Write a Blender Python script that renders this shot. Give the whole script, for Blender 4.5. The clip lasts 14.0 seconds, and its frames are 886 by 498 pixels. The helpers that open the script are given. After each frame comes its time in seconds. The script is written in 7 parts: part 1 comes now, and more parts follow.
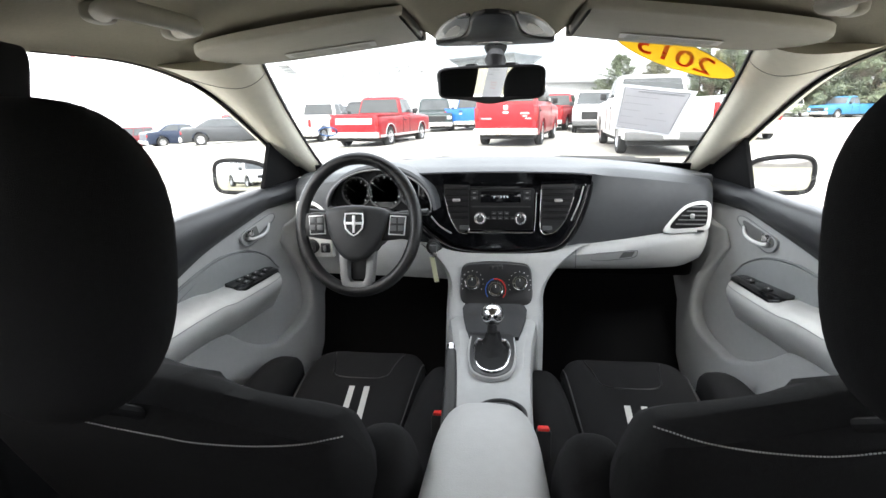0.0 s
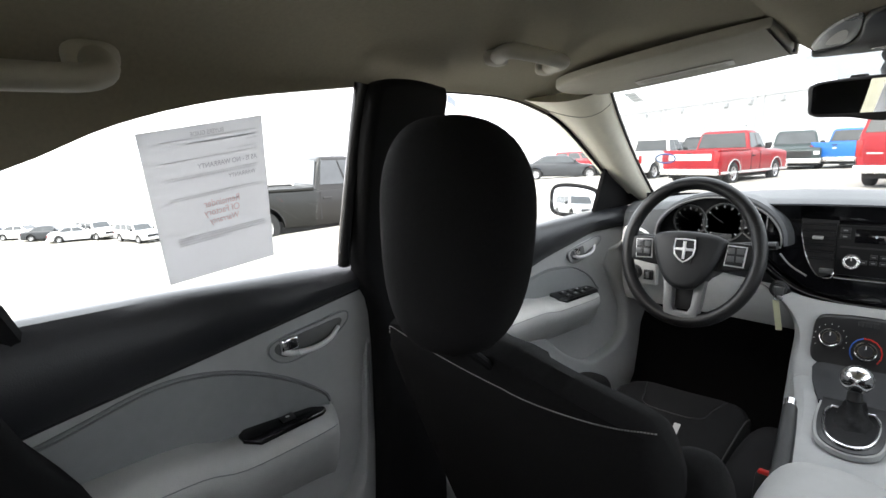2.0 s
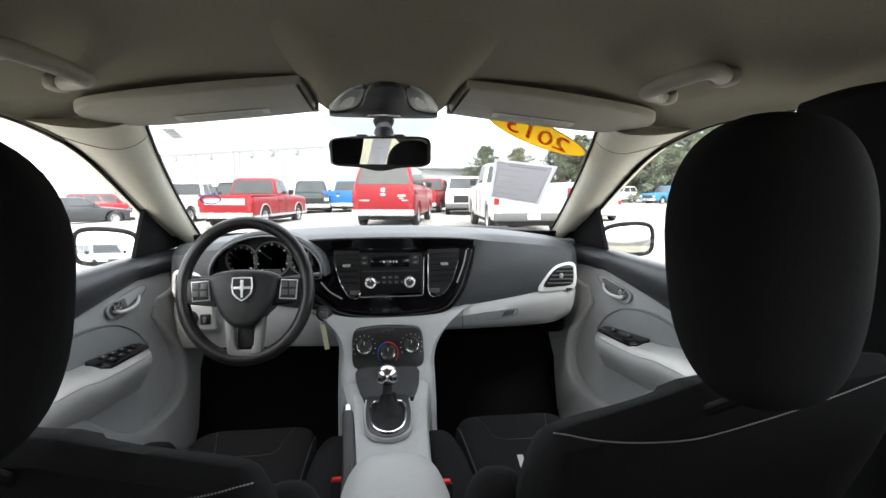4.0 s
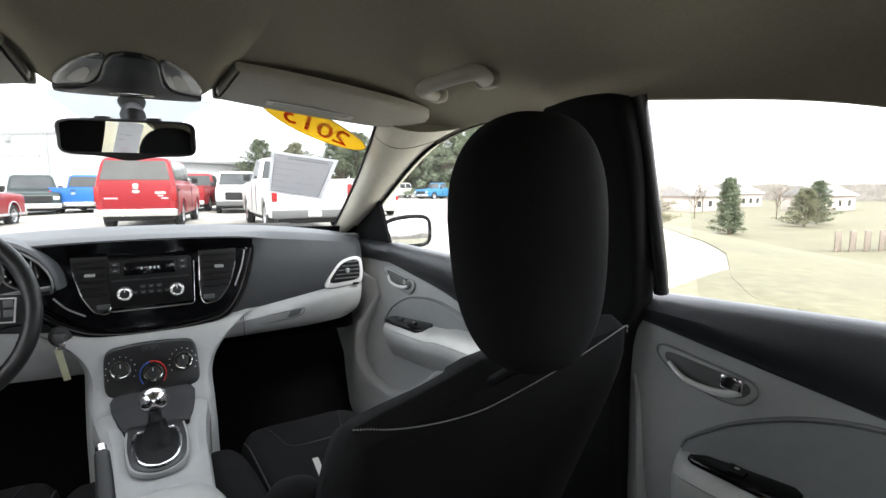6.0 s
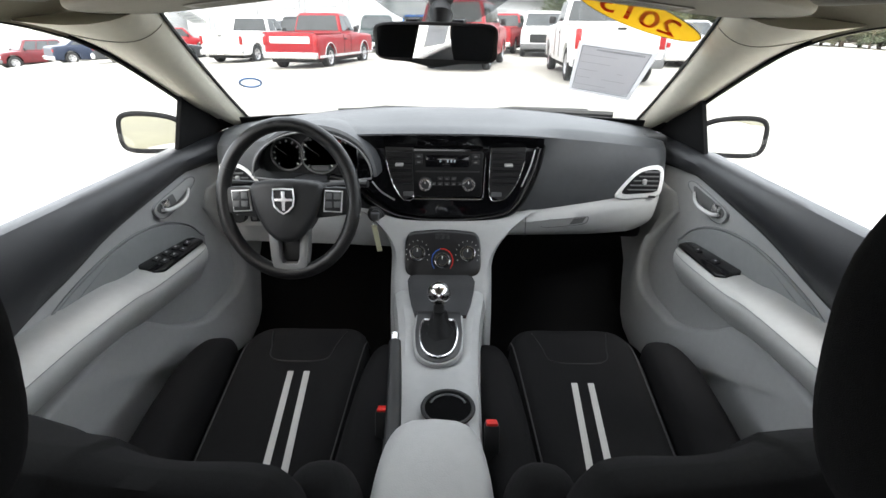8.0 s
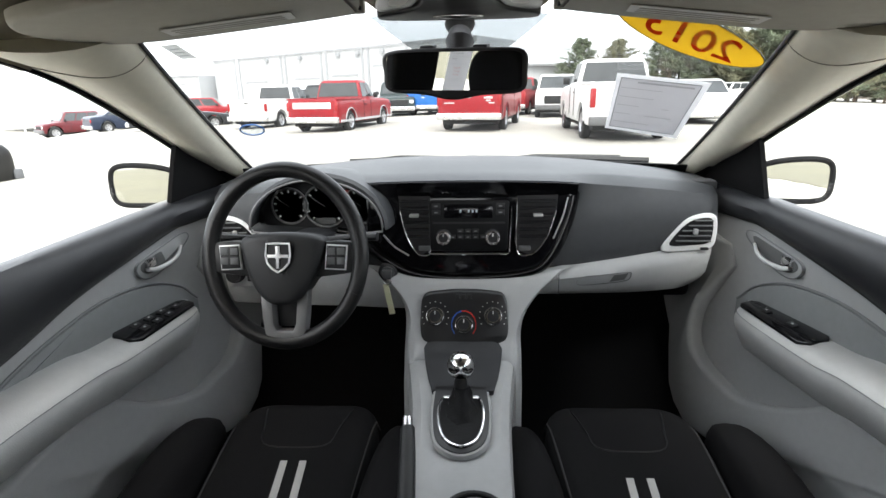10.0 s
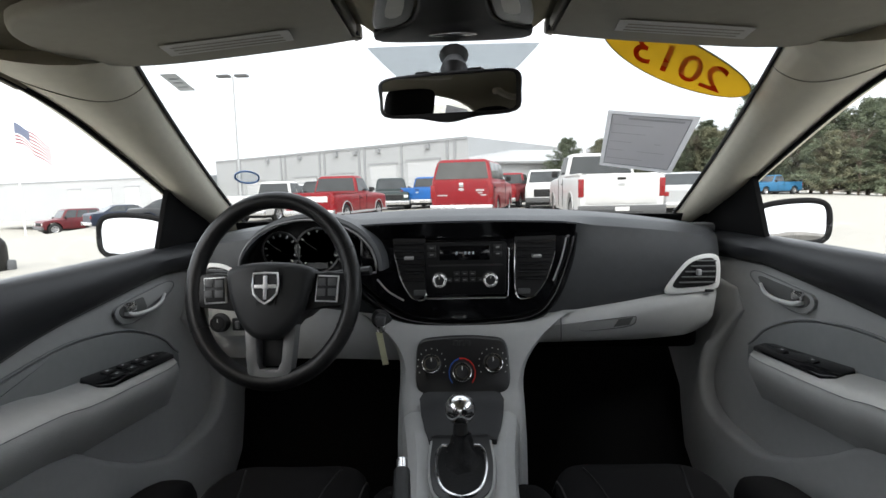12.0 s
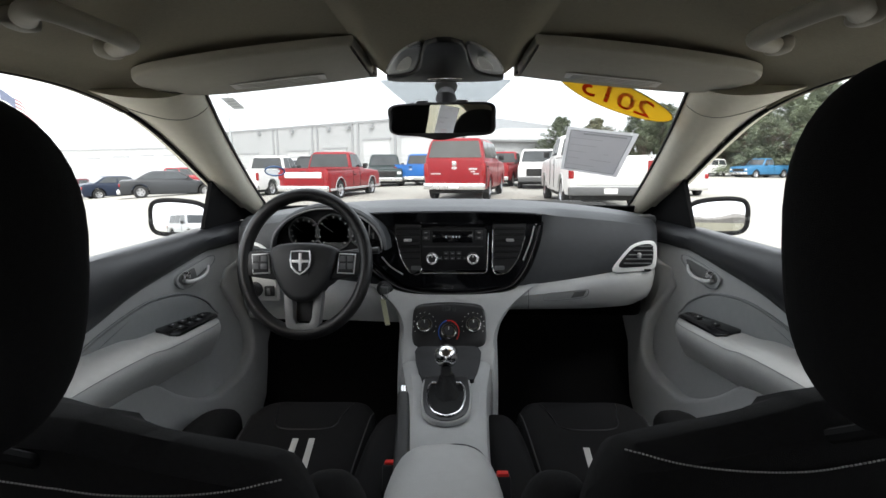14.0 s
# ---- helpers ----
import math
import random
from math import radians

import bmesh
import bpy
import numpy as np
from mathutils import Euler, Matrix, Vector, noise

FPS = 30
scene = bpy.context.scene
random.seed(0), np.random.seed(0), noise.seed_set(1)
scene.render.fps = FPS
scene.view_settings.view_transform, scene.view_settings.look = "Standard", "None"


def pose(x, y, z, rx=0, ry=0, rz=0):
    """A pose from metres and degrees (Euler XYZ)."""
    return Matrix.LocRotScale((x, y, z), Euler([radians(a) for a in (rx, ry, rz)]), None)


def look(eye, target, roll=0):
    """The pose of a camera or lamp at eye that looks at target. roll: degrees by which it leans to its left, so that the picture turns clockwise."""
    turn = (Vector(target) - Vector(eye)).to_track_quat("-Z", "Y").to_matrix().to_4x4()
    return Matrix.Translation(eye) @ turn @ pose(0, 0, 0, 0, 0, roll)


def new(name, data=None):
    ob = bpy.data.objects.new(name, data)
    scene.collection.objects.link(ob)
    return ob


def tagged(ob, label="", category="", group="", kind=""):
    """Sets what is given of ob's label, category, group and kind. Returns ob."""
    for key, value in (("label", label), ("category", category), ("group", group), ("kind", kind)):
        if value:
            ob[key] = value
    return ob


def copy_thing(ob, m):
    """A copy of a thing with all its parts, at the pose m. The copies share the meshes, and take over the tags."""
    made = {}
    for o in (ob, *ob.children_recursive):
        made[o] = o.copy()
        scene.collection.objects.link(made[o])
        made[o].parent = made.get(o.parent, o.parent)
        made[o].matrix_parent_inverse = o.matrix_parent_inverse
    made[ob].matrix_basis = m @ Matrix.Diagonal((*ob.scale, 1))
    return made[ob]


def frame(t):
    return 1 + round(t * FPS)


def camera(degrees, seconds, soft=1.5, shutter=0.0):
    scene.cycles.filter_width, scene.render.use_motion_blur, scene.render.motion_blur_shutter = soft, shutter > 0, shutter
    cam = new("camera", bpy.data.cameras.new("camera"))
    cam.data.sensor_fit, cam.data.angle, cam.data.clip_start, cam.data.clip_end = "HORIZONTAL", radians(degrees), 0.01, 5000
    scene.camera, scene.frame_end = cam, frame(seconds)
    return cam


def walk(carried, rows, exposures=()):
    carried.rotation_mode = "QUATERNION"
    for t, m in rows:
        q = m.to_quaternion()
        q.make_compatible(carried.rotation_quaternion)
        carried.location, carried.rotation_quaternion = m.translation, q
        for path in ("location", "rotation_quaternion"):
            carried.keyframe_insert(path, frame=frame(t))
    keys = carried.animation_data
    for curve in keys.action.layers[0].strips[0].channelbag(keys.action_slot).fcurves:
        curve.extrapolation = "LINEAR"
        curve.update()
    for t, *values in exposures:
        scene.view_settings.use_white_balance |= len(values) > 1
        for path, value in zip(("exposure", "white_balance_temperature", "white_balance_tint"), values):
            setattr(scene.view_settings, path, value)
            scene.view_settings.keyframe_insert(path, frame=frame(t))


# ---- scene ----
cam = camera(82.0, 14.0)
EXPOSURES = [(0.0, 2.95), (1.0, 2.85), (2.0, 2.6), (3.0, 2.5), (4.2, 2.5), (6.5, 2.45), (7.5, 2.5), (8.2, 2.55), (10.5, 2.1), (11.5, 1.65), (12.5, 1.42), (14.0, 1.75)]
PATH = [
    (0.0, (0.014, -0.060, 1.150), (-0.204, 1.856, 0.622), -1.0),
    (0.5, (0.047, -0.100, 1.144), (-0.610, 1.740, 0.700), -2.7),
    (1.0, (0.027, -0.107, 1.119), (-0.999, 1.565, 0.725), -2.7),
    (1.5, (0.015, -0.133, 1.123), (-1.280, 1.342, 0.738), -1.3),
    (2.0, (0.018, -0.130, 1.122), (-1.288, 1.340, 0.758), -1.7),
    (2.5, (0.029, -0.109, 1.116), (-1.035, 1.556, 0.806), -0.8),
    (3.0, (0.037, -0.103, 1.124), (-0.562, 1.784, 0.829), -0.6),
    (3.5, (0.010, -0.099, 1.119), (-0.171, 1.875, 0.861), -0.0),
    (4.0, (-0.018, -0.112, 1.111), (0.235, 1.856, 0.889), -0.1),
    (4.2, (-0.021, -0.114, 1.117), (0.385, 1.828, 0.895), -0.5),
    (6.3, (-0.016, -0.078, 1.104), (1.033, 1.608, 0.866), -0.1),
    (6.5, (-0.013, -0.068, 1.106), (0.867, 1.710, 0.857), 0.4),
    (7.0, (0.002, -0.040, 1.151), (0.425, 1.874, 0.753), -0.3),
    (7.5, (0.011, 0.021, 1.198), (0.108, 1.907, 0.539), 0.5),
    (8.0, (0.014, 0.068, 1.232), (0.005, 1.901, 0.431), 0.4),
    (8.2, (0.017, 0.095, 1.279), (-0.007, 1.889, 0.396), 0.9),
    (10.3, (0.005, 0.247, 1.141), (-0.078, 2.173, 0.609), -1.0),
    (10.5, (0.004, 0.260, 1.120), (-0.064, 2.196, 0.624), -0.6),
    (11.0, (0.001, 0.278, 1.078), (-0.047, 2.249, 0.743), 0.4),
    (11.5, (0.002, 0.278, 1.050), (-0.043, 2.262, 0.799), -0.3),
    (12.0, (0.000, 0.243, 1.051), (-0.055, 2.228, 0.818), -1.3),
    (12.5, (0.001, 0.161, 1.061), (-0.023, 2.150, 0.846), 0.2),
    (13.0, (0.003, 0.091, 1.074), (-0.034, 2.069, 0.776), -0.6),
    (13.5, (0.004, 0.015, 1.095), (-0.011, 1.989, 0.773), -0.1),
    (14.0, (0.008, -0.036, 1.105), (-0.017, 1.938, 0.782), -0.2),
]
walk(cam, [(t, look(eye, target, roll)) for t, eye, target, roll in PATH], EXPOSURES)

# ---------------------------------------------------------------- light
world = bpy.data.worlds.new("overcast_sky")
scene.world = world
world.use_nodes = True
wn, wl = world.node_tree.nodes, world.node_tree.links
sky = wn.new("ShaderNodeTexSky")
sky.sky_type = "NISHITA"
sky.sun_disc = False
sky.sun_elevation = radians(48)
sky.sun_rotation = radians(200)
sky.air_density, sky.dust_density, sky.ozone_density = 1.0, 9.0, 1.0
wash = wn.new("ShaderNodeMix")
wash.data_type = "RGBA"
wash.inputs[0].default_value = 0.75
wash.inputs[7].default_value = (8.9, 9.0, 9.5, 1.0)
wl.new(sky.outputs[0], wash.inputs[6])
wl.new(wash.outputs[2], wn["Background"].inputs[0])
wn["Background"].inputs[1].default_value = 0.12

sun_data = bpy.data.lights.new("sun", "SUN")
sun_data.energy, sun_data.angle, sun_data.color = 0.9, radians(18), (1.0, 0.98, 0.955)
sun = new("sun", sun_data)
sun.matrix_world = look((4, -12, 16), (0, 0, 0))


# ---------------------------------------------------------------- materials
def mat(name, color, rough=0.6, metal=0.0, var=0.12, grain=60.0, bump=0.0, bump_scale=400.0, spec=0.5, coat=0.0, emit=None, large=3.0):
    """A surface with two scales of variation (blotches and grain) and fine relief."""
    m = bpy.data.materials.new(name)
    m.use_nodes = True
    n, l = m.node_tree.nodes, m.node_tree.links
    b = n["Principled BSDF"]
    b.inputs["Roughness"].default_value = rough
    b.inputs["Metallic"].default_value = metal
    b.inputs["Specular IOR Level"].default_value = spec
    b.inputs["Coat Weight"].default_value = coat
    b.inputs["Base Color"].default_value = (*color, 1)
    tc = n.new("ShaderNodeTexCoord")
    if var:
        small, big = n.new("ShaderNodeTexNoise"), n.new("ShaderNodeTexNoise")
        small.inputs["Scale"].default_value, small.inputs["Detail"].default_value = grain, 4
        big.inputs["Scale"].default_value, big.inputs["Detail"].default_value = large, 3
        l.new(tc.outputs["Object"], small.inputs["Vector"])
        l.new(tc.outputs["Object"], big.inputs["Vector"])
        add = n.new("ShaderNodeMath")
        add.operation = "ADD"
        l.new(small.outputs[0], add.inputs[0])
        l.new(big.outputs[0], add.inputs[1])
        rng = n.new("ShaderNodeMapRange")
        rng.inputs["From Min"].default_value, rng.inputs["From Max"].default_value = 0.6, 1.4
        rng.inputs["To Min"].default_value, rng.inputs["To Max"].default_value = 1 - var, 1 + var
        l.new(add.outputs[0], rng.inputs["Value"])
        mul = n.new("ShaderNodeVectorMath")
        mul.operation = "SCALE"
        mul.inputs[0].default_value = color
        l.new(rng.outputs[0], mul.inputs["Scale"])
        l.new(mul.outputs[0], b.inputs["Base Color"])
        rr = n.new("ShaderNodeMapRange")
        rr.inputs["From Min"].default_value, rr.inputs["From Max"].default_value = 0.3, 0.7
        rr.inputs["To Min"].default_value, rr.inputs["To Max"].default_value = max(0.02, rough * 0.88), min(1.0, rough * 1.12)
        l.new(big.outputs[0], rr.inputs["Value"])
        l.new(rr.outputs[0], b.inputs["Roughness"])
    if bump:
        tex = n.new("ShaderNodeTexNoise")
        tex.inputs["Scale"].default_value, tex.inputs["Detail"].default_value = bump_scale, 2
        l.new(tc.outputs["Object"], tex.inputs["Vector"])
        bp = n.new("ShaderNodeBump")
        bp.inputs["Strength"].default_value, bp.inputs["Distance"].default_value = bump, 0.001
        l.new(tex.outputs[0], bp.inputs["Height"])
        l.new(bp.outputs[0], b.inputs["Normal"])
    if emit:
        b.inputs["Emission Color"].default_value = (*emit[:3], 1)
        b.inputs["Emission Strength"].default_value = emit[3]
    return m


def glass_mat(name, tint, gloss_rough=0.0):
    """A thin clear pane: see-through, with mirror reflections that grow at grazing angles."""
    m = bpy.data.materials.new(name)
    m.use_nodes = True
    n, l = m.node_tree.nodes, m.node_tree.links
    n.remove(n["Principled BSDF"])
    tr, gl, lw, mx = n.new("ShaderNodeBsdfTransparent"), n.new("ShaderNodeBsdfGlossy"), n.new("ShaderNodeLayerWeight"), n.new("ShaderNodeMixShader")
    lw.inputs[0].default_value = 0.5
    pw_, fr = n.new("ShaderNodeMath"), n.new("ShaderNodeMath")
    pw_.operation, fr.operation = "POWER", "MULTIPLY_ADD"
    pw_.inputs[1].default_value = 4.0
    fr.inputs[1].default_value, fr.inputs[2].default_value = 0.45, 0.012
    l.new(lw.outputs["Facing"], pw_.inputs[0])
    l.new(pw_.outputs[0], fr.inputs[0])
    tr.inputs[0].default_value = (*tint, 1)
    gl.inputs["Roughness"].default_value = gloss_rough
    l.new(fr.outputs[0], mx.inputs[0])
    l.new(tr.outputs[0], mx.inputs[1])
    l.new(gl.outputs[0], mx.inputs[2])
    l.new(mx.outputs[0], n["Material Output"].inputs[0])
    return m


def paper_mat(name, color, clear=0.25):
    """A sheet of paper or film through which some daylight comes."""
    m = mat(name, color, 0.8, var=0.04)
    n, l = m.node_tree.nodes, m.node_tree.links
    tl, mx = n.new("ShaderNodeBsdfTranslucent"), n.new("ShaderNodeMixShader")
    tl.inputs[0].default_value = (*color, 1)
    mx.inputs[0].default_value = clear
    l.new(n["Principled BSDF"].outputs[0], mx.inputs[1])
    l.new(tl.outputs[0], mx.inputs[2])
    l.new(mx.outputs[0], n["Material Output"].inputs[0])
    return m


GREY = mat("grey_plastic", (0.378, 0.384, 0.382), 0.55, var=0.05, bump=0.25, bump_scale=900)
GREY_VINYL = mat("grey_vinyl", (0.448, 0.451, 0.443), 0.45, var=0.05, bump=0.35, bump_scale=500)
GREY_INSERT = mat("grey_cloth_insert", (0.225, 0.233, 0.237), 0.8, var=0.07, bump=0.4, bump_scale=1200)
GREY_DARK = mat("dark_grey_plastic", (0.10, 0.102, 0.105), 0.5, var=0.06, bump=0.3, bump_scale=800)
PILLAR_BLACK = mat("black_pillar_cloth", (0.007, 0.007, 0.0075), 0.85, var=0.15, bump=0.3, bump_scale=900, spec=0.15)
CLIMATE = mat("black_control_panel", (0.009, 0.009, 0.01), 0.35, var=0.1)
# door grey darkened to paint the shade inside handle and latch recesses
RECESS_SHADE = mat("shaded_recess_grey", (0.12, 0.122, 0.12), 0.6, var=0.06, bump=0.2, bump_scale=900)
BLACK = mat("black_soft_plastic", (0.0115, 0.012, 0.013), 0.5, var=0.12, bump=0.35, bump_scale=700)
PAD = mat("black_dash_pad", (0.058, 0.061, 0.065), 0.46, var=0.10, bump=0.5, bump_scale=600, spec=0.35)
DOOR_TOP = mat("black_door_top", (0.024, 0.025, 0.028), 0.40, var=0.10, bump=0.4, bump_scale=650, spec=0.4)
# pale and barely metallic: the gleam of reflected windows is put into the colour
BRIGHT = mat("painted_gleam_chrome", (0.86, 0.86, 0.86), 0.28, metal=0.25, var=0.03)
# dark grey that carries the shade of the console recess
RECESS = mat("console_recess_shade", (0.036, 0.037, 0.039), 0.6, var=0.08, bump=0.3, bump_scale=800, spec=0.3)
PIANO = mat("piano_black", (0.005, 0.005, 0.006), 0.10, var=0.05, coat=0.15, spec=0.4)
CLOTH = mat("black_seat_cloth", (0.0088, 0.0086, 0.0091), 0.95, var=0.25, grain=250, bump=0.7, bump_scale=1500, spec=0.14)
LEATHER = mat("black_wheel_leather", (0.0085, 0.0085, 0.009), 0.36, var=0.12, bump=0.5, bump_scale=450)
STRIPE = mat("pale_grey_stripe", (0.46, 0.45, 0.43), 0.8, var=0.1, grain=300, bump=0.3, bump_scale=1500)
THREAD = mat("pale_thread", (0.30, 0.295, 0.28), 0.8, var=0.1, grain=300)
CHROME = mat("satin_chrome", (0.78, 0.78, 0.79), 0.16, metal=1.0, var=0.03)
SILVER = mat("silver_paint", (0.55, 0.55, 0.55), 0.3, metal=0.6, var=0.04)
WHITE_TRIM = mat("white_trim", (0.80, 0.80, 0.79), 0.35, var=0.04)
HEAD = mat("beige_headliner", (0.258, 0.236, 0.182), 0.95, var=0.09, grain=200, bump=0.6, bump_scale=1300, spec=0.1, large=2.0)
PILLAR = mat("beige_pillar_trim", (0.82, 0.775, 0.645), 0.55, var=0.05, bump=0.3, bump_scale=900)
VISOR = mat("beige_visor_vinyl", (0.345, 0.326, 0.270), 0.7, var=0.06, bump=0.3, bump_scale=900)
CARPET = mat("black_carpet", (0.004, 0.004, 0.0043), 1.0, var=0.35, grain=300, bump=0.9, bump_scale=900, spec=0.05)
RED = mat("red_plastic", (0.62, 0.02, 0.015), 0.4, var=0.05)
GLASS = glass_mat("window_glass", (0.932, 0.950, 0.945))
SCREEN = glass_mat("windscreen_glass", (0.806, 0.824, 0.819))
SHADE = glass_mat("shade_band_glass", (0.60, 0.615, 0.62))
LENS = glass_mat("gauge_lens", (0.85, 0.85, 0.85))
MIRROR = mat("mirror_silver", (0.88, 0.89, 0.89), 0.015, metal=1.0, var=0.0)
RADIO = mat("radio_black", (0.008, 0.008, 0.0088), 0.45, var=0.08, bump=0.2, bump_scale=700, spec=0.18)
PIPING = mat("dark_piping", (0.03, 0.03, 0.031), 0.8, var=0.1)
DIAL = mat("dial_black", (0.008, 0.008, 0.009), 0.5, var=0.1)
DIAL_RED = mat("dial_red_light", (0.12, 0.012, 0.01), 0.5, var=0.05, emit=(0.9, 0.06, 0.03, 0.012))
LCD = mat("lcd_digits", (0.30, 0.33, 0.36), 0.4, var=0.0, emit=(0.7, 0.8, 0.9, 0.03))
TICK = mat("dim_dial_print", (0.70, 0.70, 0.70), 0.6, var=0.0)
SPOKE = mat("satin_grey_spoke", (0.20, 0.20, 0.202), 0.4, metal=0.3, var=0.05)
SEAL = mat("black_door_seal", (0.016, 0.016, 0.017), 0.24, var=0.08, spec=0.4)
BOOT = mat("black_boot_leather", (0.005, 0.005, 0.0055), 0.5, var=0.2, bump=0.5, bump_scale=300, spec=0.16)
PRINT = mat("pale_print", (0.62, 0.62, 0.60), 0.6, var=0.0)
INK = paper_mat("grey_ink", (0.54, 0.54, 0.55), 0.62)
PAPER = paper_mat("white_paper", (0.60, 0.60, 0.61), 0.62)
STICKY = paper_mat("grey_sticker", (0.72, 0.72, 0.70), 0.72)
YELLOW = paper_mat("yellow_sticker", (0.70, 0.53, 0.10), 0.75)
REDFILM = paper_mat("red_film", (0.66, 0.14, 0.045), 0.8)
TYPE = paper_mat("black_type", (0.36, 0.36, 0.38), 0.62)
TYPE_RED = paper_mat("red_type", (0.60, 0.43, 0.42), 0.62)
TAG = mat("pale_yellow_card", (0.62, 0.62, 0.42), 0.7, var=0.06)
KNOB_BLUE = mat("blue_print", (0.03, 0.12, 0.5), 0.5, var=0.0)
RUBBER = mat("tyre_rubber", (0.018, 0.018, 0.018), 0.85, var=0.2, grain=30)


# ---------------------------------------------------------------- mesh helpers
def part(name, bm, material, parent=None, label="", sharp=38):
    """Links a bmesh as one mesh object, smooth but for edges sharper than so many degrees."""
    bmesh.ops.recalc_face_normals(bm, faces=bm.faces[:])
    for f in bm.faces:
        f.smooth = True
    for e in bm.edges:
        if len(e.link_faces) == 2 and e.calc_face_angle(0) > radians(sharp):
            e.smooth = False
    me = bpy.data.meshes.new(name)
    bm.to_mesh(me)
    bm.free()
    me.materials.append(material)
    ob = new(name, me)
    join(ob, parent)
    if label:
        ob["label"] = label
    return ob


LOCAL = set()


def join(ob, parent):
    """Parents ob; under things built in the place's own coordinates it stays where it was drawn."""
    if parent is None:
        return
    ob.parent = parent
    if parent.type == "EMPTY" and parent.name not in LOCAL:
        ob.matrix_parent_inverse = Matrix.Translation(-parent.location)


def thing(name, label, category, at=(0, 0, 0), kind="", group="", local=False):
    e = new(name)
    e.empty_display_size = 0.05
    e.location = at
    if local:
        LOCAL.add(e.name)
    return tagged(e, label, category, group, kind)


def spline(points, closed=False, steps=6):
    """A smooth line through a few points (Catmull-Rom)."""
    p = [np.array(q, float) for q in points]
    n, out = len(p), []
    for i in range(n if closed else n - 1):
        a = p[(i - 1) % n] if closed or i else 2 * p[0] - p[1]
        b, c = p[i], p[(i + 1) % n]
        d = p[(i + 2) % n] if closed or i + 2 < n else 2 * p[-1] - p[-2]
        for k in range(steps):
            t = k / steps
            out.append(0.5 * (2 * b + (c - a) * t + (2 * a - 5 * b + 4 * c - d) * t * t + (3 * b - a - 3 * c + d) * t ** 3))
    if not closed:
        out.append(p[-1])
    return out


def loft(rings, close=True, caps=True, bm=None):
    """Quads between rings of equally many points."""
    bm = bm or bmesh.new()
    vs = [[bm.verts.new(q) for q in r] for r in rings]
    n = len(vs[0])
    for a, b in zip(vs, vs[1:]):
        for i in range(n if close else n - 1):
            bm.faces.new((a[i], a[(i + 1) % n], b[(i + 1) % n], b[i]))
    if caps and close:
        bm.faces.new(vs[0][::-1])
        bm.faces.new(vs[-1])
    return bm


def sheet(rings, thick, bm=None):
    """An open grid of points given a thickness by going back over it shifted by the vector thick."""
    t = Vector(thick)
    return loft([[Vector(q) for q in r] + [Vector(q) + t for q in reversed(r)] for r in rings], bm=bm)


def plate(outline, place, depth, bevel=0.0, segs=2, bm=None):
    """A flat piece with an outline (u, v); place(u, v, d) gives the point at depth d; d = depth is its front."""
    bm = bm or bmesh.new()
    n = len(outline)
    if bevel:
        o = [Vector((float(u), float(v))) for u, v in outline]
        area = sum(o[i].x * o[(i + 1) % n].y - o[(i + 1) % n].x * o[i].y for i in range(n))
        rings = [[place(p.x, p.y, 0.0) for p in o]]
        inset = []
        for i in range(n):
            t1, t2 = (o[i] - o[i - 1]), (o[(i + 1) % n] - o[i])
            t1 = t1.normalized() if t1.length > 1e-9 else t2.normalized()
            t2 = t2.normalized() if t2.length > 1e-9 else t1
            nn = Vector((-(t1.y + t2.y), t1.x + t2.x))
            nn = nn.normalized() if nn.length > 1e-6 else Vector((-t1.y, t1.x))
            inset.append(nn if area > 0 else -nn)
        for k in range(segs + 1):
            a = k / segs * math.pi / 2
            s, dd = bevel * (1 - math.cos(a)), depth - bevel * (1 - math.sin(a)) * (1 if depth > 0 else -1)
            rings.append([place(*(o[i] + inset[i] * s), dd) for i in range(n)])
    else:
        rings = [[place(float(u), float(v), 0.0) for u, v in outline], [place(float(u), float(v), depth) for u, v in outline]]
    return loft(rings, bm=bm)


def tube(path, radius, sides=8, closed=False, squash=1.0, bm=None):
    """A round bar along a path; radius is a number or one per point."""
    p = [Vector(q) for q in path]
    n, rings = len(p), []
    up = Vector((0.0123, 0.0311, 1)).normalized()
    for i in range(n):
        a = p[(i - 1) % n] if closed or i else p[0]
        b = p[(i + 1) % n] if closed or i < n - 1 else p[-1]
        t = (b - a).normalized()
        s = t.cross(up)
        s = s.normalized() if s.length > 1e-4 else Vector((1, 0, 0))
        w = s.cross(t)
        r = radius if isinstance(radius, (int, float)) else radius[i]
        rings.append([p[i] + s * (r * math.cos(k * 2 * math.pi / sides)) + w * (r * squash * math.sin(k * 2 * math.pi / sides)) for k in range(sides)])
    if closed:
        rings.append(rings[0])
        bm2 = loft(rings, caps=False, bm=bm)
        bmesh.ops.remove_doubles(bm2, verts=bm2.verts[:], dist=1e-6)
        return bm2
    return loft(rings, bm=bm)


def lathe(profile, m, sides=24, bm=None):
    """A turned piece: profile of (radius, height) about the z axis of m."""
    rings = [[m @ Vector((max(r, 1e-5) * math.cos(k * 2 * math.pi / sides), max(r, 1e-5) * math.sin(k * 2 * math.pi / sides), h)) for k in range(sides)] for r, h in profile]
    return loft(rings, bm=bm)


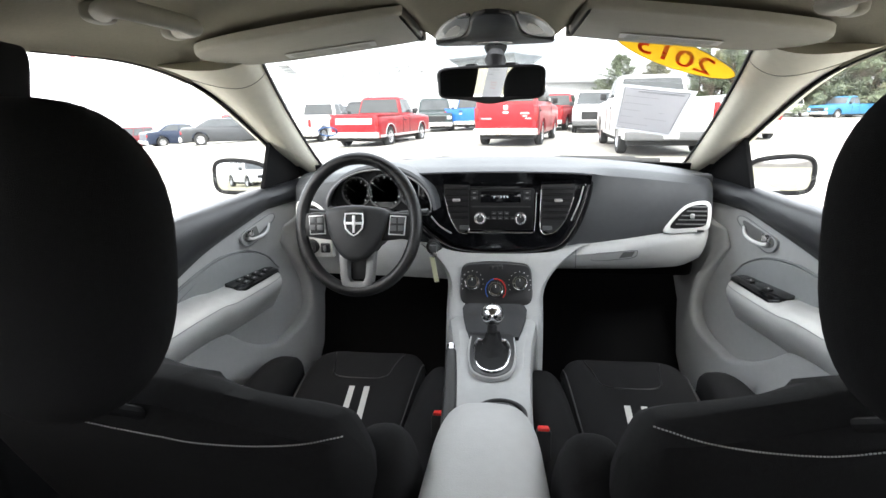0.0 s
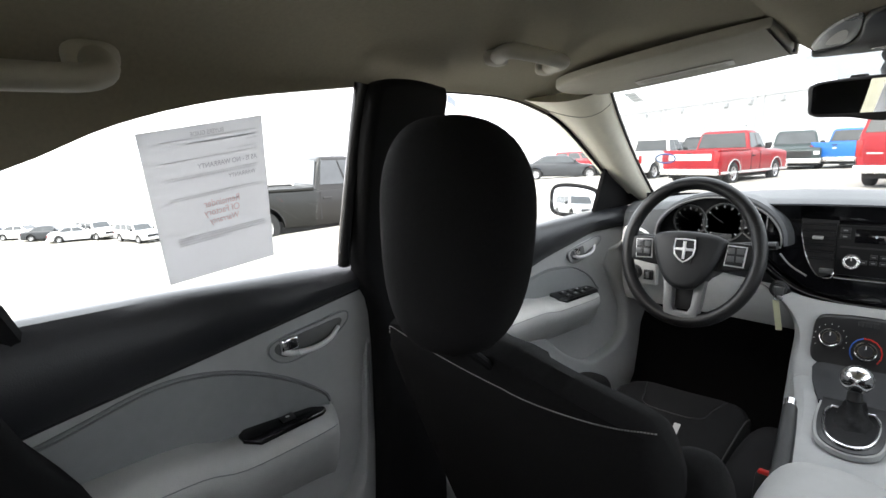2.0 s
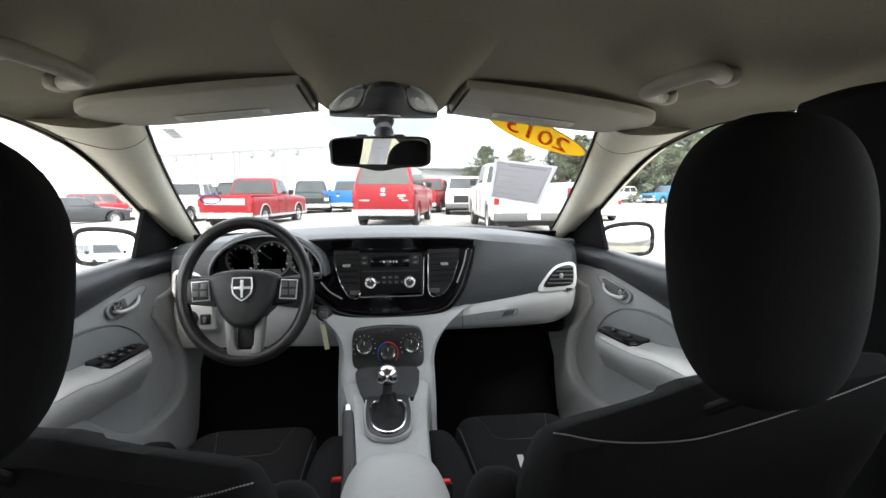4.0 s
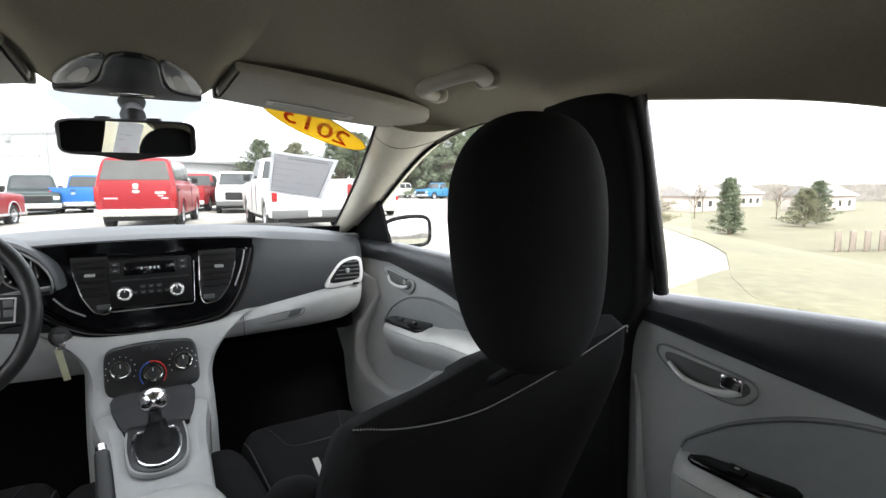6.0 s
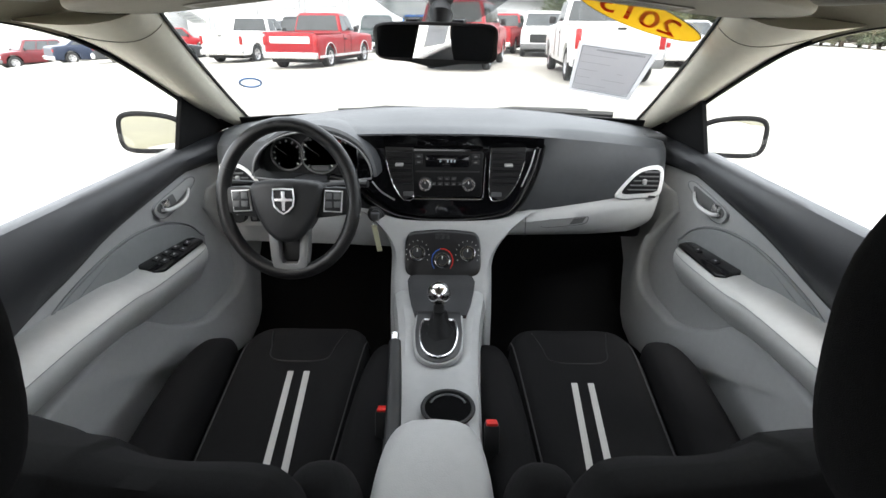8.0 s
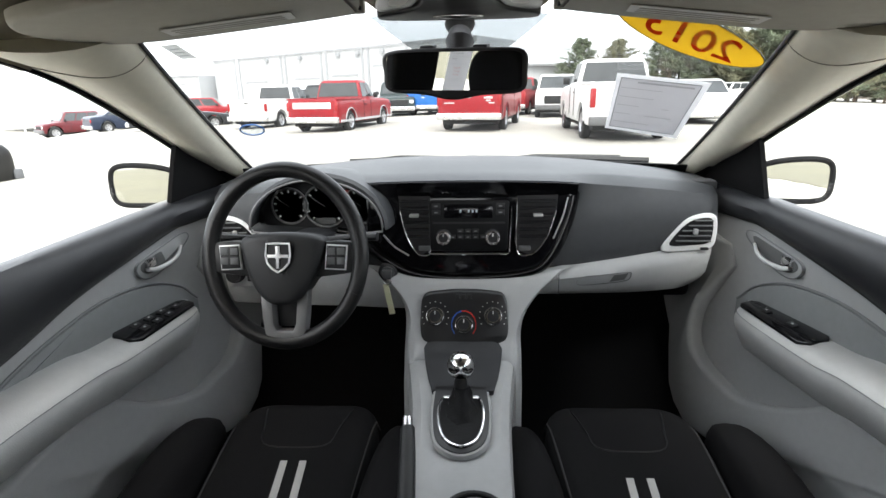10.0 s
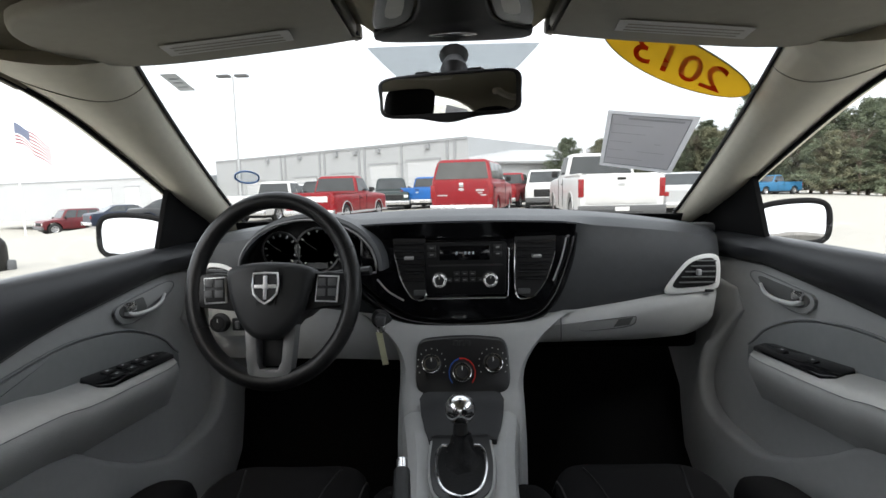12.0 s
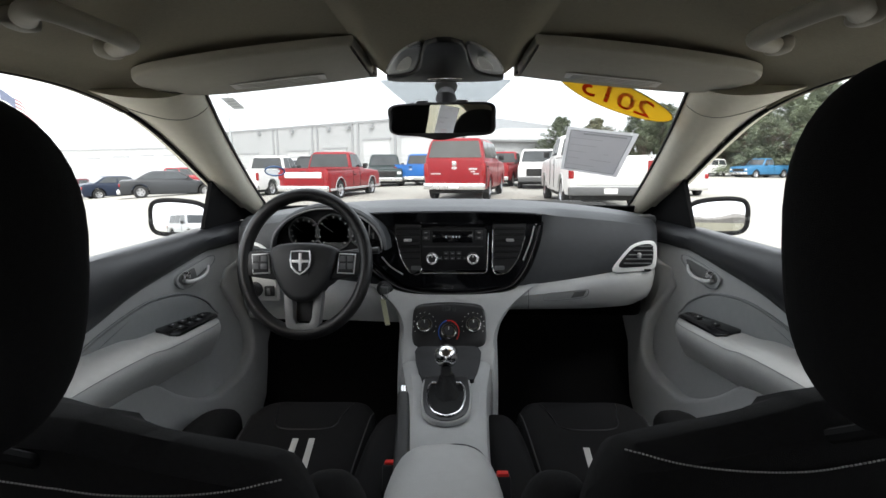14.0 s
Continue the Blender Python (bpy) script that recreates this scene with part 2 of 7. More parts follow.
def brick(lo, hi, bevel=0.0, m=None, segs=2, bm=None):
    """A box between two corners with rounded edges."""
    b2 = bmesh.new()
    bmesh.ops.create_cube(b2, size=1)
    for v in b2.verts:
        v.co = Vector([lo[k] + (v.co[k] + 0.5) * (hi[k] - lo[k]) for k in range(3)])
    if bevel:
        bmesh.ops.bevel(b2, geom=b2.edges[:] + b2.verts[:], offset=bevel, segments=segs, affect="EDGES", profile=0.5)
    if m is not None:
        bmesh.ops.transform(b2, matrix=m, verts=b2.verts)
    if bm is None:
        return b2
    me = bpy.data.meshes.new("tmp")
    b2.to_mesh(me)
    b2.free()
    bm.from_mesh(me)
    bpy.data.meshes.remove(me)
    return bm


def blob(center, size, power=2.6, m=None, u=24, v=16, shape=None, bm=None):
    """A cushion: a rounded block (superellipsoid); shape(x, y, z) may push its points about."""
    rings = []
    f = lambda c: math.copysign(abs(c) ** (2 / power), c)
    for i in range(1, v):
        a = -math.pi / 2 + math.pi * i / v
        ring = []
        for k in range(u):
            o = 2 * math.pi * k / u
            q = Vector((f(math.cos(a)) * f(math.cos(o)) * size[0] / 2, f(math.cos(a)) * f(math.sin(o)) * size[1] / 2, f(math.sin(a)) * size[2] / 2))
            if shape:
                q = Vector(shape(*q))
            q = q + Vector(center)
            ring.append(m @ q if m is not None else q)
        rings.append(ring)
    return loft(rings, bm=bm)


def curve_text(body, size, m, material, name="lettering", parent=None, extrude=0.0004, bold=0.0):
    cu = bpy.data.curves.new(name, "FONT")
    cu.body, cu.size, cu.extrude = body, size, extrude
    cu.offset = bold
    cu.align_x, cu.align_y = "CENTER", "CENTER"
    tmp = new("tmp_text", cu)
    dg = bpy.context.evaluated_depsgraph_get()
    me = bpy.data.meshes.new_from_object(tmp.evaluated_get(dg))
    bpy.data.objects.remove(tmp)
    me.transform(m)
    me.name = name
    me.materials.clear()
    me.materials.append(material)
    ob = new(name, me)
    join(ob, parent)
    return ob


# ---------------------------------------------------------------- the car's shell
def wall_x(y):
    """Half the cabin's width at the door trim, along the car."""
    k = min(1.0, max(0.0, (y - 0.44) / 0.15))
    return 0.672 + 0.028 * k * k * (3 - 2 * k)


def close_in(y, z):
    """The door trim turns inward to meet the end of the dash, below the window."""
    k = min(1.0, max(0.0, (y - 1.41) / 0.12))
    return 0.050 * k * k * (3 - 2 * k) * min(1.0, max(0.0, (0.945 - z) / 0.07))


def side(sx):
    return lambda y, z, d: Vector((sx * (wall_x(y) - d - close_in(y, z)), y, z))


def lean(z):
    """How far the glass leans inward above the sill."""
    return 0.26 * max(0.0, z - 0.93)


def roof_z(x, y):
    """The headliner's height."""
    edge = 0.055 * (abs(x) / 0.56) ** 3
    back = 0.16 * max(0.0, -(y + 0.10)) ** 1.6
    front = 0.10 * max(0.0, y - 0.92) ** 1.3
    return 1.322 - edge - back - front


FRONT_TOP = spline([(0.47, 1.240), (0.62, 1.243), (0.80, 1.245), (0.94, 1.230), (1.06, 1.202), (1.18, 1.159), (1.36, 1.085), (1.48, 1.034), (1.60, 0.992), (1.76, 0.935)], steps=4)
REAR_TOP = spline([(-0.62, 0.955), (-0.42, 1.01), (-0.20, 1.075), (-0.04, 1.125), (0.06, 1.170), (0.18, 1.203), (0.335, 1.226), (0.47, 1.243)], steps=4)

# ceiling and side rails
rings = []
for j in range(25):
    y = -1.00 + 2.08 * j / 24
    half = 0.575 - 0.03 * max(0.0, y - 0.6) - 0.10 * max(0.0, -y - 0.2)
    rings.append([Vector((half * (i / 12 - 1), y, roof_z(half * (i / 12 - 1), y))) for i in range(25)])
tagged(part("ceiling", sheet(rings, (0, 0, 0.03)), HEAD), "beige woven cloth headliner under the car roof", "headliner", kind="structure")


def pillar_strip(sx, lower, upper, thick, name, material, label, bulge=0.018):
    """A strip of trim with a rounded section between two lines of points along the side of the car."""
    rows = []
    n = len(lower)
    for k in range(n):
        a, b = Vector(lower[k]), Vector(upper[k])
        along_ = (Vector(lower[min(n - 1, k + 1)]) + Vector(upper[min(n - 1, k + 1)])) - (Vector(lower[max(0, k - 1)]) + Vector(upper[max(0, k - 1)]))
        out = (b - a).cross(along_).normalized()
        if out.x > 0:
            out = -out
        row = []
        for u in (0.0, 0.06, 0.16, 0.30, 0.46, 0.62, 0.78, 0.90, 0.97, 1.0):
            q = a.lerp(b, u) + out * (bulge if bulge > 0 else bulge * (b - a).length) * math.sin(math.pi * u ** 1.15) ** 0.7
            row.append(Vector((sx * q.x, q.y, q.z)))
        rows.append(row)
    return tagged(part(name, sheet(rows, (sx * thick, 0, 0.004)), material), label, "car trim", kind="structure")


for sx in (-1, 1):
    # rail over the doors: from the window line up to the headliner
    low = []
    for y, z in REAR_TOP[2:] + FRONT_TOP[1:15]:
        y, z = float(y), float(z)
        low.append((wall_x(y) - lean(z) + 0.005, y, z))
    # a rounded section that leaves the window line and runs into the headliner
    rows = []
    for x, y, z in low:
        half = 0.575 - 0.03 * max(0.0, y - 0.6) - 0.10 * max(0.0, -y - 0.2)
        x2 = half - 0.105
        slope = (roof_z(x2 + 0.01, y) - roof_z(x2 - 0.01, y)) / 0.02
        xm = max(x2 + 0.03, x - 0.022)
        p0, p1, p2 = Vector((x, y, z - 0.006)), Vector((xm, y, max(z + 0.004, roof_z(x2, y) + slope * (xm - x2) - 0.002))), Vector((x2, y, roof_z(x2, y) + 0.0030))
        rows.append([Vector((sx * q.x, q.y, q.z)) for q in [p0 + Vector((0.016, 0, -0.001))] + [p0.lerp(p1, k / 11).lerp(p1.lerp(p2, k / 11), k / 11) for k in range(12)]])
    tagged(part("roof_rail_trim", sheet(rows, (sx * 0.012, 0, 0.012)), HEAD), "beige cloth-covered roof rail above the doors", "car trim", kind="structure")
    # windscreen pillar, with the black edge of the screen along it
    low, up, rim_ = [], [], []
    for k in range(19):
        t = k / 18 * 1.10
        wy_, wz_ = (float(c) for c in FRONT_TOP[min(len(FRONT_TOP) - 1, 10 + round(25 * t))])
        low.append((wall_x(wy_) - lean(wz_) + 0.004, wy_ + 0.001 * k, wz_ - 0.002))
        up.append((0.502 + 0.170 * t - 0.056 * t * t, 1.045 + 0.617 * t, 1.272 - 0.280 * t + 0.010 * math.sin(t * math.pi)))
        rim_.append(Vector((sx * (up[-1][0] - 0.003), up[-1][1] - 0.001, up[-1][2] + 0.001)))
    pillar_strip(sx, low, up, 0.03, "windscreen_pillar", PILLAR, "pale beige plastic trim on the windscreen pillar", 0.026)
    tagged(part("windscreen_edge", tube(rim_, 0.0042, 6), BLACK), "black edge of the windscreen along the pillar", "window seal", kind="structure")
    k = 2
    a, b = Vector(low[k]), Vector(up[k])
    seam = []
    for u in [q / 14 for q in range(15)]:
        a2, b2 = Vector(low[k + 1]), Vector(up[k + 1])
        f = 0.75 * math.sin(u * math.pi) * 0.6
        p, q = a.lerp(b, u), a2.lerp(b2, u)
        out = (b - a).cross(a2 - a).normalized()
        if out.x > 0:
            out = -out
        p = p.lerp(q, f) + out * (0.026 * math.sin(math.pi * u ** 1.15) ** 0.7 + 0.0006)
        seam.append(Vector((sx * p.x, p.y, p.z)))
    tagged(part("trim_seam", tube(seam, 0.0008, 5), HEAD), "thin seam across the windscreen pillar trim", "trim seam", kind="structure")
    # middle pillar, black
    outline = spline([(0.425, 0.28), (0.428, 0.60), (0.428, 0.85), (0.396, 0.93), (0.374, 1.10), (0.374, 1.190), (0.384, 1.226), (0.43, 1.236), (0.525, 1.236), (0.560, 1.228), (0.568, 1.17), (0.572, 1.05), (0.59, 0.90), (0.61, 0.60), (0.61, 0.28)], closed=True, steps=4)
    tagged(part("middle_pillar", plate(outline, lambda y, z, d: Vector((sx * (wall_x(y) - 0.012 - lean(z) * 1.05 - d), y, z)), 0.035, 0.014, 3), PILLAR_BLACK), "black plastic trim on the pillar between the doors", "car trim", kind="structure")
    edge = [Vector((sx * (wall_x(0.37) - 0.015 - lean(z)), 0.374 + 0.10 * max(0.0, 0.98 - z) + 0.03 * max(0.0, z - 1.19), z)) for z in np.linspace(0.948, 1.228, 12)]
    tagged(part("door_seal", tube(edge, 0.011, 10), SEAL), "black rubber door seal along the pillar", "door seal", kind="structure")
    # seal round the front window
    line = [Vector((sx * (wall_x(float(y)) - lean(float(z)) + 0.004), float(y), float(z) - 0.004)) for y, z in FRONT_TOP[4:]]
    tagged(part("window_seal", tube([q + Vector((sx * 0.006, 0, 0)) for q in line], 0.0046, 6), PILLAR_BLACK), "black rubber seal round the front side window", "window seal", kind="structure")
    line = [Vector((sx * (wall_x(float(y)) - lean(float(z)) + 0.004), float(y), float(z) - 0.004)) for y, z in REAR_TOP[:-2]]
    tagged(part("window_seal", tube([q + Vector((sx * 0.006, 0, 0)) for q in line], 0.0030, 6), PILLAR_BLACK), "black rubber seal round the rear side window", "window seal", kind="structure")
    # black corner piece that carries the outside mirror
    corner = [(1.405, 0.925), (1.405, 1.064), (1.44, 1.048), (1.50, 1.024), (1.60, 0.989), (1.75, 0.936), (1.75, 0.925)]
    tagged(part("mirror_corner_trim", plate(corner, lambda y, z, d: Vector((sx * (wall_x(y) - lean(z) + 0.006 - d), y, z)), 0.012, 0.003), PILLAR_BLACK), "black plastic triangle in the corner of the front window", "car trim", kind="structure")

for sx in (-1, 1):
    o = [(-0.62, 0.27), (0.0, 0.27), (-0.004, 0.735), (-0.030, 0.785), (-0.058, 0.832), (-0.085, 0.905), (-0.10, 0.945), (-0.62, 0.952)]
    tagged(part("rear_quarter_trim", plate(o, lambda y, z, d: Vector((sx * (wall_x(y) - 0.010 - d), y, z)), 0.060, 0.018, 3), PILLAR_BLACK), "black trim beside the rear bench", "car trim", kind="structure")
    tagged(part("window_post", tube([Vector((sx * (wall_x(y) - lean(z) - 0.002), y, z)) for y, z in ((-0.048, 0.935), (-0.062, 0.975), (-0.105, 1.03), (-0.16, 1.085))], 0.012, 8), PILLAR_BLACK), "black post in the rear side window", "window post", kind="structure")

# windscreen with its shade band, and the rear screen
def screen(u, v):
    """A point of the windscreen: u from -1 to 1 across, v from 0 at the cowl to 1 at the roof."""
    half = 0.655 - 0.135 * v
    y = 1.86 - 0.72 * v - (0.17 - 0.10 * v) * u * u
    z = 0.955 + 0.345 * v + 0.02 * math.sin(v * math.pi) - 0.035 * v * u * u
    return Vector((half * u, y, z))


def pane(u0, u1, v0, v1, nu=14, nv=8, shift=0.0):
    return [[screen(u0 + (u1 - u0) * i / nu, v0 + (v1 - v0) * j / nv) + Vector((0, -shift, -shift)) for i in range(nu + 1)] for j in range(nv + 1)]


win = thing("window_1", "clear curved windscreen with a pale shaded patch", "windscreen", (0, 1.5, 1.12), "structure")
g = part("pane", sheet(pane(-1, 1, 0.0, 1.0), (0, 0.004, 0.004)), SCREEN, win)
rows = []
for j in range(9):
    v = 0.80 + 0.19 * j / 8
    w = 0.12 + 0.16 * (j / 8) ** 0.8
    rows.append([screen(w * (i / 10 * 2 - 1), v) + Vector((0, -0.003, -0.003)) for i in range(11)])
part("shade_patch", sheet(rows, (0, 0.001, 0.001)), SHADE, win, "pale dotted shade patch behind the mirror")
part("frit_band", sheet([[screen(-1.06 + 2.12 * i / 24, -0.06 + 0.105 * j / 3) + Vector((0, -0.004, -0.003)) for i in range(25)] for j in range(4)], (0, 0.002, 0.002)), DIAL, win, "black band along the foot of the windscreen")
rear_rows = [[Vector((0.52 * (i / 6 - 1), -1.02 - 0.50 * (1 - j / 6) + 0.04 * (i / 6 - 1) ** 2, 0.96 + 0.245 * j / 6)) for i in range(13)] for j in range(7)]
part("window_2", sheet(rear_rows, (0, -0.004, 0.004)), GLASS)
tagged(bpy.data.objects["window_2"], "clear sloping rear screen", "rear window", kind="structure")
for sx in (-1, 1):
    rows = []
    for k, (a, b) in enumerate(zip(np.linspace(0, 1, 8), np.linspace(0, 1, 8))):
        rows.append([Vector((sx * (0.655 - 0.03 * a), -0.62 - 0.95 * (1 - a) * 0.9 + 0.30 * a, 0.93 + 0.16 * a)), Vector((sx * (0.55 - 0.02 * a), -1.50 + 0.50 * a, 0.955 + 0.25 * a))])
    tagged(part("rear_pillar", sheet(rows, (sx * 0.03, 0, 0)), HEAD), "beige trim on the rear pillar", "car trim", kind="structure")
tagged(part("parcel_shelf", brick((-0.62, -1.55, 0.90), (0.62, -0.72, 0.93), 0.01), CARPET), "dark carpeted shelf below the rear screen", "parcel shelf", kind="structure")

# cabin floor and bulkhead
floor_rows = []
for j in range(9):
    y = [-1.6, -0.6, -0.55, 0.3, 0.9, 1.35, 1.55, 1.75, 1.95][j]
    z = [0.30, 0.30, 0.24, 0.22, 0.22, 0.23, 0.30, 0.50, 0.72][j]
    floor_rows.append([Vector((-0.75 + 1.5 * i / 10, y, z + (0.10 if i == 5 and j < 6 else 0))) for i in range(11)])
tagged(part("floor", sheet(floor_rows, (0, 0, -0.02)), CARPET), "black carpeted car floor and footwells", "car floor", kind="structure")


# ---------------------------------------------------------------- doors
FRONT = dict(
    rear=0.60, front=1.82,
    border=[(0.60, 0.715), (0.80, 0.770), (0.93, 0.797), (1.05, 0.825), (1.21, 0.846), (1.42, 0.868), (1.66, 0.880), (1.82, 0.884)],
    sill=[(0.60, 0.925), (0.93, 0.925), (1.20, 0.927), (1.42, 0.930), (1.66, 0.925), (1.82, 0.920)],
    arc=[(0.62, 0.655), (0.78, 0.712), (0.90, 0.757), (1.04, 0.783), (1.15, 0.787), (1.28, 0.765), (1.39, 0.715), (1.44, 0.665)],
    arm=[(0.60, 0.738, 0.085), (0.80, 0.740, 0.085), (0.98, 0.728, 0.082), (1.06, 0.712, 0.078), (1.20, 0.698, 0.074), (1.31, 0.687, 0.066), (1.372, 0.680, 0.048), (1.398, 0.672, 0.02)],
    cove=[(0.60, 0.600), (0.80, 0.622), (0.93, 0.634), (1.05, 0.616), (1.15, 0.547), (1.25, 0.488), (1.37, 0.440), (1.455, 0.452), (1.508, 0.520), (1.510, 0.600), (1.480, 0.680), (1.452, 0.750)],
    rest=[(1.47, 0.800), (1.55, 0.835), (1.66, 0.845), (1.66, 0.70), (1.65, 0.55), (1.63, 0.44), (1.60, 0.34), (1.57, 0.26), (1.50, 0.26), (1.42, 0.26), (1.20, 0.26), (0.90, 0.26), (0.60, 0.26)],
    handle=(1.335, 0.816, 0.205, 0.060, 0), switch=(1.115, 1.365))
REAR = dict(
    rear=-0.62, front=0.44,
    border=[(-0.62, 0.74), (-0.25, 0.80), (-0.06, 0.832), (0.033, 0.845), (0.177, 0.864), (0.44, 0.901)],
    sill=[(-0.62, 0.965), (-0.05, 0.958), (0.12, 0.955), (0.44, 0.939)],
    arc=[(-0.50, 0.73), (-0.25, 0.775), (-0.04, 0.812), (0.08, 0.836), (0.17, 0.824), (0.26, 0.784), (0.328, 0.735), (0.342, 0.712)],
    arm=[(-0.62, 0.745, 0.07), (-0.20, 0.745, 0.07), (0.00, 0.742, 0.07), (0.10, 0.736, 0.068), (0.16, 0.718, 0.064), (0.26, 0.712, 0.058), (0.32, 0.706, 0.045), (0.345, 0.698, 0.02)],
    cove=[(-0.62, 0.60), (-0.20, 0.60), (0.00, 0.60), (0.12, 0.59), (0.22, 0.53), (0.30, 0.50), (0.37, 0.54), (0.402, 0.62), (0.412, 0.70), (0.420, 0.77)],
    rest=[(0.430, 0.80), (0.436, 0.80), (0.436, 0.26), (-0.62, 0.26)],
    handle=(0.312, 0.838, 0.150, 0.052, 0), switch=(0.175, 0.318))


def along(line, y):
    line = sorted(line, key=lambda p: p[0])
    return float(np.interp(y, [p[0] for p in line], [p[1] for p in line]))


def car_door(sx, s, name, label, buttons):
    P = side(sx)
    door = thing(name, label, "car door", (sx * wall_x((s["rear"] + s["front"]) / 2), (s["rear"] + s["front"]) / 2, 0.26), "structure")
    border = spline(s["border"], steps=5)
    # main trim panel
    rows = []
    for y in np.linspace(s["rear"], s["front"], 40):
        hi = along(border, y)
        rows.append([P(y, 0.26 + (hi - 0.26) * k / 10, 0.0) for k in range(11)])
    part("door_panel", sheet(rows, (sx * 0.05, 0, 0)), GREY, door)
    # black upper trim, rolled over the sill
    rows = []
    for y in np.linspace(s["rear"], s["front"], 22):
        lo, hi = along(border, y), along(s["sill"], y)
        h = hi - lo
        rows.append([P(y, lo - 0.006, -0.002), P(y, lo + 0.002, 0.010), P(y, lo + h * 0.25, 0.022), P(y, lo + h * 0.55, 0.026), P(y, lo + h * 0.85, 0.016), P(y, hi - 0.003, 0.006), P(y, hi, -0.006), P(y, hi - 0.002, -0.03)])
    part("upper_trim", sheet(rows, (sx * 0.02, 0, -0.01)), DOOR_TOP, door, "soft black upper door trim")
    line = [P(float(a), float(b) + 0.001, 0.0075) for a, b in border]
    part("trim_joint", tube(line, 0.0030, 5), BLACK, door)
    # insert under the arc, cloth
    arc = [(float(a), float(b)) for a, b in spline(s["arc"], steps=6)]
    arm_top = [(p[0], p[1] - 0.045) for p in s["arm"]]
    low = [(y, along(arm_top, y)) for y in np.linspace(arc[-1][0], arc[0][0], 12)]
    part("door_insert", plate(arc + [(a, min(b, along(arc, a) - 0.002)) for a, b in low], lambda u, v, d: P(u, v, d - 0.012), 0.018, 0.006), GREY_INSERT, door, "darker grey padded door insert")
    part("insert_piping", tube([P(a, b + 0.0035, 0.003) for a, b in arc], 0.0026, 6), GREY_INSERT, door)
    # armrest
    arm = spline(s["arm"], steps=4)
    rings = []
    for y, z, w in arm:
        y, z, w = float(y), float(z), max(0.012, float(w))
        sec = [(0.0, z + 0.012), (w * 0.35, z + 0.008), (w * 0.70, z - 0.002), (w * 0.93, z - 0.014), (w, z - 0.028), (w * 0.96, z - 0.044), (w * 0.80, z - 0.068), (w * 0.45, z - 0.098), (-0.004, z - 0.128)]
        rings.append([P(y, zz, dd) for dd, zz in sec] + [P(y, z - 0.06, -0.02)])
    part("armrest", loft(rings), GREY_VINYL, door, "pale grey padded armrest")
    seam = [P(float(y), float(z) - 0.0145, max(0.012, float(w)) * 0.93 + 0.001) for y, z, w in arm[:-3]]
    part("armrest_seam", tube(seam, 0.0008, 5), GREY_INSERT, door)
    # switch plate on the armrest
    y0, y1 = s["switch"]
    def top(y):
        return along([(float(a[0]), float(a[1])) for a in arm], y)
    def on_arm(u, v, d):
        return P(u, top(u) + 0.013 - 0.28 * v + d, v)
    wide = 0.054 if buttons > 1 else 0.036
    q = [(y0, 0.012), (y0 + 0.012, 0.004), (y1 - 0.02, 0.010), (y1, 0.018), (y1, wide - 0.012), (y1 - 0.01, wide - 0.006), (y0 + 0.02, wide + 0.004), (y0, wide - 0.01)]
    sw = part("switch_plate", plate(q, on_arm, 0.006, 0.002), PIANO, door, "glossy black window switch plate")
    for k in range(buttons):
        yy = y0 + 0.04 + (y1 - y0 - 0.07) * (k + 0.5) / buttons
        for v in ((wide * 0.36, wide * 0.70) if buttons > 2 and k < 3 else (wide * 0.5,)):
            part("switch", plate([(yy - 0.011, v - 0.006), (yy + 0.011, v - 0.006), (yy + 0.011, v + 0.006), (yy - 0.011, v + 0.006)], lambda a, b, d: on_arm(a, b, 0.006 + d * (1 + 30 * (a - yy))), 0.003, 0.001), CLIMATE, sw)
            part("switch_mark", plate([(yy - 0.003, v - 0.0015), (yy + 0.003, v - 0.0015), (yy + 0.003, v + 0.0015), (yy - 0.003, v + 0.0015)], lambda a, b, d: on_arm(a, b, 0.0092 + d), 0.0006), TICK, sw)
    # lower panel round the cove
    cove = [(float(a), float(b)) for a, b in spline(s["cove"], steps=5)]
    def low_face(u, v, d):
        k = min(1.0, max(0.0, (s["front"] - 0.004 - u) / 0.05)) if s is REAR else (1.0 if u > 1.5 else min(1.0, max(0.06, (0.79 - v) / 0.16)))
        return P(u, v, d * k + 0.001)
    part("lower_panel", plate(cove + s["rest"], low_face, 0.034, 0.012, 3), GREY, door)
    # inner handle
    hy, hz, w, h, tilt = s["handle"]
    c, sn = math.cos(radians(tilt)), math.sin(radians(tilt))
    def rot(u, v):
        return hy + u * c - v * sn, hz + u * sn + v * c
    leaf = [(0.50, 0.46), (0.49, 0.20), (0.36, -0.10), (0.10, -0.38), (-0.20, -0.54), (-0.38, -0.46), (-0.49, -0.15), (-0.47, 0.14), (-0.30, 0.28), (0.10, 0.42), (0.40, 0.52)]
    rim = [rot(u * w, v * h) for u, v in spline(leaf, closed=True, steps=4)]
    inn = [rot(u * w * 0.84 - 0.002, v * h * 0.70) for u, v in spline(leaf, closed=True, steps=4)]
    hd = part("handle_bezel", plate(rim, lambda u, v, d: P(u, v, d), 0.006, 0.003), GREY, door, "grey handle surround")
    # a thin plate, not a hollow: the recess's shade is its darker colour
    part("handle_cup", plate(inn, lambda u, v, d: P(u, v, d + 0.002), 0.0055, 0.001), RECESS_SHADE, hd, "handle recess, its shade put into a darker grey")
    part("cup_edge", tube([P(u, v, 0.0066) for u, v in rim], 0.0012, 5, closed=True), GREY_INSERT, hd)
    lever = [(-0.36, -0.10, 0.012), (-0.24, -0.24, 0.016), (0.0, -0.25, 0.020), (0.18, -0.12, 0.020), (0.35, 0.08, 0.009)]
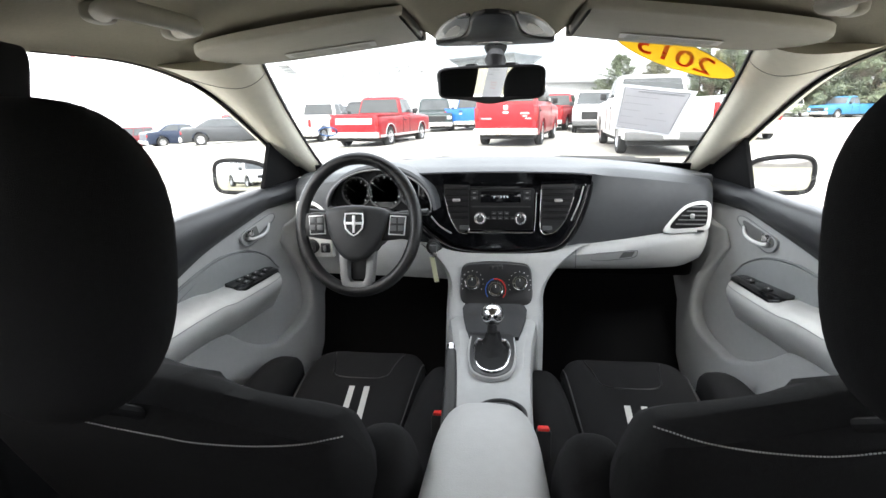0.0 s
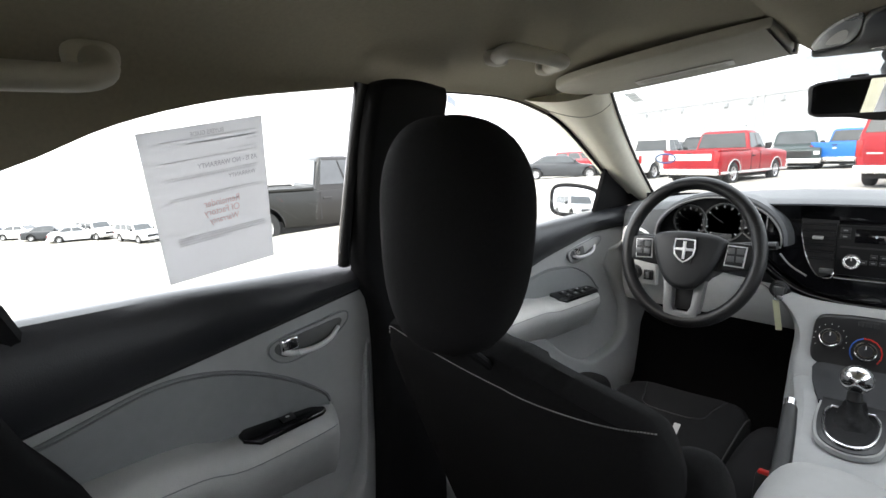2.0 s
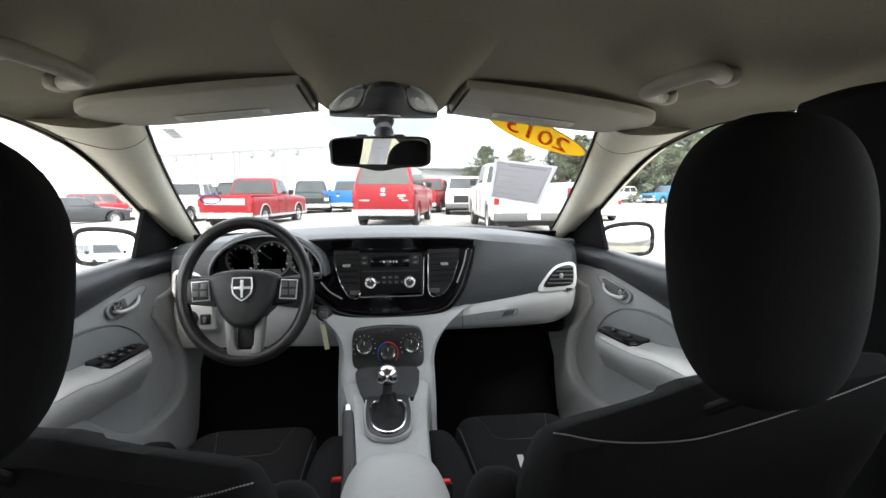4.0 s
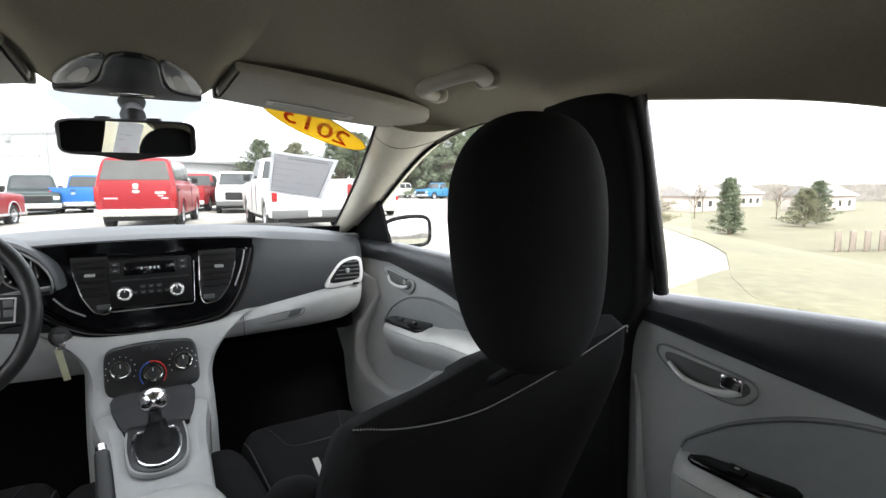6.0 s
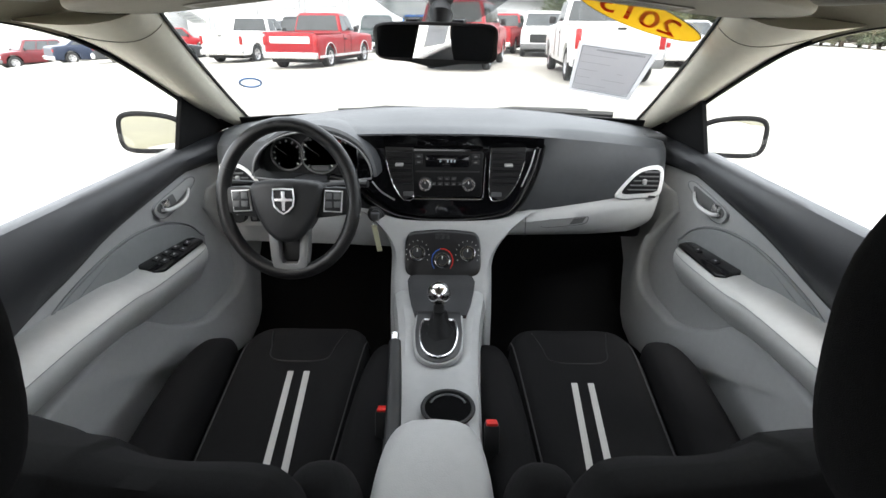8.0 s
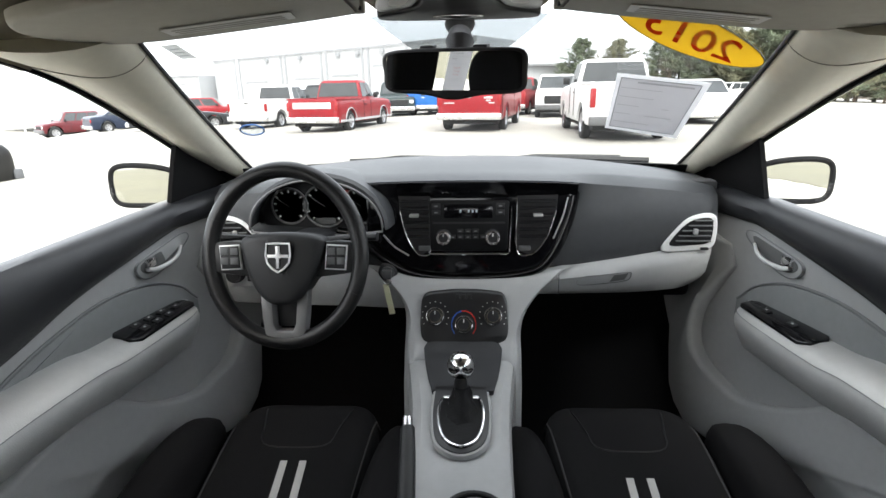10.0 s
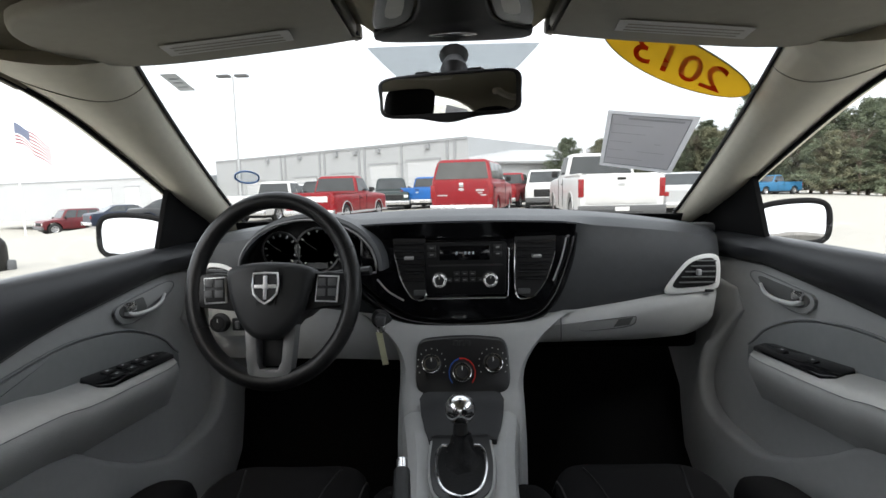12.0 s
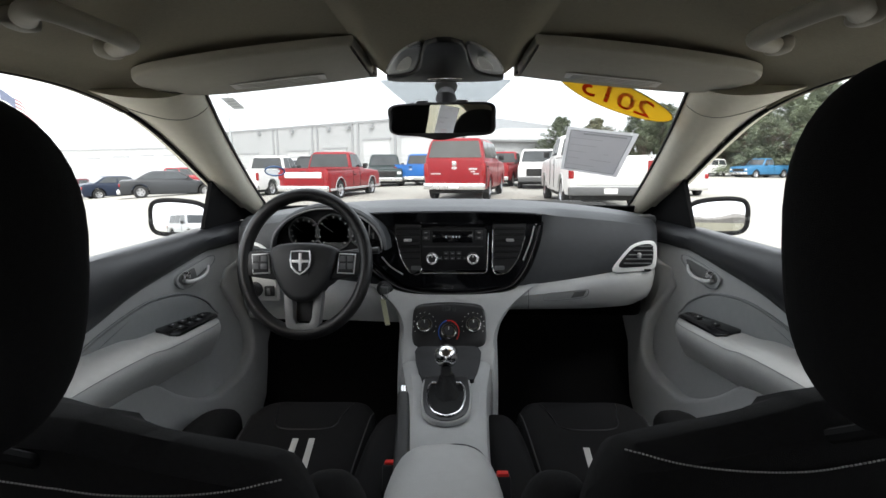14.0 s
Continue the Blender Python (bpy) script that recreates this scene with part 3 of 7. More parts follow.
    part("handle", tube([P(*rot(u * w, v * h), d) for u, v, d in spline(lever, steps=5)], [0.0058 - 0.0022 * k / 20 for k in range(21)], 10), BRIGHT, hd, "bright chrome pull handle")
    part("lock_lever", brick((-0.006, -0.015, -0.010), (0.006, 0.015, 0.010), 0.004, Matrix.Translation(P(*rot(-0.29 * w, 0.08 * h), 0.012))), CHROME, hd)
    # window pane
    return door


def side_pane(sx, tops, sill, name):
    rows = []
    for y, z in tops:
        y, z = float(y), float(z)
        lo = along(sill, y) - 0.01
        rows.append([Vector((sx * (wall_x(y) - lean(lo + (z - lo) * k / 5) + 0.012), y, lo + (z - lo) * k / 5)) for k in range(6)])
    tagged(part(name, sheet(rows, (sx * 0.004, 0, 0)), GLASS), "clear side window glass", "car window", kind="structure")


for sx in (-1, 1):
    left = sx < 0
    car_door(sx, FRONT, "door_1" if left else "door_2", "grey front door trim with black top, padded armrest and chrome handle", 4 if left else 2)
    car_door(sx, REAR, "door_3" if left else "door_4", "grey rear door trim with black top, armrest and chrome handle", 1)
    side_pane(sx, FRONT_TOP[4:-1], FRONT["sill"], "window_3" if left else "window_4")
    side_pane(sx, REAR_TOP[:-4], REAR["sill"], "window_5" if left else "window_6")
    part("kick_panel", brick((sx * 0.69 - 0.02, 1.58, 0.26), (sx * 0.69 + 0.02, 1.90, 0.76), 0.008), GREY_DARK)
    tagged(bpy.data.objects["kick_panel" if left else "kick_panel.001"], "dark plastic panel at the side of the footwell", "car trim", kind="structure")


# ---------------------------------------------------------------- dashboard
dash = thing("dashboard", "black and pale grey car dashboard with gloss black centre panel", "dashboard", (0, 1.5, 0.6))


def dash_top(x, y):
    crown = 0.996 - 0.050 * (abs(x) / 0.64) ** 2.2
    return crown - 0.10 * max(0.0, 1.62 - y) ** 1.5 - 0.10 * max(0.0, y - 1.70)


lining = []
BORDER = [(-0.64, 0.80), (-0.40, 0.790), (-0.20, 0.765), (0.02, 0.745), (0.235, 0.762), (0.40, 0.785), (0.57, 0.812), (0.64, 0.822)]
rows = []
for i in range(49):
    x = -0.648 + 1.296 * i / 48
    fy = 1.445 + 0.03 * (abs(x) / 0.6) ** 2 + 0.10 * max(0.0, (abs(x) - 0.600) / 0.048) ** 2.2
    over = 1 / (1 + math.exp(-(x + 0.25) * 60)) / (1 + math.exp((x - 0.285) * 60))
    lo = float(np.interp(x, [p[0] for p in BORDER], [p[1] for p in BORDER]))
    tz = dash_top(x, fy + 0.06)
    row = []
    for v in range(6):
        t = v / 5
        row.append(Vector((x, fy - 0.030 * math.sin(t * math.pi * 0.75) - 0.030 * (1 - t) ** 2 - (0.042 * over if v == 5 else 0), lo + (tz - 0.022 - lo) * t + (0.010 * over if v == 5 else 0))))
    row.append(Vector((x, fy + 0.012 - 0.040 * over, tz - 0.004)))
    for yy in (0.035 - 0.02 * over, 0.08, 0.15, 0.23, 0.32, 0.40):
        y = min(fy + yy, 1.870 - 0.17 * (x / 0.655) ** 2)
        row.append(Vector((x, y, dash_top(x, y))))
    rows.append(row)
    if over > 0.5:
        lining.append([row[4] + Vector((0, -0.004, 0)), row[4].lerp(row[5], 0.5) + Vector((0, -0.004, -0.002)), row[5] + Vector((0, -0.0025, -0.003))])
part("brow_lining", sheet(lining, (0, 0.002, 0.001)), PIANO, dash, "gloss black lining under the brow of the dash top")
part("dash_pad", sheet(rows, (0, 0.01, -0.02)), PAD, dash, "soft black grained dash top")

# lower grey panels: column side, glovebox side
def lower(x0, x1, zlow, name, label):
    rr = []
    for i in range(25):
        x = x0 + (x1 - x0) * i / 24
        hi = float(np.interp(x, [p[0] for p in BORDER], [p[1] for p in BORDER])) - 0.003
        lo = zlow(x)
        fy = 1.425 + 0.03 * (abs(x) / 0.6) ** 2 + 0.12 * max(0.0, (abs(x) - 0.590) / 0.056) ** 2.2
        rr.append([Vector((x, fy + 0.0 - 0.006, hi)), Vector((x, fy - 0.022, hi - 0.012)), Vector((x, fy - 0.030, hi * 0.7 + lo * 0.3)), Vector((x, fy - 0.018, hi * 0.3 + lo * 0.7)), Vector((x, fy + 0.004, lo + 0.008)), Vector((x, fy + 0.04, lo))])
    return part(name, sheet(rr, (0, 0.03, 0.004)), GREY, dash, label)


gb = lower(0.135, 0.646, lambda x: 0.675 + 0.10 * max(0.0, (x - 0.42)) ** 1.3 + 0.03 * max(0, (x - 0.55)) / 0.08, "glovebox", "pale grey glovebox lid")
part("lid_seam", tube([(0.236, 1.3985, 0.7500), (0.2365, 1.3955, 0.735), (0.237, 1.3975, 0.705), (0.238, 1.408, 0.690)], 0.0014, 5), GREY_DARK, gb)
def lid_face(u, v, d):
    """On the lid: u across, v up, d proud of it."""
    return Vector((u, 1.395 + 0.03 * (u / 0.6) ** 2 + 0.31 * max(0.0, 0.743 - v) + 0.25 * max(0.0, v - 0.750) - d, v))


part("latch_joint", tube([lid_face(u, v, 0.0002) for u, v in spline([(0.286, 0.716), (0.290, 0.737), (0.330, 0.742), (0.402, 0.748), (0.412, 0.744), (0.404, 0.726), (0.350, 0.718)], closed=True, steps=4)], 0.0011, 5, closed=True), GREY_DARK, gb)
# flat on the lid; the recess's shade is painted by the darker grey
part("latch_recess", plate([(0.362, 0.723), (0.372, 0.743), (0.405, 0.746), (0.398, 0.728)], lambda u, v, d: lid_face(u, v, d - 0.001), 0.0022, 0.0005), RECESS_SHADE, gb, "finger recess of the latch, its shade put into the grey")
lower(-0.646, -0.128, lambda x: 0.640 - 0.03 * max(0.0, x + 0.28), "knee_panel", "pale grey panel under the steering column")
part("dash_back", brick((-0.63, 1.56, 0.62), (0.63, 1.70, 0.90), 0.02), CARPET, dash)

# gloss black centre panel
def face(u, v, d):
    """The centre panel's plane: u across, v up, d towards the seats."""
    return Vector((u, 1.415 + 0.10 * (v - 0.85) - d, v))


top_edge = [(0.245, 0.962), (0.19, 0.970), (0.02, 0.972), (-0.20, 0.972)]
bez = spline([(0.262, 0.945), (0.245, 0.880), (0.210, 0.800), (0.160, 0.762), (0.02, 0.748), (-0.10, 0.758), (-0.17, 0.795), (-0.225, 0.845)], steps=5) + [(-0.225, 0.97)] + top_edge[::-1]
bezel = part("centre_bezel", plate(bez, face, 0.018, 0.008, 3), PIANO, dash, "gloss black centre panel")
rim = [face(float(u), float(v), 0.0) for u, v in spline([(0.268, 0.955), (0.252, 0.875), (0.216, 0.793), (0.163, 0.753), (0.02, 0.738), (-0.11, 0.748), (-0.185, 0.785), (-0.245, 0.835), (-0.30, 0.85)], steps=6)]
part("bezel_lip", tube(rim, 0.0145, 12), PIANO, dash, "gloss black lip")
# thin silver tubes paint the gloss panel's highlights, here along its right edge
glint = [face(float(u), float(v), 0.017) for u, v in spline([(0.249, 0.935), (0.238, 0.890), (0.218, 0.838)], steps=6)]
part("bezel_strip", tube(glint, 0.0024, 6), SILVER, bezel)
# the same painted highlight on the lower left edge
glint = [face(float(u), float(v), 0.017) for u, v in spline([(-0.185, 0.848), (-0.160, 0.820), (-0.125, 0.798)], steps=6)]
part("bezel_strip", tube(glint, 0.0024, 6), SILVER, bezel)


def vent_centre(sx, x_in, x_out, name):
    """Centre vent: tall by the radio, cut slantwise on its outer side."""
    zt, zb = 0.945, 0.800
    xm = x_in + (x_out - x_in) * 0.52
    pts = [(x_in, zt), (x_out, zt), (x_out - (x_out - x_in) * 0.04, 0.905), (x_out - (x_out - x_in) * 0.22, 0.85), (xm, zb + 0.012), (xm - (xm - x_in) * 0.4, zb), (x_in, zb + 0.012)]
    vent = part(name, plate(pts, lambda u, v, d: face(u, v, 0.018 + d), 0.003), DIAL, bezel, "black slatted air vent")
    part("vent_rim", tube([face(float(u), float(v), 0.021) for u, v in spline(pts[2:] + [(x_in, zt - 0.02)], steps=4)], 0.0015, 6), CHROME, vent)
    for k in range(6):
        z = zt - 0.014 - k * 0.0165
        xo = float(np.interp(-z, [-0.945, -0.905, -0.85, -0.812], [p[0] for p in (pts[1], pts[2], pts[3], pts[4])]))
        part("slat", brick((min(x_in, xo) + 0.003, -0.012, -0.002), (max(x_in, xo) - 0.003, 0.0, 0.002), 0.0012, Matrix.Translation(face(0, z, 0.022)) @ pose(0, 0, 0, 20), 1), RADIO, vent)
    part("vent_thumb", brick((-0.011, -0.016, -0.0035), (0.011, 0, 0.0035), 0.002, Matrix.Translation(face((x_in + x_out) / 2, 0.897, 0.022))), SILVER, vent)
    part("vent_wheel", brick((-0.014, -0.006, -0.006), (0.014, 0, 0.006), 0.002, Matrix.Translation(face(x_in * 0.62 + xm * 0.38, zb + 0.017, 0.020))), GREY_DARK, vent)


vent_centre(-1, -0.072, -0.147, "centre_vent")
vent_centre(1, 0.132, 0.226, "centre_vent")
part("bezel_strip", tube([face(u, v, 0.019) for u, v in [(-0.148, 0.951), (-0.10, 0.953), (-0.060, 0.951)]], 0.0028, 6), CHROME, bezel)

# radio
radio = part("radio", plate([(-0.068, 0.811), (0.106, 0.811), (0.110, 0.816), (0.113, 0.925), (0.108, 0.930), (-0.070, 0.930), (-0.075, 0.925), (-0.073, 0.816)], lambda u, v, d: face(u, v, 0.016 + d), 0.010, 0.003), RADIO, bezel, "dark grey car radio")
part("radio_rim", tube([face(u, v, 0.019) for u, v in [(-0.079, 0.915), (-0.077, 0.807), (-0.070, 0.802), (0.108, 0.802), (0.115, 0.807), (0.118, 0.915)]], 0.0018, 6), CHROME, bezel)
part("radio_display", plate([(-0.040, 0.890), (0.074, 0.890), (0.074, 0.922), (-0.040, 0.922)], lambda u, v, d: face(u, v, 0.026 + d), 0.002, 0.001), PIANO, radio)
for k, x in enumerate((-0.001, 0.008, 0.0185, 0.0275, 0.0365)):
    if k != 1:
        part("digit", plate([(x - 0.0020, 0.903), (x + 0.0020, 0.903), (x + 0.0020, 0.909), (x - 0.0020, 0.909)], lambda u, v, d: face(u, v, 0.0281 + d), 0.0006), LCD, radio)
part("cd_slot", plate([(-0.066, 0.876), (0.104, 0.876), (0.104, 0.880), (-0.066, 0.880)], lambda u, v, d: face(u, v, 0.0262 + d), 0.001), DIAL, radio)
for z in (0.918, 0.903):
    for x in (-0.058, 0.092):
        part("radio_button", plate([(x - 0.010, z - 0.006), (x + 0.010, z - 0.006), (x + 0.010, z + 0.006), (x - 0.010, z + 0.006)], lambda u, v, d: face(u, v, 0.0255 + d), 0.002, 0.001), BLACK, radio)
        part("button_mark", plate([(x - 0.004, z - 0.0015), (x + 0.004, z - 0.0015), (x + 0.004, z + 0.0015), (x - 0.004, z + 0.0015)], lambda u, v, d: face(u, v, 0.0277 + d), 0.0005), SPOKE, radio)
for i in range(5):
    for j in range(2):
        if (i, j) in ((0, 0), (4, 0)):
            continue
        x, z = 0.0165 + (i - 2) * 0.018, 0.859 - j * 0.014
        part("radio_button", plate([(x - 0.007, z - 0.005), (x + 0.007, z - 0.005), (x + 0.007, z + 0.005), (x - 0.007, z + 0.005)], lambda u, v, d: face(u, v, 0.0255 + d), 0.002, 0.001), BLACK, radio)
        part("button_mark", plate([(x - 0.0035, z - 0.001), (x + 0.0035, z - 0.001), (x + 0.0035, z + 0.001), (x - 0.0035, z + 0.001)], lambda u, v, d: face(u, v, 0.0277 + d), 0.0005), SPOKE, radio)


def knob(place, axis_tilt, r, parent, ring, name="knob"):
    m = Matrix.Translation(place) @ pose(0, 0, 0, 90 - axis_tilt)
    k = part(name, lathe([(0, 0), (r * 1.12, 0), (r * 1.12, 0.003), (r, 0.004), (r * 0.97, 0.016), (r * 0.93, 0.0180), (r * 0.72, 0.0180), (r * 0.70, 0.0165), (0, 0.0165)], m, 24), BLACK, parent, "silver-rimmed black knob")
    if ring is not BLACK:
        part("knob_ring", lathe([(r * 0.97, 0.0160), (r * 1.00, 0.0172), (r * 0.99, 0.0195), (r * 0.93, 0.0198), (r * 0.92, 0.0180)], m, 24), ring, k)
    part("knob_face", lathe([(0, 0.0166), (r * 0.69, 0.0166), (r * 0.66, 0.018), (0, 0.0182)], m, 20), BLACK, k)
    part("knob_mark", brick((-0.001, r * 0.2, 0.018), (0.001, r * 0.6, 0.0188), 0, m), PRINT, k)
    return k


for x in (-0.041, 0.074):
    knob(face(x, 0.845, 0.026), 6, 0.0165, radio, CHROME)

# centre stack, grey, running down to the console
def stack_y(z):
    return float(np.interp(z, [0.40, 0.52, 0.58, 0.62, 0.66, 0.70, 0.73, 0.75, 0.78], [1.20, 1.235, 1.275, 1.318, 1.345, 1.367, 1.384, 1.397, 1.43]))


rows = []
for z in np.linspace(0.775, 0.42, 22):
    y = stack_y(z)
    flare = 0.115 * max(0.0, (z - 0.60) / 0.155) ** 2.2
    xr, xl = 0.135 - 0.02 * max(0, 0.60 - z) + flare, -0.128 + 0.01 * max(0, 0.6 - z) - 0.085 * max(0.0, (z - 0.64) / 0.115) ** 2.2
    rows.append([Vector((xl - 0.012, y + 0.10, z)), Vector((xl - 0.006, y + 0.03, z)), Vector((xl, y + 0.006, z)), Vector((xl + 0.010, y - 0.006, z)), Vector((xl + 0.024, y - 0.007, z)), Vector((xl * 0.5, y, z)), Vector((0.0, y, z)), Vector((xr * 0.5, y, z)), Vector((xr - 0.024, y - 0.007, z)), Vector((xr - 0.010, y - 0.006, z)), Vector((xr, y + 0.006, z)), Vector((xr + 0.006, y + 0.03, z)), Vector((xr + 0.012, y + 0.10, z))])
for row in rows:
    for q in row:
        q.z = min(q.z, float(np.interp(q.x, [p[0] for p in BORDER], [p[1] for p in BORDER])) - 0.004)
part("centre_fascia", sheet(rows, (0, 0.03, 0)), GREY, dash, "pale grey centre stack")
# a shallow sheet; the depth of the recess is painted as dark colour
rows = []
for y, z, w in ((1.330, 0.634, 0.100), (1.302, 0.613, 0.096), (1.285, 0.604, 0.090), (1.24, 0.598, 0.084), (1.18, 0.599, 0.074), (1.128, 0.5965, 0.062)):
    rows.append([Vector((w * k / 4 + 0.004, y + (0.006 if abs(k) == 4 else 0), z - (0.004 if abs(k) == 4 else 0))) for k in range(-4, 5)])
part("stack_inlay", sheet(rows, (0, 0, -0.01)), RECESS, dash, "dark grey sheet painting the shaded recess above the gear lever")


def hv(u, v, d):
    return Vector((u, stack_y(0.66) - 0.008 + 0.50 * (v - 0.66) - d, v))


hvo = spline([(-0.088, 0.710), (-0.04, 0.720), (0.006, 0.722), (0.056, 0.720), (0.102, 0.710), (0.110, 0.66), (0.104, 0.617), (0.06, 0.608), (0.006, 0.606), (-0.05, 0.608), (-0.090, 0.617), (-0.096, 0.66)], closed=True, steps=5)
hvac = part("climate_panel", plate(hvo, hv, 0.010, 0.005), CLIMATE, dash, "black climate control panel")
for x, z in ((-0.061, 0.667), (0.006, 0.650), (0.074, 0.667)):
    knob(hv(x, z, 0.010), 26, 0.0205, hvac, CHROME)
    for k in range(11):
        a = radians(-30 + 24 * k)
        if x == 0.006:
            mt = KNOB_BLUE if k > 5 else RED
            c = [(x + 0.0275 * math.cos(a + s), z + 0.0275 * math.sin(a + s)) for s in (-0.2, 0.2)] + [(x + 0.0300 * math.cos(a + s), z + 0.0300 * math.sin(a + s)) for s in (0.2, -0.2)]
        else:
            mt = PRINT
            c = [(x + 0.031 * math.cos(a) + dx, z + 0.031 * math.sin(a) + dz) for dx, dz in ((-0.001, -0.001), (0.001, -0.001), (0.001, 0.001), (-0.001, 0.001))]
        part("knob_scale", plate(c, lambda u, v, d: hv(u, v, 0.0101 + d), 0.0006), mt, hvac)
for k in range(3):
    x = -0.008 + 0.014 * k
    part("climate_button", plate([(x - 0.005, 0.703), (x + 0.005, 0.703), (x + 0.005, 0.714), (x - 0.005, 0.714)], lambda u, v, d: hv(u, v, 0.010 + d), 0.002, 0.001), BLACK, hvac)

# ignition with the key and its tag
ign = part("ignition", lathe([(0, 0), (0.024, 0), (0.024, 0.010), (0.018, 0.016), (0, 0.016)], Matrix.Translation((-0.178, 1.405, 0.755)) @ pose(0, 0, 0, 90), 20), BLACK, dash, "black ignition lock")
part("lock_ring", lathe([(0.0165, 0.016), (0.0165, 0.0185), (0.012, 0.0185), (0.012, 0.016)], Matrix.Translation((-0.178, 1.405, 0.755)) @ pose(0, 0, 0, 90), 20), GREY_DARK, ign)

# passenger side vent with its white frame, and the driver's one
def side_vent(sx):
    pl = lambda u, v, d: Vector((sx * u, 1.439 - d, v))
    o = spline([(0.486, 0.797), (0.505, 0.838), (0.540, 0.876), (0.585, 0.888), (0.606, 0.878), (0.610, 0.830), (0.600, 0.805), (0.55, 0.797)], closed=True, steps=4)
    i = [(0.553 + (float(u) - 0.553) * 0.78, 0.842 + (float(v) - 0.842) * 0.74 + 0.004) for u, v in o]
    v = part("side_vent", plate([(float(a), float(b)) for a, b in o], pl, 0.016, 0.006, 3), WHITE_TRIM, dash, "white-framed side air vent")
    part("vent_well", plate(i, lambda a, b, d: pl(a, b, 0.0135 + d), 0.004), DIAL, v)
    for k in range(5):
        z = 0.824 + k * 0.0125
        lo = float(np.interp(z, [0.81, 0.845, 0.88], [0.507, 0.522, 0.558]))
        a, b = sorted((sx * lo, sx * 0.594))
        part("slat", brick((a, 1.414, z - 0.0016), (b, 1.426, z + 0.0016), 0.001, None, 1), GREY_DARK, v)
    part("vent_thumb", brick((sx * 0.553 - 0.005, 1.406, 0.842), (sx * 0.553 + 0.005, 1.416, 0.856), 0.002), SILVER, v)
    part("vent_wheel", brick((sx * 0.583 - 0.009, 1.418, 0.801), (sx * 0.583 + 0.009, 1.426, 0.807), 0.001), BLACK, v)


side_vent(1)
side_vent(-1)
grille = part("demister_vent", brick((0.575, 1.50, 0.930), (0.632, 1.545, 0.952), 0.004, None), BLACK, dash)
for k in range(6):
    part("slat", brick((0.578, 1.504 + k * 0.0068, 0.9515), (0.628, 1.507 + k * 0.0068, 0.9545), 0), GREY_DARK, grille)

dv = part("defroster_vent", brick((-0.12, 1.765, 0.960), (0.16, 1.785, 0.9795), 0.004), BLACK, dash)
for k in range(18):
    part("slat", brick((-0.113 + k * 0.0155, 1.767, 0.9790), (-0.107 + k * 0.0155, 1.783, 0.9815), 0), GREY_DARK, dv)

# instrument binnacle
ho = []
for k in range(17):
    a = math.pi * k / 16
    ho.append((math.cos(a), math.sin(a)))
rings = []
for y, w, h, z0 in ((1.335, 0.154, 0.112, 0.885), (1.342, 0.161, 0.119, 0.885), (1.40, 0.168, 0.122, 0.883), (1.50, 0.182, 0.118, 0.875), (1.62, 0.175, 0.105, 0.870)):
    rings.append([Vector((-0.325 + w * c, y + 0.02 * s, z0 + h * s)) for c, s in ho])
part("binnacle_hood", sheet(rings, (0, 0, -0.008)), PAD, dash, "black instrument hood")
clo = [(-0.325 + 0.150 * c, 0.886 + 0.104 * s) for c, s in ho] + [(-0.47, 0.872), (-0.325, 0.862), (-0.18, 0.872)]
cl = part("instrument_panel", plate(clo, lambda u, v, d: Vector((u, 1.412 - d, v)), 0.004), DIAL, dash, "black instrument cluster")
chr_line = [Vector((-0.325 + 0.150 * math.cos(a), 1.328, 0.886 + 0.106 * math.sin(a))) for a in np.linspace(-0.10, math.pi + 0.10, 30)]
part("cluster_rim", tube(chr_line + [Vector((-0.40, 1.328, 0.868)), Vector((-0.325, 1.328, 0.866)), Vector((-0.25, 1.328, 0.868))], 0.0026, 6, closed=True), SPOKE, cl)
for x, r in ((-0.408, 0.045), (-0.322, 0.053), (-0.236, 0.045)):
    part("dial_ring", lathe([(r, 0), (r, 0.003), (r - 0.004, 0.003), (r - 0.004, 0)], Matrix.Translation((x, 1.407, 0.918)) @ pose(0, 0, 0, 90), 28), SPOKE, cl)
    for k in range(11):
        a = radians(225 - 27 * k)
        p = Vector((x + (r - 0.010) * math.cos(a), 1.406, 0.918 + (r - 0.010) * math.sin(a)))
        part("dial_tick", brick((-0.003, -0.001, -0.0016), (0.003, 0.001, 0.0016), 0, Matrix.Translation(p) @ Matrix.Rotation(-a, 4, "Y")), TICK, cl)
    part("needle", brick((0, -0.002, -0.0006), (r * 0.7, 0, 0.0006), 0, Matrix.Translation((x, 1.401, 0.918)) @ Matrix.Rotation(radians(215), 4, "Y")), GREY_DARK, cl)
part("warning_light", lathe([(0, 0), (0.006, 0), (0.006, 0.002), (0, 0.002)], Matrix.Translation((-0.268, 1.406, 0.950)) @ pose(0, 0, 0, 90), 12), DIAL_RED, cl)
part("trip_display", brick((-0.346, 1.4045, 0.874), (-0.300, 1.4075, 0.888), 0), GREY_DARK, cl)

# light switch panel beside the column
lp = part("light_switch_panel", plate([(-0.570, 0.722), (-0.485, 0.722), (-0.487, 0.792), (-0.570, 0.796)], lambda u, v, d: Vector((u, 1.402 - d, v)), 0.022, 0.006), GREY_VINYL, dash, "pale light switch panel")
knob(Vector((-0.548, 1.380, 0.757)), 0, 0.020, lp, BLACK)
part("dimmer", brick((-0.520, 1.372, 0.738), (-0.492, 1.381, 0.768), 0.003), CLIMATE, lp)
part("dimmer_wheel", brick((-0.511, 1.366, 0.744), (-0.501, 1.373, 0.762), 0.002), GREY_DARK, lp)


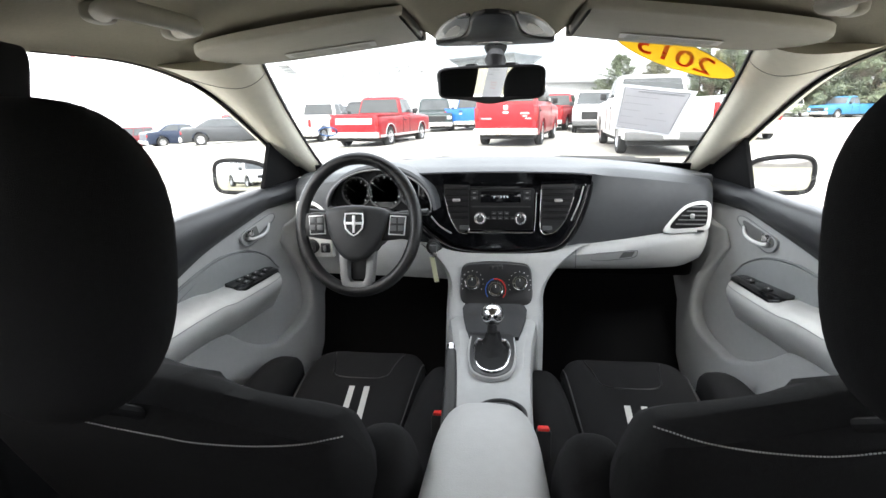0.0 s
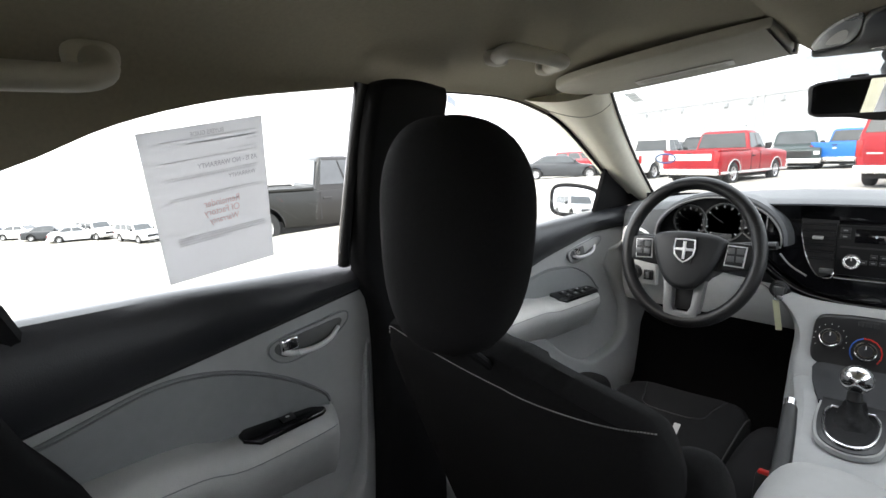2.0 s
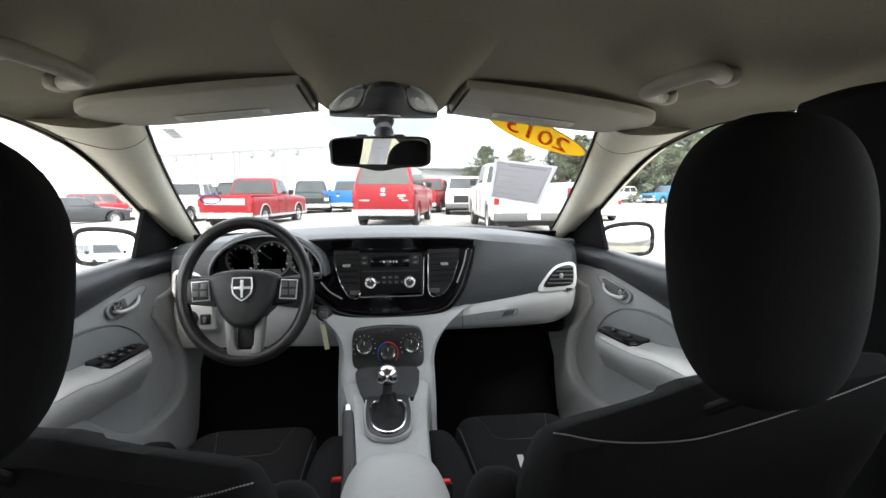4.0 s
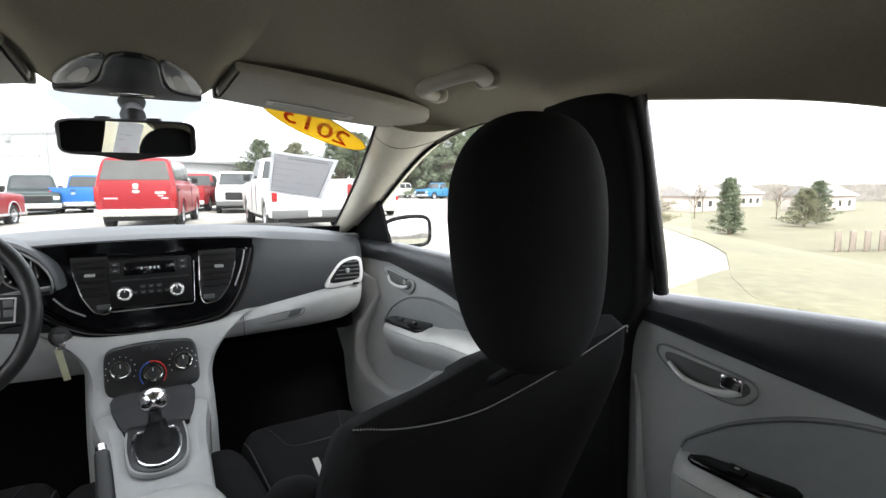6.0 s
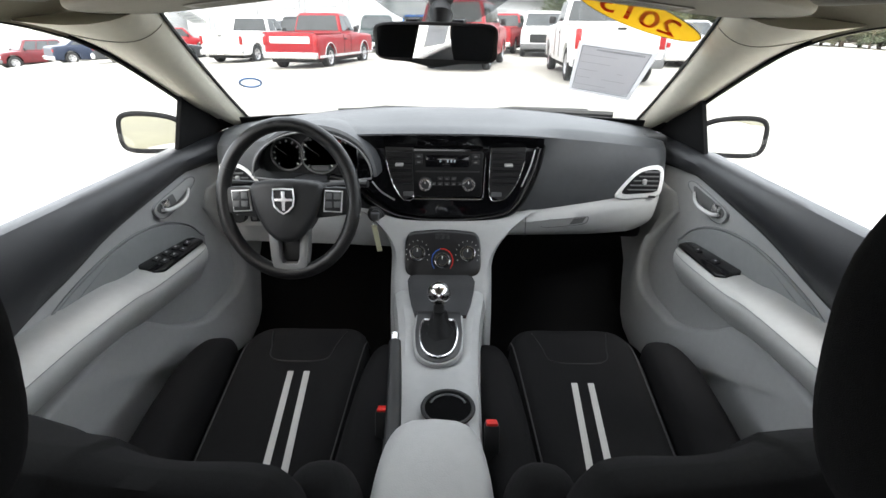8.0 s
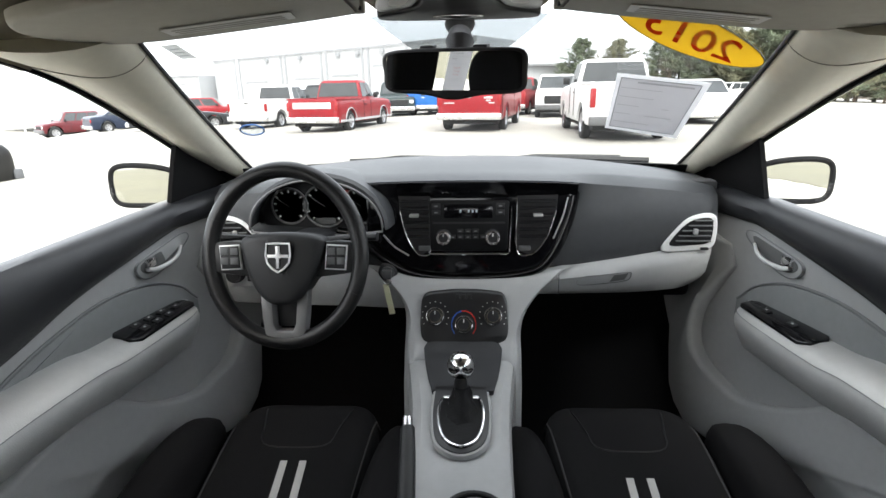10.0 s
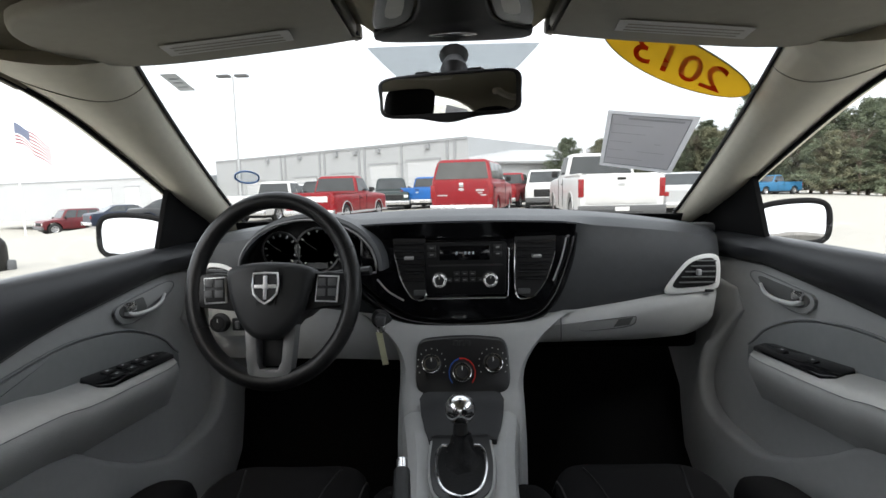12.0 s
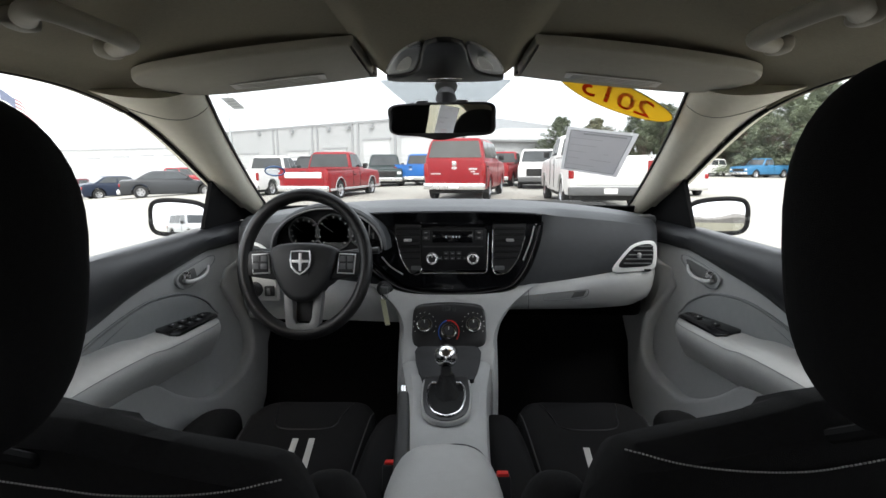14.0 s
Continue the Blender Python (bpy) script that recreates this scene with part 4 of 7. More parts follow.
# ---------------------------------------------------------------- steering wheel
WC = Vector((-0.331, 1.135, 0.880))
WM = Matrix.Translation(WC) @ pose(0, 0, 0, -14)
sw = thing("steering_wheel", "black leather steering wheel with silver-edged spoke buttons", "steering wheel", WC)
RX, RZ = 0.144, 0.163
ring = [WM @ Vector((RX * math.cos(a), 0, RZ * math.sin(a))) for a in np.linspace(0, 2 * math.pi, 65)[:-1]]
part("rim", tube(ring, 0.0155, 12, closed=True), LEATHER, sw, "black leather rim")
for a in (25, 155, 205, 335):
    c = Vector((RX * math.cos(radians(a)), 0, RZ * math.sin(radians(a))))
    t = Vector((-RX * math.sin(radians(a)), 0, RZ * math.cos(radians(a)))).normalized()
    m = WM @ Matrix.Translation(c) @ t.to_track_quat("Z", "Y").to_matrix().to_4x4()
    part("rim_seam", lathe([(0.0152, -0.001), (0.0164, -0.001), (0.0164, 0.001), (0.0152, 0.001)], m, 14), BLACK, sw)
hub = spline([(-0.072, 0.036), (0.0, 0.046), (0.072, 0.036), (0.074, 0.0), (0.055, -0.05), (0.028, -0.082), (0.0, -0.09), (-0.028, -0.082), (-0.055, -0.05), (-0.074, 0.0)], closed=True, steps=5)
part("airbag_cover", plate(hub, lambda u, v, d: WM @ Vector((u, 0.03 - d - 0.012 * (1 - (u / 0.08) ** 2), v)), 0.055, 0.014, 4), BLACK, sw, "black airbag cover")
for s in (-1, 1):
    arm = [(0.060, 0.026), (0.100, 0.030), (0.148, 0.026), (0.150, -0.028), (0.105, -0.034), (0.058, -0.040)]
    sp = part("spoke", plate([(s * u, v) for u, v in arm], lambda u, v, d: WM @ Vector((u, 0.022 - d, v)), 0.030, 0.006), BLACK, sw)
    fr = [(0.082, 0.023), (0.122, 0.021), (0.118, -0.026), (0.078, -0.024)]
    part("button_frame", plate([(s * u, v) for u, v in fr], lambda u, v, d: WM @ Vector((u, -0.008 - d, v)), 0.005, 0.003), BRIGHT, sp)
    f2 = [(0.100 + (u - 0.100) * 0.88, v * 0.89) for u, v in fr]
    part("button_pad", plate([(s * u, v) for u, v in f2], lambda u, v, d: WM @ Vector((u, -0.0125 - d, v)), 0.003, 0.002), BLACK, sp)
    for a, b in ((0.091, 0.010), (0.110, 0.010), (0.091, -0.008), (0.110, -0.008)):
        part("wheel_button", plate([(s * (a - 0.0075), b - 0.0065), (s * (a + 0.0075), b - 0.0065), (s * (a + 0.0075), b + 0.0065), (s * (a - 0.0075), b + 0.0065)], lambda u, v, d: WM @ Vector((u, -0.0150 - d, v)), 0.002, 0.001), GREY_DARK, sp)
# lower spoke: a satin bracket open in its middle
br = [(-0.046, -0.062), (-0.042, -0.120), (-0.036, -0.158), (-0.028, -0.168), (0.028, -0.168), (0.036, -0.158), (0.042, -0.120), (0.046, -0.062), (0.024, -0.078), (0.021, -0.128), (0.015, -0.140), (-0.015, -0.140), (-0.021, -0.128), (-0.024, -0.078)]
part("lower_spoke", plate(br, lambda u, v, d: WM @ Vector((u, 0.016 - d, v)), 0.028, 0.004), SPOKE, sw, "satin grey bracket of the lower spoke")
part("spoke_web", plate([(-0.022, -0.07), (0.022, -0.07), (0.019, -0.136), (-0.019, -0.136)], lambda u, v, d: WM @ Vector((u, 0.022 - d, v)), 0.012, 0.002), BLACK, sw)
for x in (-0.021, 0.021):
    part("cover_crease", tube([WM @ Vector((x * (1 - 0.25 * k / 8), -0.0372 + 0.012 * (x / 0.08) ** 2 + (0.006 if k == 0 else 0), 0.040 - 0.010 * k / 8 - 0.060 * (k / 8))) for k in range(9)], 0.0009, 5), DIAL, sw)
# badge: a plain silver shield with a cross
sh = [(-0.021, 0.025), (0.0, 0.026), (0.021, 0.025), (0.0225, 0.006), (0.020, -0.010), (0.010, -0.021), (0.0, -0.027), (-0.010, -0.021), (-0.020, -0.010), (-0.0225, 0.006)]
bf = lambda u, v, d: WM @ Vector((u, -0.0372 - d + 0.012 * (u / 0.08) ** 2, v))
bd = part("badge", tube([bf(u, v, 0.002) for u, v in sh], 0.0021, 6, closed=True), BRIGHT, sw, "plain silver shield badge")
part("badge_field", plate([(u * 0.95, v * 0.95) for u, v in sh], bf, 0.001), DIAL, bd)
part("badge_bar", plate([(-0.0036, 0.021), (0.0036, 0.021), (0.0026, -0.020), (-0.0026, -0.020)], lambda u, v, d: bf(u, v, 0.001 + d), 0.003, 0.001), BRIGHT, bd)
part("badge_bar", plate([(-0.019, 0.0055), (0.019, 0.0055), (0.019, -0.0005), (-0.019, -0.0005)], lambda u, v, d: bf(u, v, 0.0012 + d), 0.003, 0.001), BRIGHT, bd)
part("badge_boss", lathe([(0, 0), (0.0065, 0), (0.0055, 0.0035), (0, 0.004)], WM @ Matrix.Translation((0, -0.038, 0.0025)) @ pose(0, 0, 0, 90), 12), BRIGHT, bd)
part("column_shroud", blob((-0.33, 1.27, 0.842), (0.110, 0.25, 0.085), 3, None, 20, 12), BLACK, sw, "black column shroud")
for s in (-1, 1):
    part("column_stalk", tube([(-0.33 + s * 0.05, 1.23, 0.885), (-0.33 + s * 0.11, 1.21, 0.895), (-0.33 + s * 0.165, 1.20, 0.90)], [0.006, 0.007, 0.009], 8), BLACK, sw)

key = thing("car_key", "key in the ignition with a pale yellow card tag", "key", (-0.178, 1.385, 0.755))
part("key_bow", plate([(-0.187, 0.742), (-0.169, 0.742), (-0.167, 0.764), (-0.189, 0.764)], lambda u, v, d: Vector((u, 1.388 - d, v)), 0.012, 0.003), GREY_DARK, key)
part("key_ring", tube([Vector((-0.178 + 0.009 * math.cos(a), 1.378, 0.737 + 0.009 * math.sin(a))) for a in np.linspace(0, 6.28, 17)[:-1]], 0.0012, 6, closed=True), CHROME, key)
part("card_tag", plate([(-0.190, 0.728), (-0.176, 0.730), (-0.163, 0.652), (-0.177, 0.650)], lambda u, v, d: Vector((u, 1.380 - d, v)), 0.0015), TAG, key, "pale yellow card tag")


# ---------------------------------------------------------------- centre console
con = thing("centre_console", "pale grey plastic centre console between the front seats", "console", (0, 0.9, 0.22))


def con_z(y):
    return float(np.interp(y, [0.30, 0.60, 0.80, 0.95, 1.05, 1.15, 1.25], [0.56, 0.56, 0.553, 0.555, 0.568, 0.590, 0.585]))


rows = []
for y in np.linspace(0.30, 1.27, 26):
    w = float(np.interp(y, [0.30, 0.70, 0.95, 1.10, 1.27], [0.080, 0.084, 0.092, 0.100, 0.125]))
    z = con_z(y)
    dip = 0.006 if 0.98 < y < 1.2 else 0.0
    rows.append([Vector((-w, y, 0.25)), Vector((-w, y, z - 0.035)), Vector((-w + 0.006, y, z - 0.010)), Vector((-w + 0.022, y, z)), Vector((-w * 0.4, y, z - dip)), Vector((0, y, z - dip)), Vector((w * 0.4, y, z - dip)), Vector((w - 0.022, y, z)), Vector((w - 0.006, y, z - 0.010)), Vector((w, y, z - 0.035)), Vector((w, y, 0.25))])
part("console_body", sheet(rows, (0, 0, -0.004)), GREY, con)


def flat(u, v, d):
    return Vector((u, v, con_z(v) + d))


so = spline([(-0.056, 1.130), (-0.058, 1.06), (-0.045, 0.995), (0.0, 0.970), (0.045, 0.995), (0.059, 1.06), (0.057, 1.130)], steps=5)
sh2 = part("shifter_surround", plate(so, flat, 0.010, 0.005), GREY, con, "pale grey gear lever surround")
si = [(float(a), float(b)) for a, b in spline([(-0.034, 1.108), (-0.042, 1.085), (-0.041, 1.045), (-0.028, 1.004), (0.0, 0.988), (0.028, 1.004), (0.041, 1.045), (0.042, 1.085), (0.034, 1.108)], steps=4)]
sb = [(float(a) * 0.92, 1.062 + (float(b) - 1.062) * 0.95) for a, b in so]
part("surround_band", plate(sb + [(0.052, 1.140), (-0.052, 1.140)], lambda u, v, d: flat(u, v, 0.0088 + d), 0.003, 0.001), CLIMATE, sh2, "dark band inside the surround")
part("shifter_ring", tube([flat(a, b, 0.0135) for a, b in si], 0.0036, 8, closed=True), CHROME, sh2, "bright chrome ring")
part("boot_well", plate(si, lambda u, v, d: flat(u, v, 0.0105 + d), 0.003), BOOT, sh2)
boot = []
for k in range(9):
    t = k / 8
    w = 0.026 * (1 - t) ** 1.2 + 0.017
    w *= 0.85
    boot.append([Vector((0.002 + w * math.cos(a) * (1 + 0.16 * math.sin(5 * a + k)), 1.070 + 0.042 * t + w * 1.15 * math.sin(a) * (1 + 0.12 * math.cos(4 * a + 2 * k)), con_z(1.07) + 0.004 + 0.040 * t)) for a in np.linspace(0, 2 * math.pi, 21)[:-1]])
part("gear_boot", loft(boot), BOOT, sh2, "black leather gear boot")
lev = part("gear_lever", lathe([(0, 0), (0.016, 0), (0.018, 0.01), (0.014, 0.02), (0.012, 0.045), (0.019, 0.050), (0.019, 0.056), (0, 0.056)], Matrix.Translation((0.000, 1.112, con_z(1.07) + 0.018)) @ pose(0, 0, 0, -6), 16), BLACK, con)
part("gear_knob", blob((0.0, 1.122, 0.657), (0.056, 0.056, 0.057), 2.0, None, 24, 16), CHROME, lev, "polished ball gear knob")
part("power_socket", lathe([(0, 0), (0.017, 0), (0.017, 0.006), (0.012, 0.008), (0, 0.003)], Matrix.Translation((0.004, stack_y(0.575) - 0.006, 0.575)) @ pose(0, 0, 0, 70), 18), BLACK, con)
CUPM = Matrix.Translation((0.022, 0.845, con_z(0.85)))
# no well is cut: the near-black disc paints the darkness inside the holder
cup = part("cup_holder", lathe([(0, 0.002), (0.047, 0.002), (0.047, 0.0065), (0, 0.0065)], CUPM, 28), CARPET, con, "round cup holder, its dark hollow painted as a flat black disc")
part("cup_rim", tube([CUPM @ Vector((0.049 * math.cos(a), 0.049 * math.sin(a), 0.006)) for a in np.linspace(0, 2 * math.pi, 37)[:-1]], 0.0042, 8, closed=True), BLACK, cup)
part("cup_grip", tube([CUPM @ Vector((0.034 * math.cos(a), 0.006 + 0.030 * math.sin(a), 0.0068)) for a in np.linspace(0.2, math.pi - 0.2, 16)], 0.0022, 6), GREY_DARK, cup)
lid = thing("console_armrest", "pale grey padded vinyl lid over the console box", "armrest", (0, 0.5, 0.56))
part("armrest_pad", blob((0, 0.482, 0.655), (0.166, 0.37, 0.105), 4.2, None, 32, 18, lambda x, y, z: (x * (1 - 0.10 * (y / 0.18)), y, z + (0.010 * (1 - (x / 0.08) ** 2) if z > 0 else 0))), GREY_VINYL, lid)
part("box_body", brick((-0.070, 0.32, 0.52), (0.070, 0.66, 0.63), 0.012), GREY_DARK, lid)

hb = thing("handbrake", "black handbrake lever with a chrome button", "handbrake", (-0.075, 0.75, 0.55))
hp = [(-0.074, 0.68, 0.560), (-0.077, 0.78, 0.580), (-0.082, 0.88, 0.615), (-0.087, 0.945, 0.642)]
part("lever", tube(spline(hp, steps=5), [0.016 - 0.004 * k / 15 for k in range(16)], 10), BLACK, hb)
part("release_button", tube([(-0.087, 0.944, 0.6415), (-0.0885, 0.962, 0.649)], 0.0085, 10), CHROME, hb, "chrome release button")
for s in (-1, 1):
    bk = thing("belt_buckle", "black seat belt buckle with a red button", "belt buckle", (s * 0.101, 0.81, 0.48), group="belt buckles")
    m = Matrix.Translation((s * 0.104, 0.80 if s > 0 else 0.835, 0.515)) @ pose(0, 0, 0, -18)
    part("buckle_body", brick((-0.014, -0.012, -0.06), (0.014, 0.012, 0.038), 0.004, m), BLACK, bk)
    part("red_button", brick((-0.011, -0.010, 0.034), (0.011, 0.011, 0.043), 0.003, m), RED, bk, "red release button")


# ---------------------------------------------------------------- front seats
def front_seat(sx, name, rise, head_at):
    seat = thing(name, "black cloth front seat with two pale stripes and pale stitching", "car seat", (sx * 0.345, 0.75, 0.24), group="front seats")
    cx = sx * 0.340
    # cushion
    part("seat_base", brick((cx - 0.22, 0.52, 0.25), (cx + 0.22, 1.15, 0.36), 0.03), CARPET, seat)
    cw, cd, ch = 0.308, 0.68, 0.155
    def crown(x, y):
        """The top of the cushion over its own middle."""
        k = max(0.0, 1 - abs(2 * x / cw) ** 5 - abs(2 * y / cd) ** 5)
        return 0.397 + ch / 2 * k ** 0.2 + 0.040 * y / 0.34 - 0.010 * (1 - (x / 0.15) ** 2)
    cush = part("seat_cushion", blob((cx, 0.915, 0.397), (cw, cd, ch), 5, None, 36, 16, lambda x, y, z: (x * (1 + 0.13 * y / 0.34), y, z + 0.040 * (y / 0.34) + (-0.010 * (1 - (x / 0.15) ** 2) if z > 0 else 0))), CLOTH, seat)
    for s in (-1, 1):
        part("cushion_bolster", blob((cx + s * 0.204, 0.888, 0.424 + (0.014 if s == sx else 0.0)), (0.112, 0.63, 0.185), 3.2, None, 28, 18, lambda x, y, z: (x + s * 0.016 * (y / 0.3), y, z + 0.026 * y / 0.31 - 0.034 * max(0, y / 0.31) ** 2)), CLOTH, seat)
        line = [Vector((cx + s * 0.138 * (1 + 0.13 * (y - 0.915) / 0.34), y, crown(0.138, y - 0.915) + 0.001)) for y in np.linspace(0.64, 1.22, 20)]
        part("cushion_piping", tube(line, 0.0020, 5), PIPING, cush)
        rows = []
        for y in np.linspace(0.58, 1.055 if sx < 0 else 1.025, 16):
            x0 = -sx * (0.010 if sx < 0 else 0.004) + s * 0.019 - sx * 0.08 * (1.055 - y)
            rows.append([Vector((cx + x0 + q, y, crown(x0 + q, y - 0.915) + 0.0014)) for q in (-0.0070, 0.0, 0.0070)])
        part("seat_stripe", sheet(rows, (0, 0, -0.006)), STRIPE, cush, "pale grey stripe")
    trap = spline([(-0.098, 1.212), (-0.082, 1.150), (-0.066, 1.098), (0.0, 1.090), (0.066, 1.098), (0.082, 1.150), (0.098, 1.212)], steps=5)
    part("cushion_seam", tube([Vector((cx + float(x), float(y), crown(float(x) / 1.08, float(y) - 0.915) + 0.0008)) for x, y in trap], 0.0016, 5), DIAL, cush)
    # backrest: profiles from its inner to its outer side
    bx = sx * 0.318
    rings, pts = [], []
    for u in np.linspace(-1, 1, 65):
        a = abs(u)
        if u * sx > 0:
            top = 0.884 + (0.014 if sx < 0 else 0.036) * a - 0.9 * max(0, a - 0.90) ** 1.2 + rise
        else:
            top = 0.884 - 0.062 * a - 0.7 * max(0, a - 0.86) ** 1.2 + rise
        th = (1 - a ** 8) ** 0.5 + 0.06
        low = 0.42 + 0.05 * a ** 4
        def pt(f, z):
            """f from 0 at the back to 1 at the front, at height z."""
            yb = 0.335 + (0.872 - z) * 0.40
            f = f + ((0.36 if sx < 0 else 0.0) * math.exp(-((a - 0.52) / 0.26) ** 2) * (u * sx > 0) - 0.22 * math.exp(-((a - 0.30) / 0.34) ** 2) * (u * sx < 0)) * max(0.0, f - 0.35)
            return Vector((bx + (0.216 if u * sx > 0 else (0.187 if sx < 0 else 0.172)) * u * (1 - 0.22 * max(0.0, 0.84 - z) * (u * sx > 0)), yb + (f * th + (1 - th) * (0.31 - 0.19 * min(1.0, max(-1.0, u * sx / 0.15)))) * (0.125 + 0.10 * max(0, 0.60 - z)), z))
        if a <= 0.955:
            w = a ** 1.5
            pts.append(pt(0.02 + 0.12 * w, top - (0.045 if sx < 0 else 0.038) + ((0.054 if sx < 0 else 0.064) * w + 0.6 * max(0, a - 0.86) ** 1.2 if u * sx < 0 else 0.033 * w)) + Vector((0, -0.0016, 0.0010)))
        rings.append([pt(0, low), pt(0, 0.55), pt(0, 0.68), pt(0, top - 0.09), pt(0.02, top - 0.045), pt(0.14, top - 0.012), pt(0.40, top), pt(0.68, top - 0.010), pt(0.90, top - 0.034), pt(1.0, top - 0.085), pt(1 - 0.10 * (1 - a * a), 0.66), pt(1 - 0.10 * (1 - a * a), 0.55), pt(1, low)])
    part("backrest", loft(rings), CLOTH, seat)
    for s in (-1, 1):
        part("back_bolster", blob((0, 0, 0), (0.105, 0.15, 0.30), 2.6, Matrix.Translation((bx + s * 0.178, 0.560 if s == sx else 0.540, 0.560 if s == sx else 0.600)) @ pose(0, 0, 0, 22, 0, s * 8), 24, 18), CLOTH, seat)
    # stitched seam, dipping across the back of the shoulders, as single stitches
    bmst = bmesh.new()
    for a, q in zip(pts, pts[1:]):
        for k0, k1 in ((0.04, 0.34), (0.54, 0.84)):
            tube([a.lerp(q, k0), a.lerp(q, k1)], 0.0008, 5, bm=bmst)
    part("shoulder_seam", bmst, THREAD, seat, "pale stitched seam")
    # headrest
    H = Matrix.Translation((sx * head_at[0], head_at[1], head_at[2])) @ pose(0, 0, 0, -6)
    def hs(x, y, z):
        k = (z + 0.15) / 0.30
        w = 0.80 + 0.215 * math.sin(min(1, max(0, k)) * math.pi * 0.62) - 0.10 * max(0, k - 0.72)
        return (x * w, y + 0.020 * (x / 0.12) ** 2 + 0.012 * (1 - k), z)
    head = part("headrest", blob((0, 0, 0), (0.212 if sx < 0 else 0.190, 0.098, 0.280 if sx < 0 else 0.272), 2.85, H, 40, 26, hs), CLOTH, seat, "tall rounded black headrest")
    for s in (-1, 1):
        part("headrest_post", tube([H @ Vector((s * 0.035, 0.0, -0.12)), Vector((sx * head_at[0] + s * 0.035, 0.355, 0.86 + rise))], 0.006, 8), PILLAR_BLACK, head)
    part("recline_lever", brick((cx + sx * 0.235 - 0.012, 0.62, 0.38), (cx + sx * 0.235 + 0.012, 0.78, 0.41), 0.008), BLACK, seat)
    return seat


front_seat(-1, "front_seat", 0.0, (0.374, 0.310, 1.026))
front_seat(1, "front_seat", 0.024, (0.347, 0.306, 1.046))

rear = thing("bench", "black cloth bench across the rear of the cabin", "bench", (0, -0.5, 0.24))
part("bench_cushion", blob((0, -0.40, 0.42), (1.22, 0.50, 0.20), 6, None, 40, 14), CLOTH, rear)
for x in (-0.33, 0.33):
    part("bench_back", blob((x, -0.70, 0.68), (0.60, 0.16, 0.56), 5, None, 30, 18, lambda a, b, c: (a, b - 0.30 * c, c)), CLOTH, rear)

# ---------------------------------------------------------------- roof fittings
LABEL = mat("label_film", (0.62, 0.61, 0.58), 0.5, var=0.08, grain=90)


def visor(sx):
    v = thing("sun_visor", "beige vinyl sun visor folded up against the headliner", "sun visor", (sx * 0.35, 0.98, 1.28), group="sun visors")
    o = spline([(0.150, 1.075), (0.152, 0.872), (0.168, 0.848), (0.33, 0.832), (0.49, 0.842), (0.542, 0.876), (0.555, 0.940), (0.528, 1.020), (0.46, 1.062), (0.30, 1.085), (0.165, 1.092)], closed=True, steps=4)
    pl = lambda u, w, d: Vector((sx * u, w, roof_z(0.15, 0.95) + (roof_z(0.55, 0.95) - roof_z(0.15, 0.95)) * (u - 0.15) / 0.40 - 0.05 * (w - 0.95) - 0.006 - d))
    b = part("visor_board", plate([(float(a), float(c)) for a, c in o], pl, 0.016, 0.007, 3), VISOR, v)
    lab = part("warning_label", plate([(0.235, 0.998), (0.415, 0.980), (0.420, 1.022), (0.240, 1.038)], lambda u, w, d: pl(u, w, 0.0180 + d), 0.001), LABEL, b, "pale printed warning label")
    for k in range(3):
        y = 1.032 - k * 0.011
        part("print_line", plate([(0.25, y - 0.003), (0.405, y - 0.019), (0.405, y - 0.017), (0.25, y)], lambda u, w, d: pl(u, w, 0.0192 + d), 0.0005), VISOR, lab)
    clip = part("visor_clip", brick((sx * 0.155 - 0.012, 1.070, roof_z(0.155, 1.08) - 0.022), (sx * 0.155 + 0.012, 1.088, roof_z(0.155, 1.08)), 0.004), VISOR, v)
    part("clip_slot", brick((sx * 0.155 - 0.008, 1.066, roof_z(0.155, 1.08) - 0.019), (sx * 0.155 + 0.008, 1.071, roof_z(0.155, 1.08) - 0.013), 0.001), BLACK, clip)


visor(-1)
visor(1)

CONSOLE_BLACK = mat("satin_black_console", (0.006, 0.006, 0.0065), 0.5, var=0.08, bump=0.2, bump_scale=700, spec=0.35)
oh = thing("overhead_console", "overhead console with a satin black middle and two map lamps", "overhead console", (0, 0.93, 1.29))


def mound(x, y):
    """How far the headliner swells down round the console."""
    k = min(1.0, max(0.0, (0.168 - abs(x)) / 0.070))
    j = min(1.0, max(0.0, (y - 0.52) / 0.24))
    return 0.036 * k * k * (3 - 2 * k) * j * j * (3 - 2 * j)


op = lambda u, w, d: Vector((u, w - 0.017, roof_z(u, w - 0.017) + 0.002 - d))
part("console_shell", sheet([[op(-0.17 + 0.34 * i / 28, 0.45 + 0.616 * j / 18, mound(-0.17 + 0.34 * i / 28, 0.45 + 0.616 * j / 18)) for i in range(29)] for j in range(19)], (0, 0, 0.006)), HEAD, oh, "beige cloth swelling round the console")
part("black_middle", plate(spline([(-0.112, 1.030), (-0.070, 1.005), (-0.046, 0.950), (-0.027, 0.775), (0.027, 0.775), (0.046, 0.950), (0.070, 1.005), (0.112, 1.030), (0.106, 1.064), (0.0, 1.072), (-0.106, 1.064)], closed=True, steps=3), lambda u, w, d: op(u, w, 0.033 + d), 0.010, 0.004, 3), CONSOLE_BLACK, oh, "satin black middle strip")
LAMP_LENS = mat("clear_lamp_lens", (0.10, 0.10, 0.098), 0.30, var=0.10, grain=40, spec=0.6)
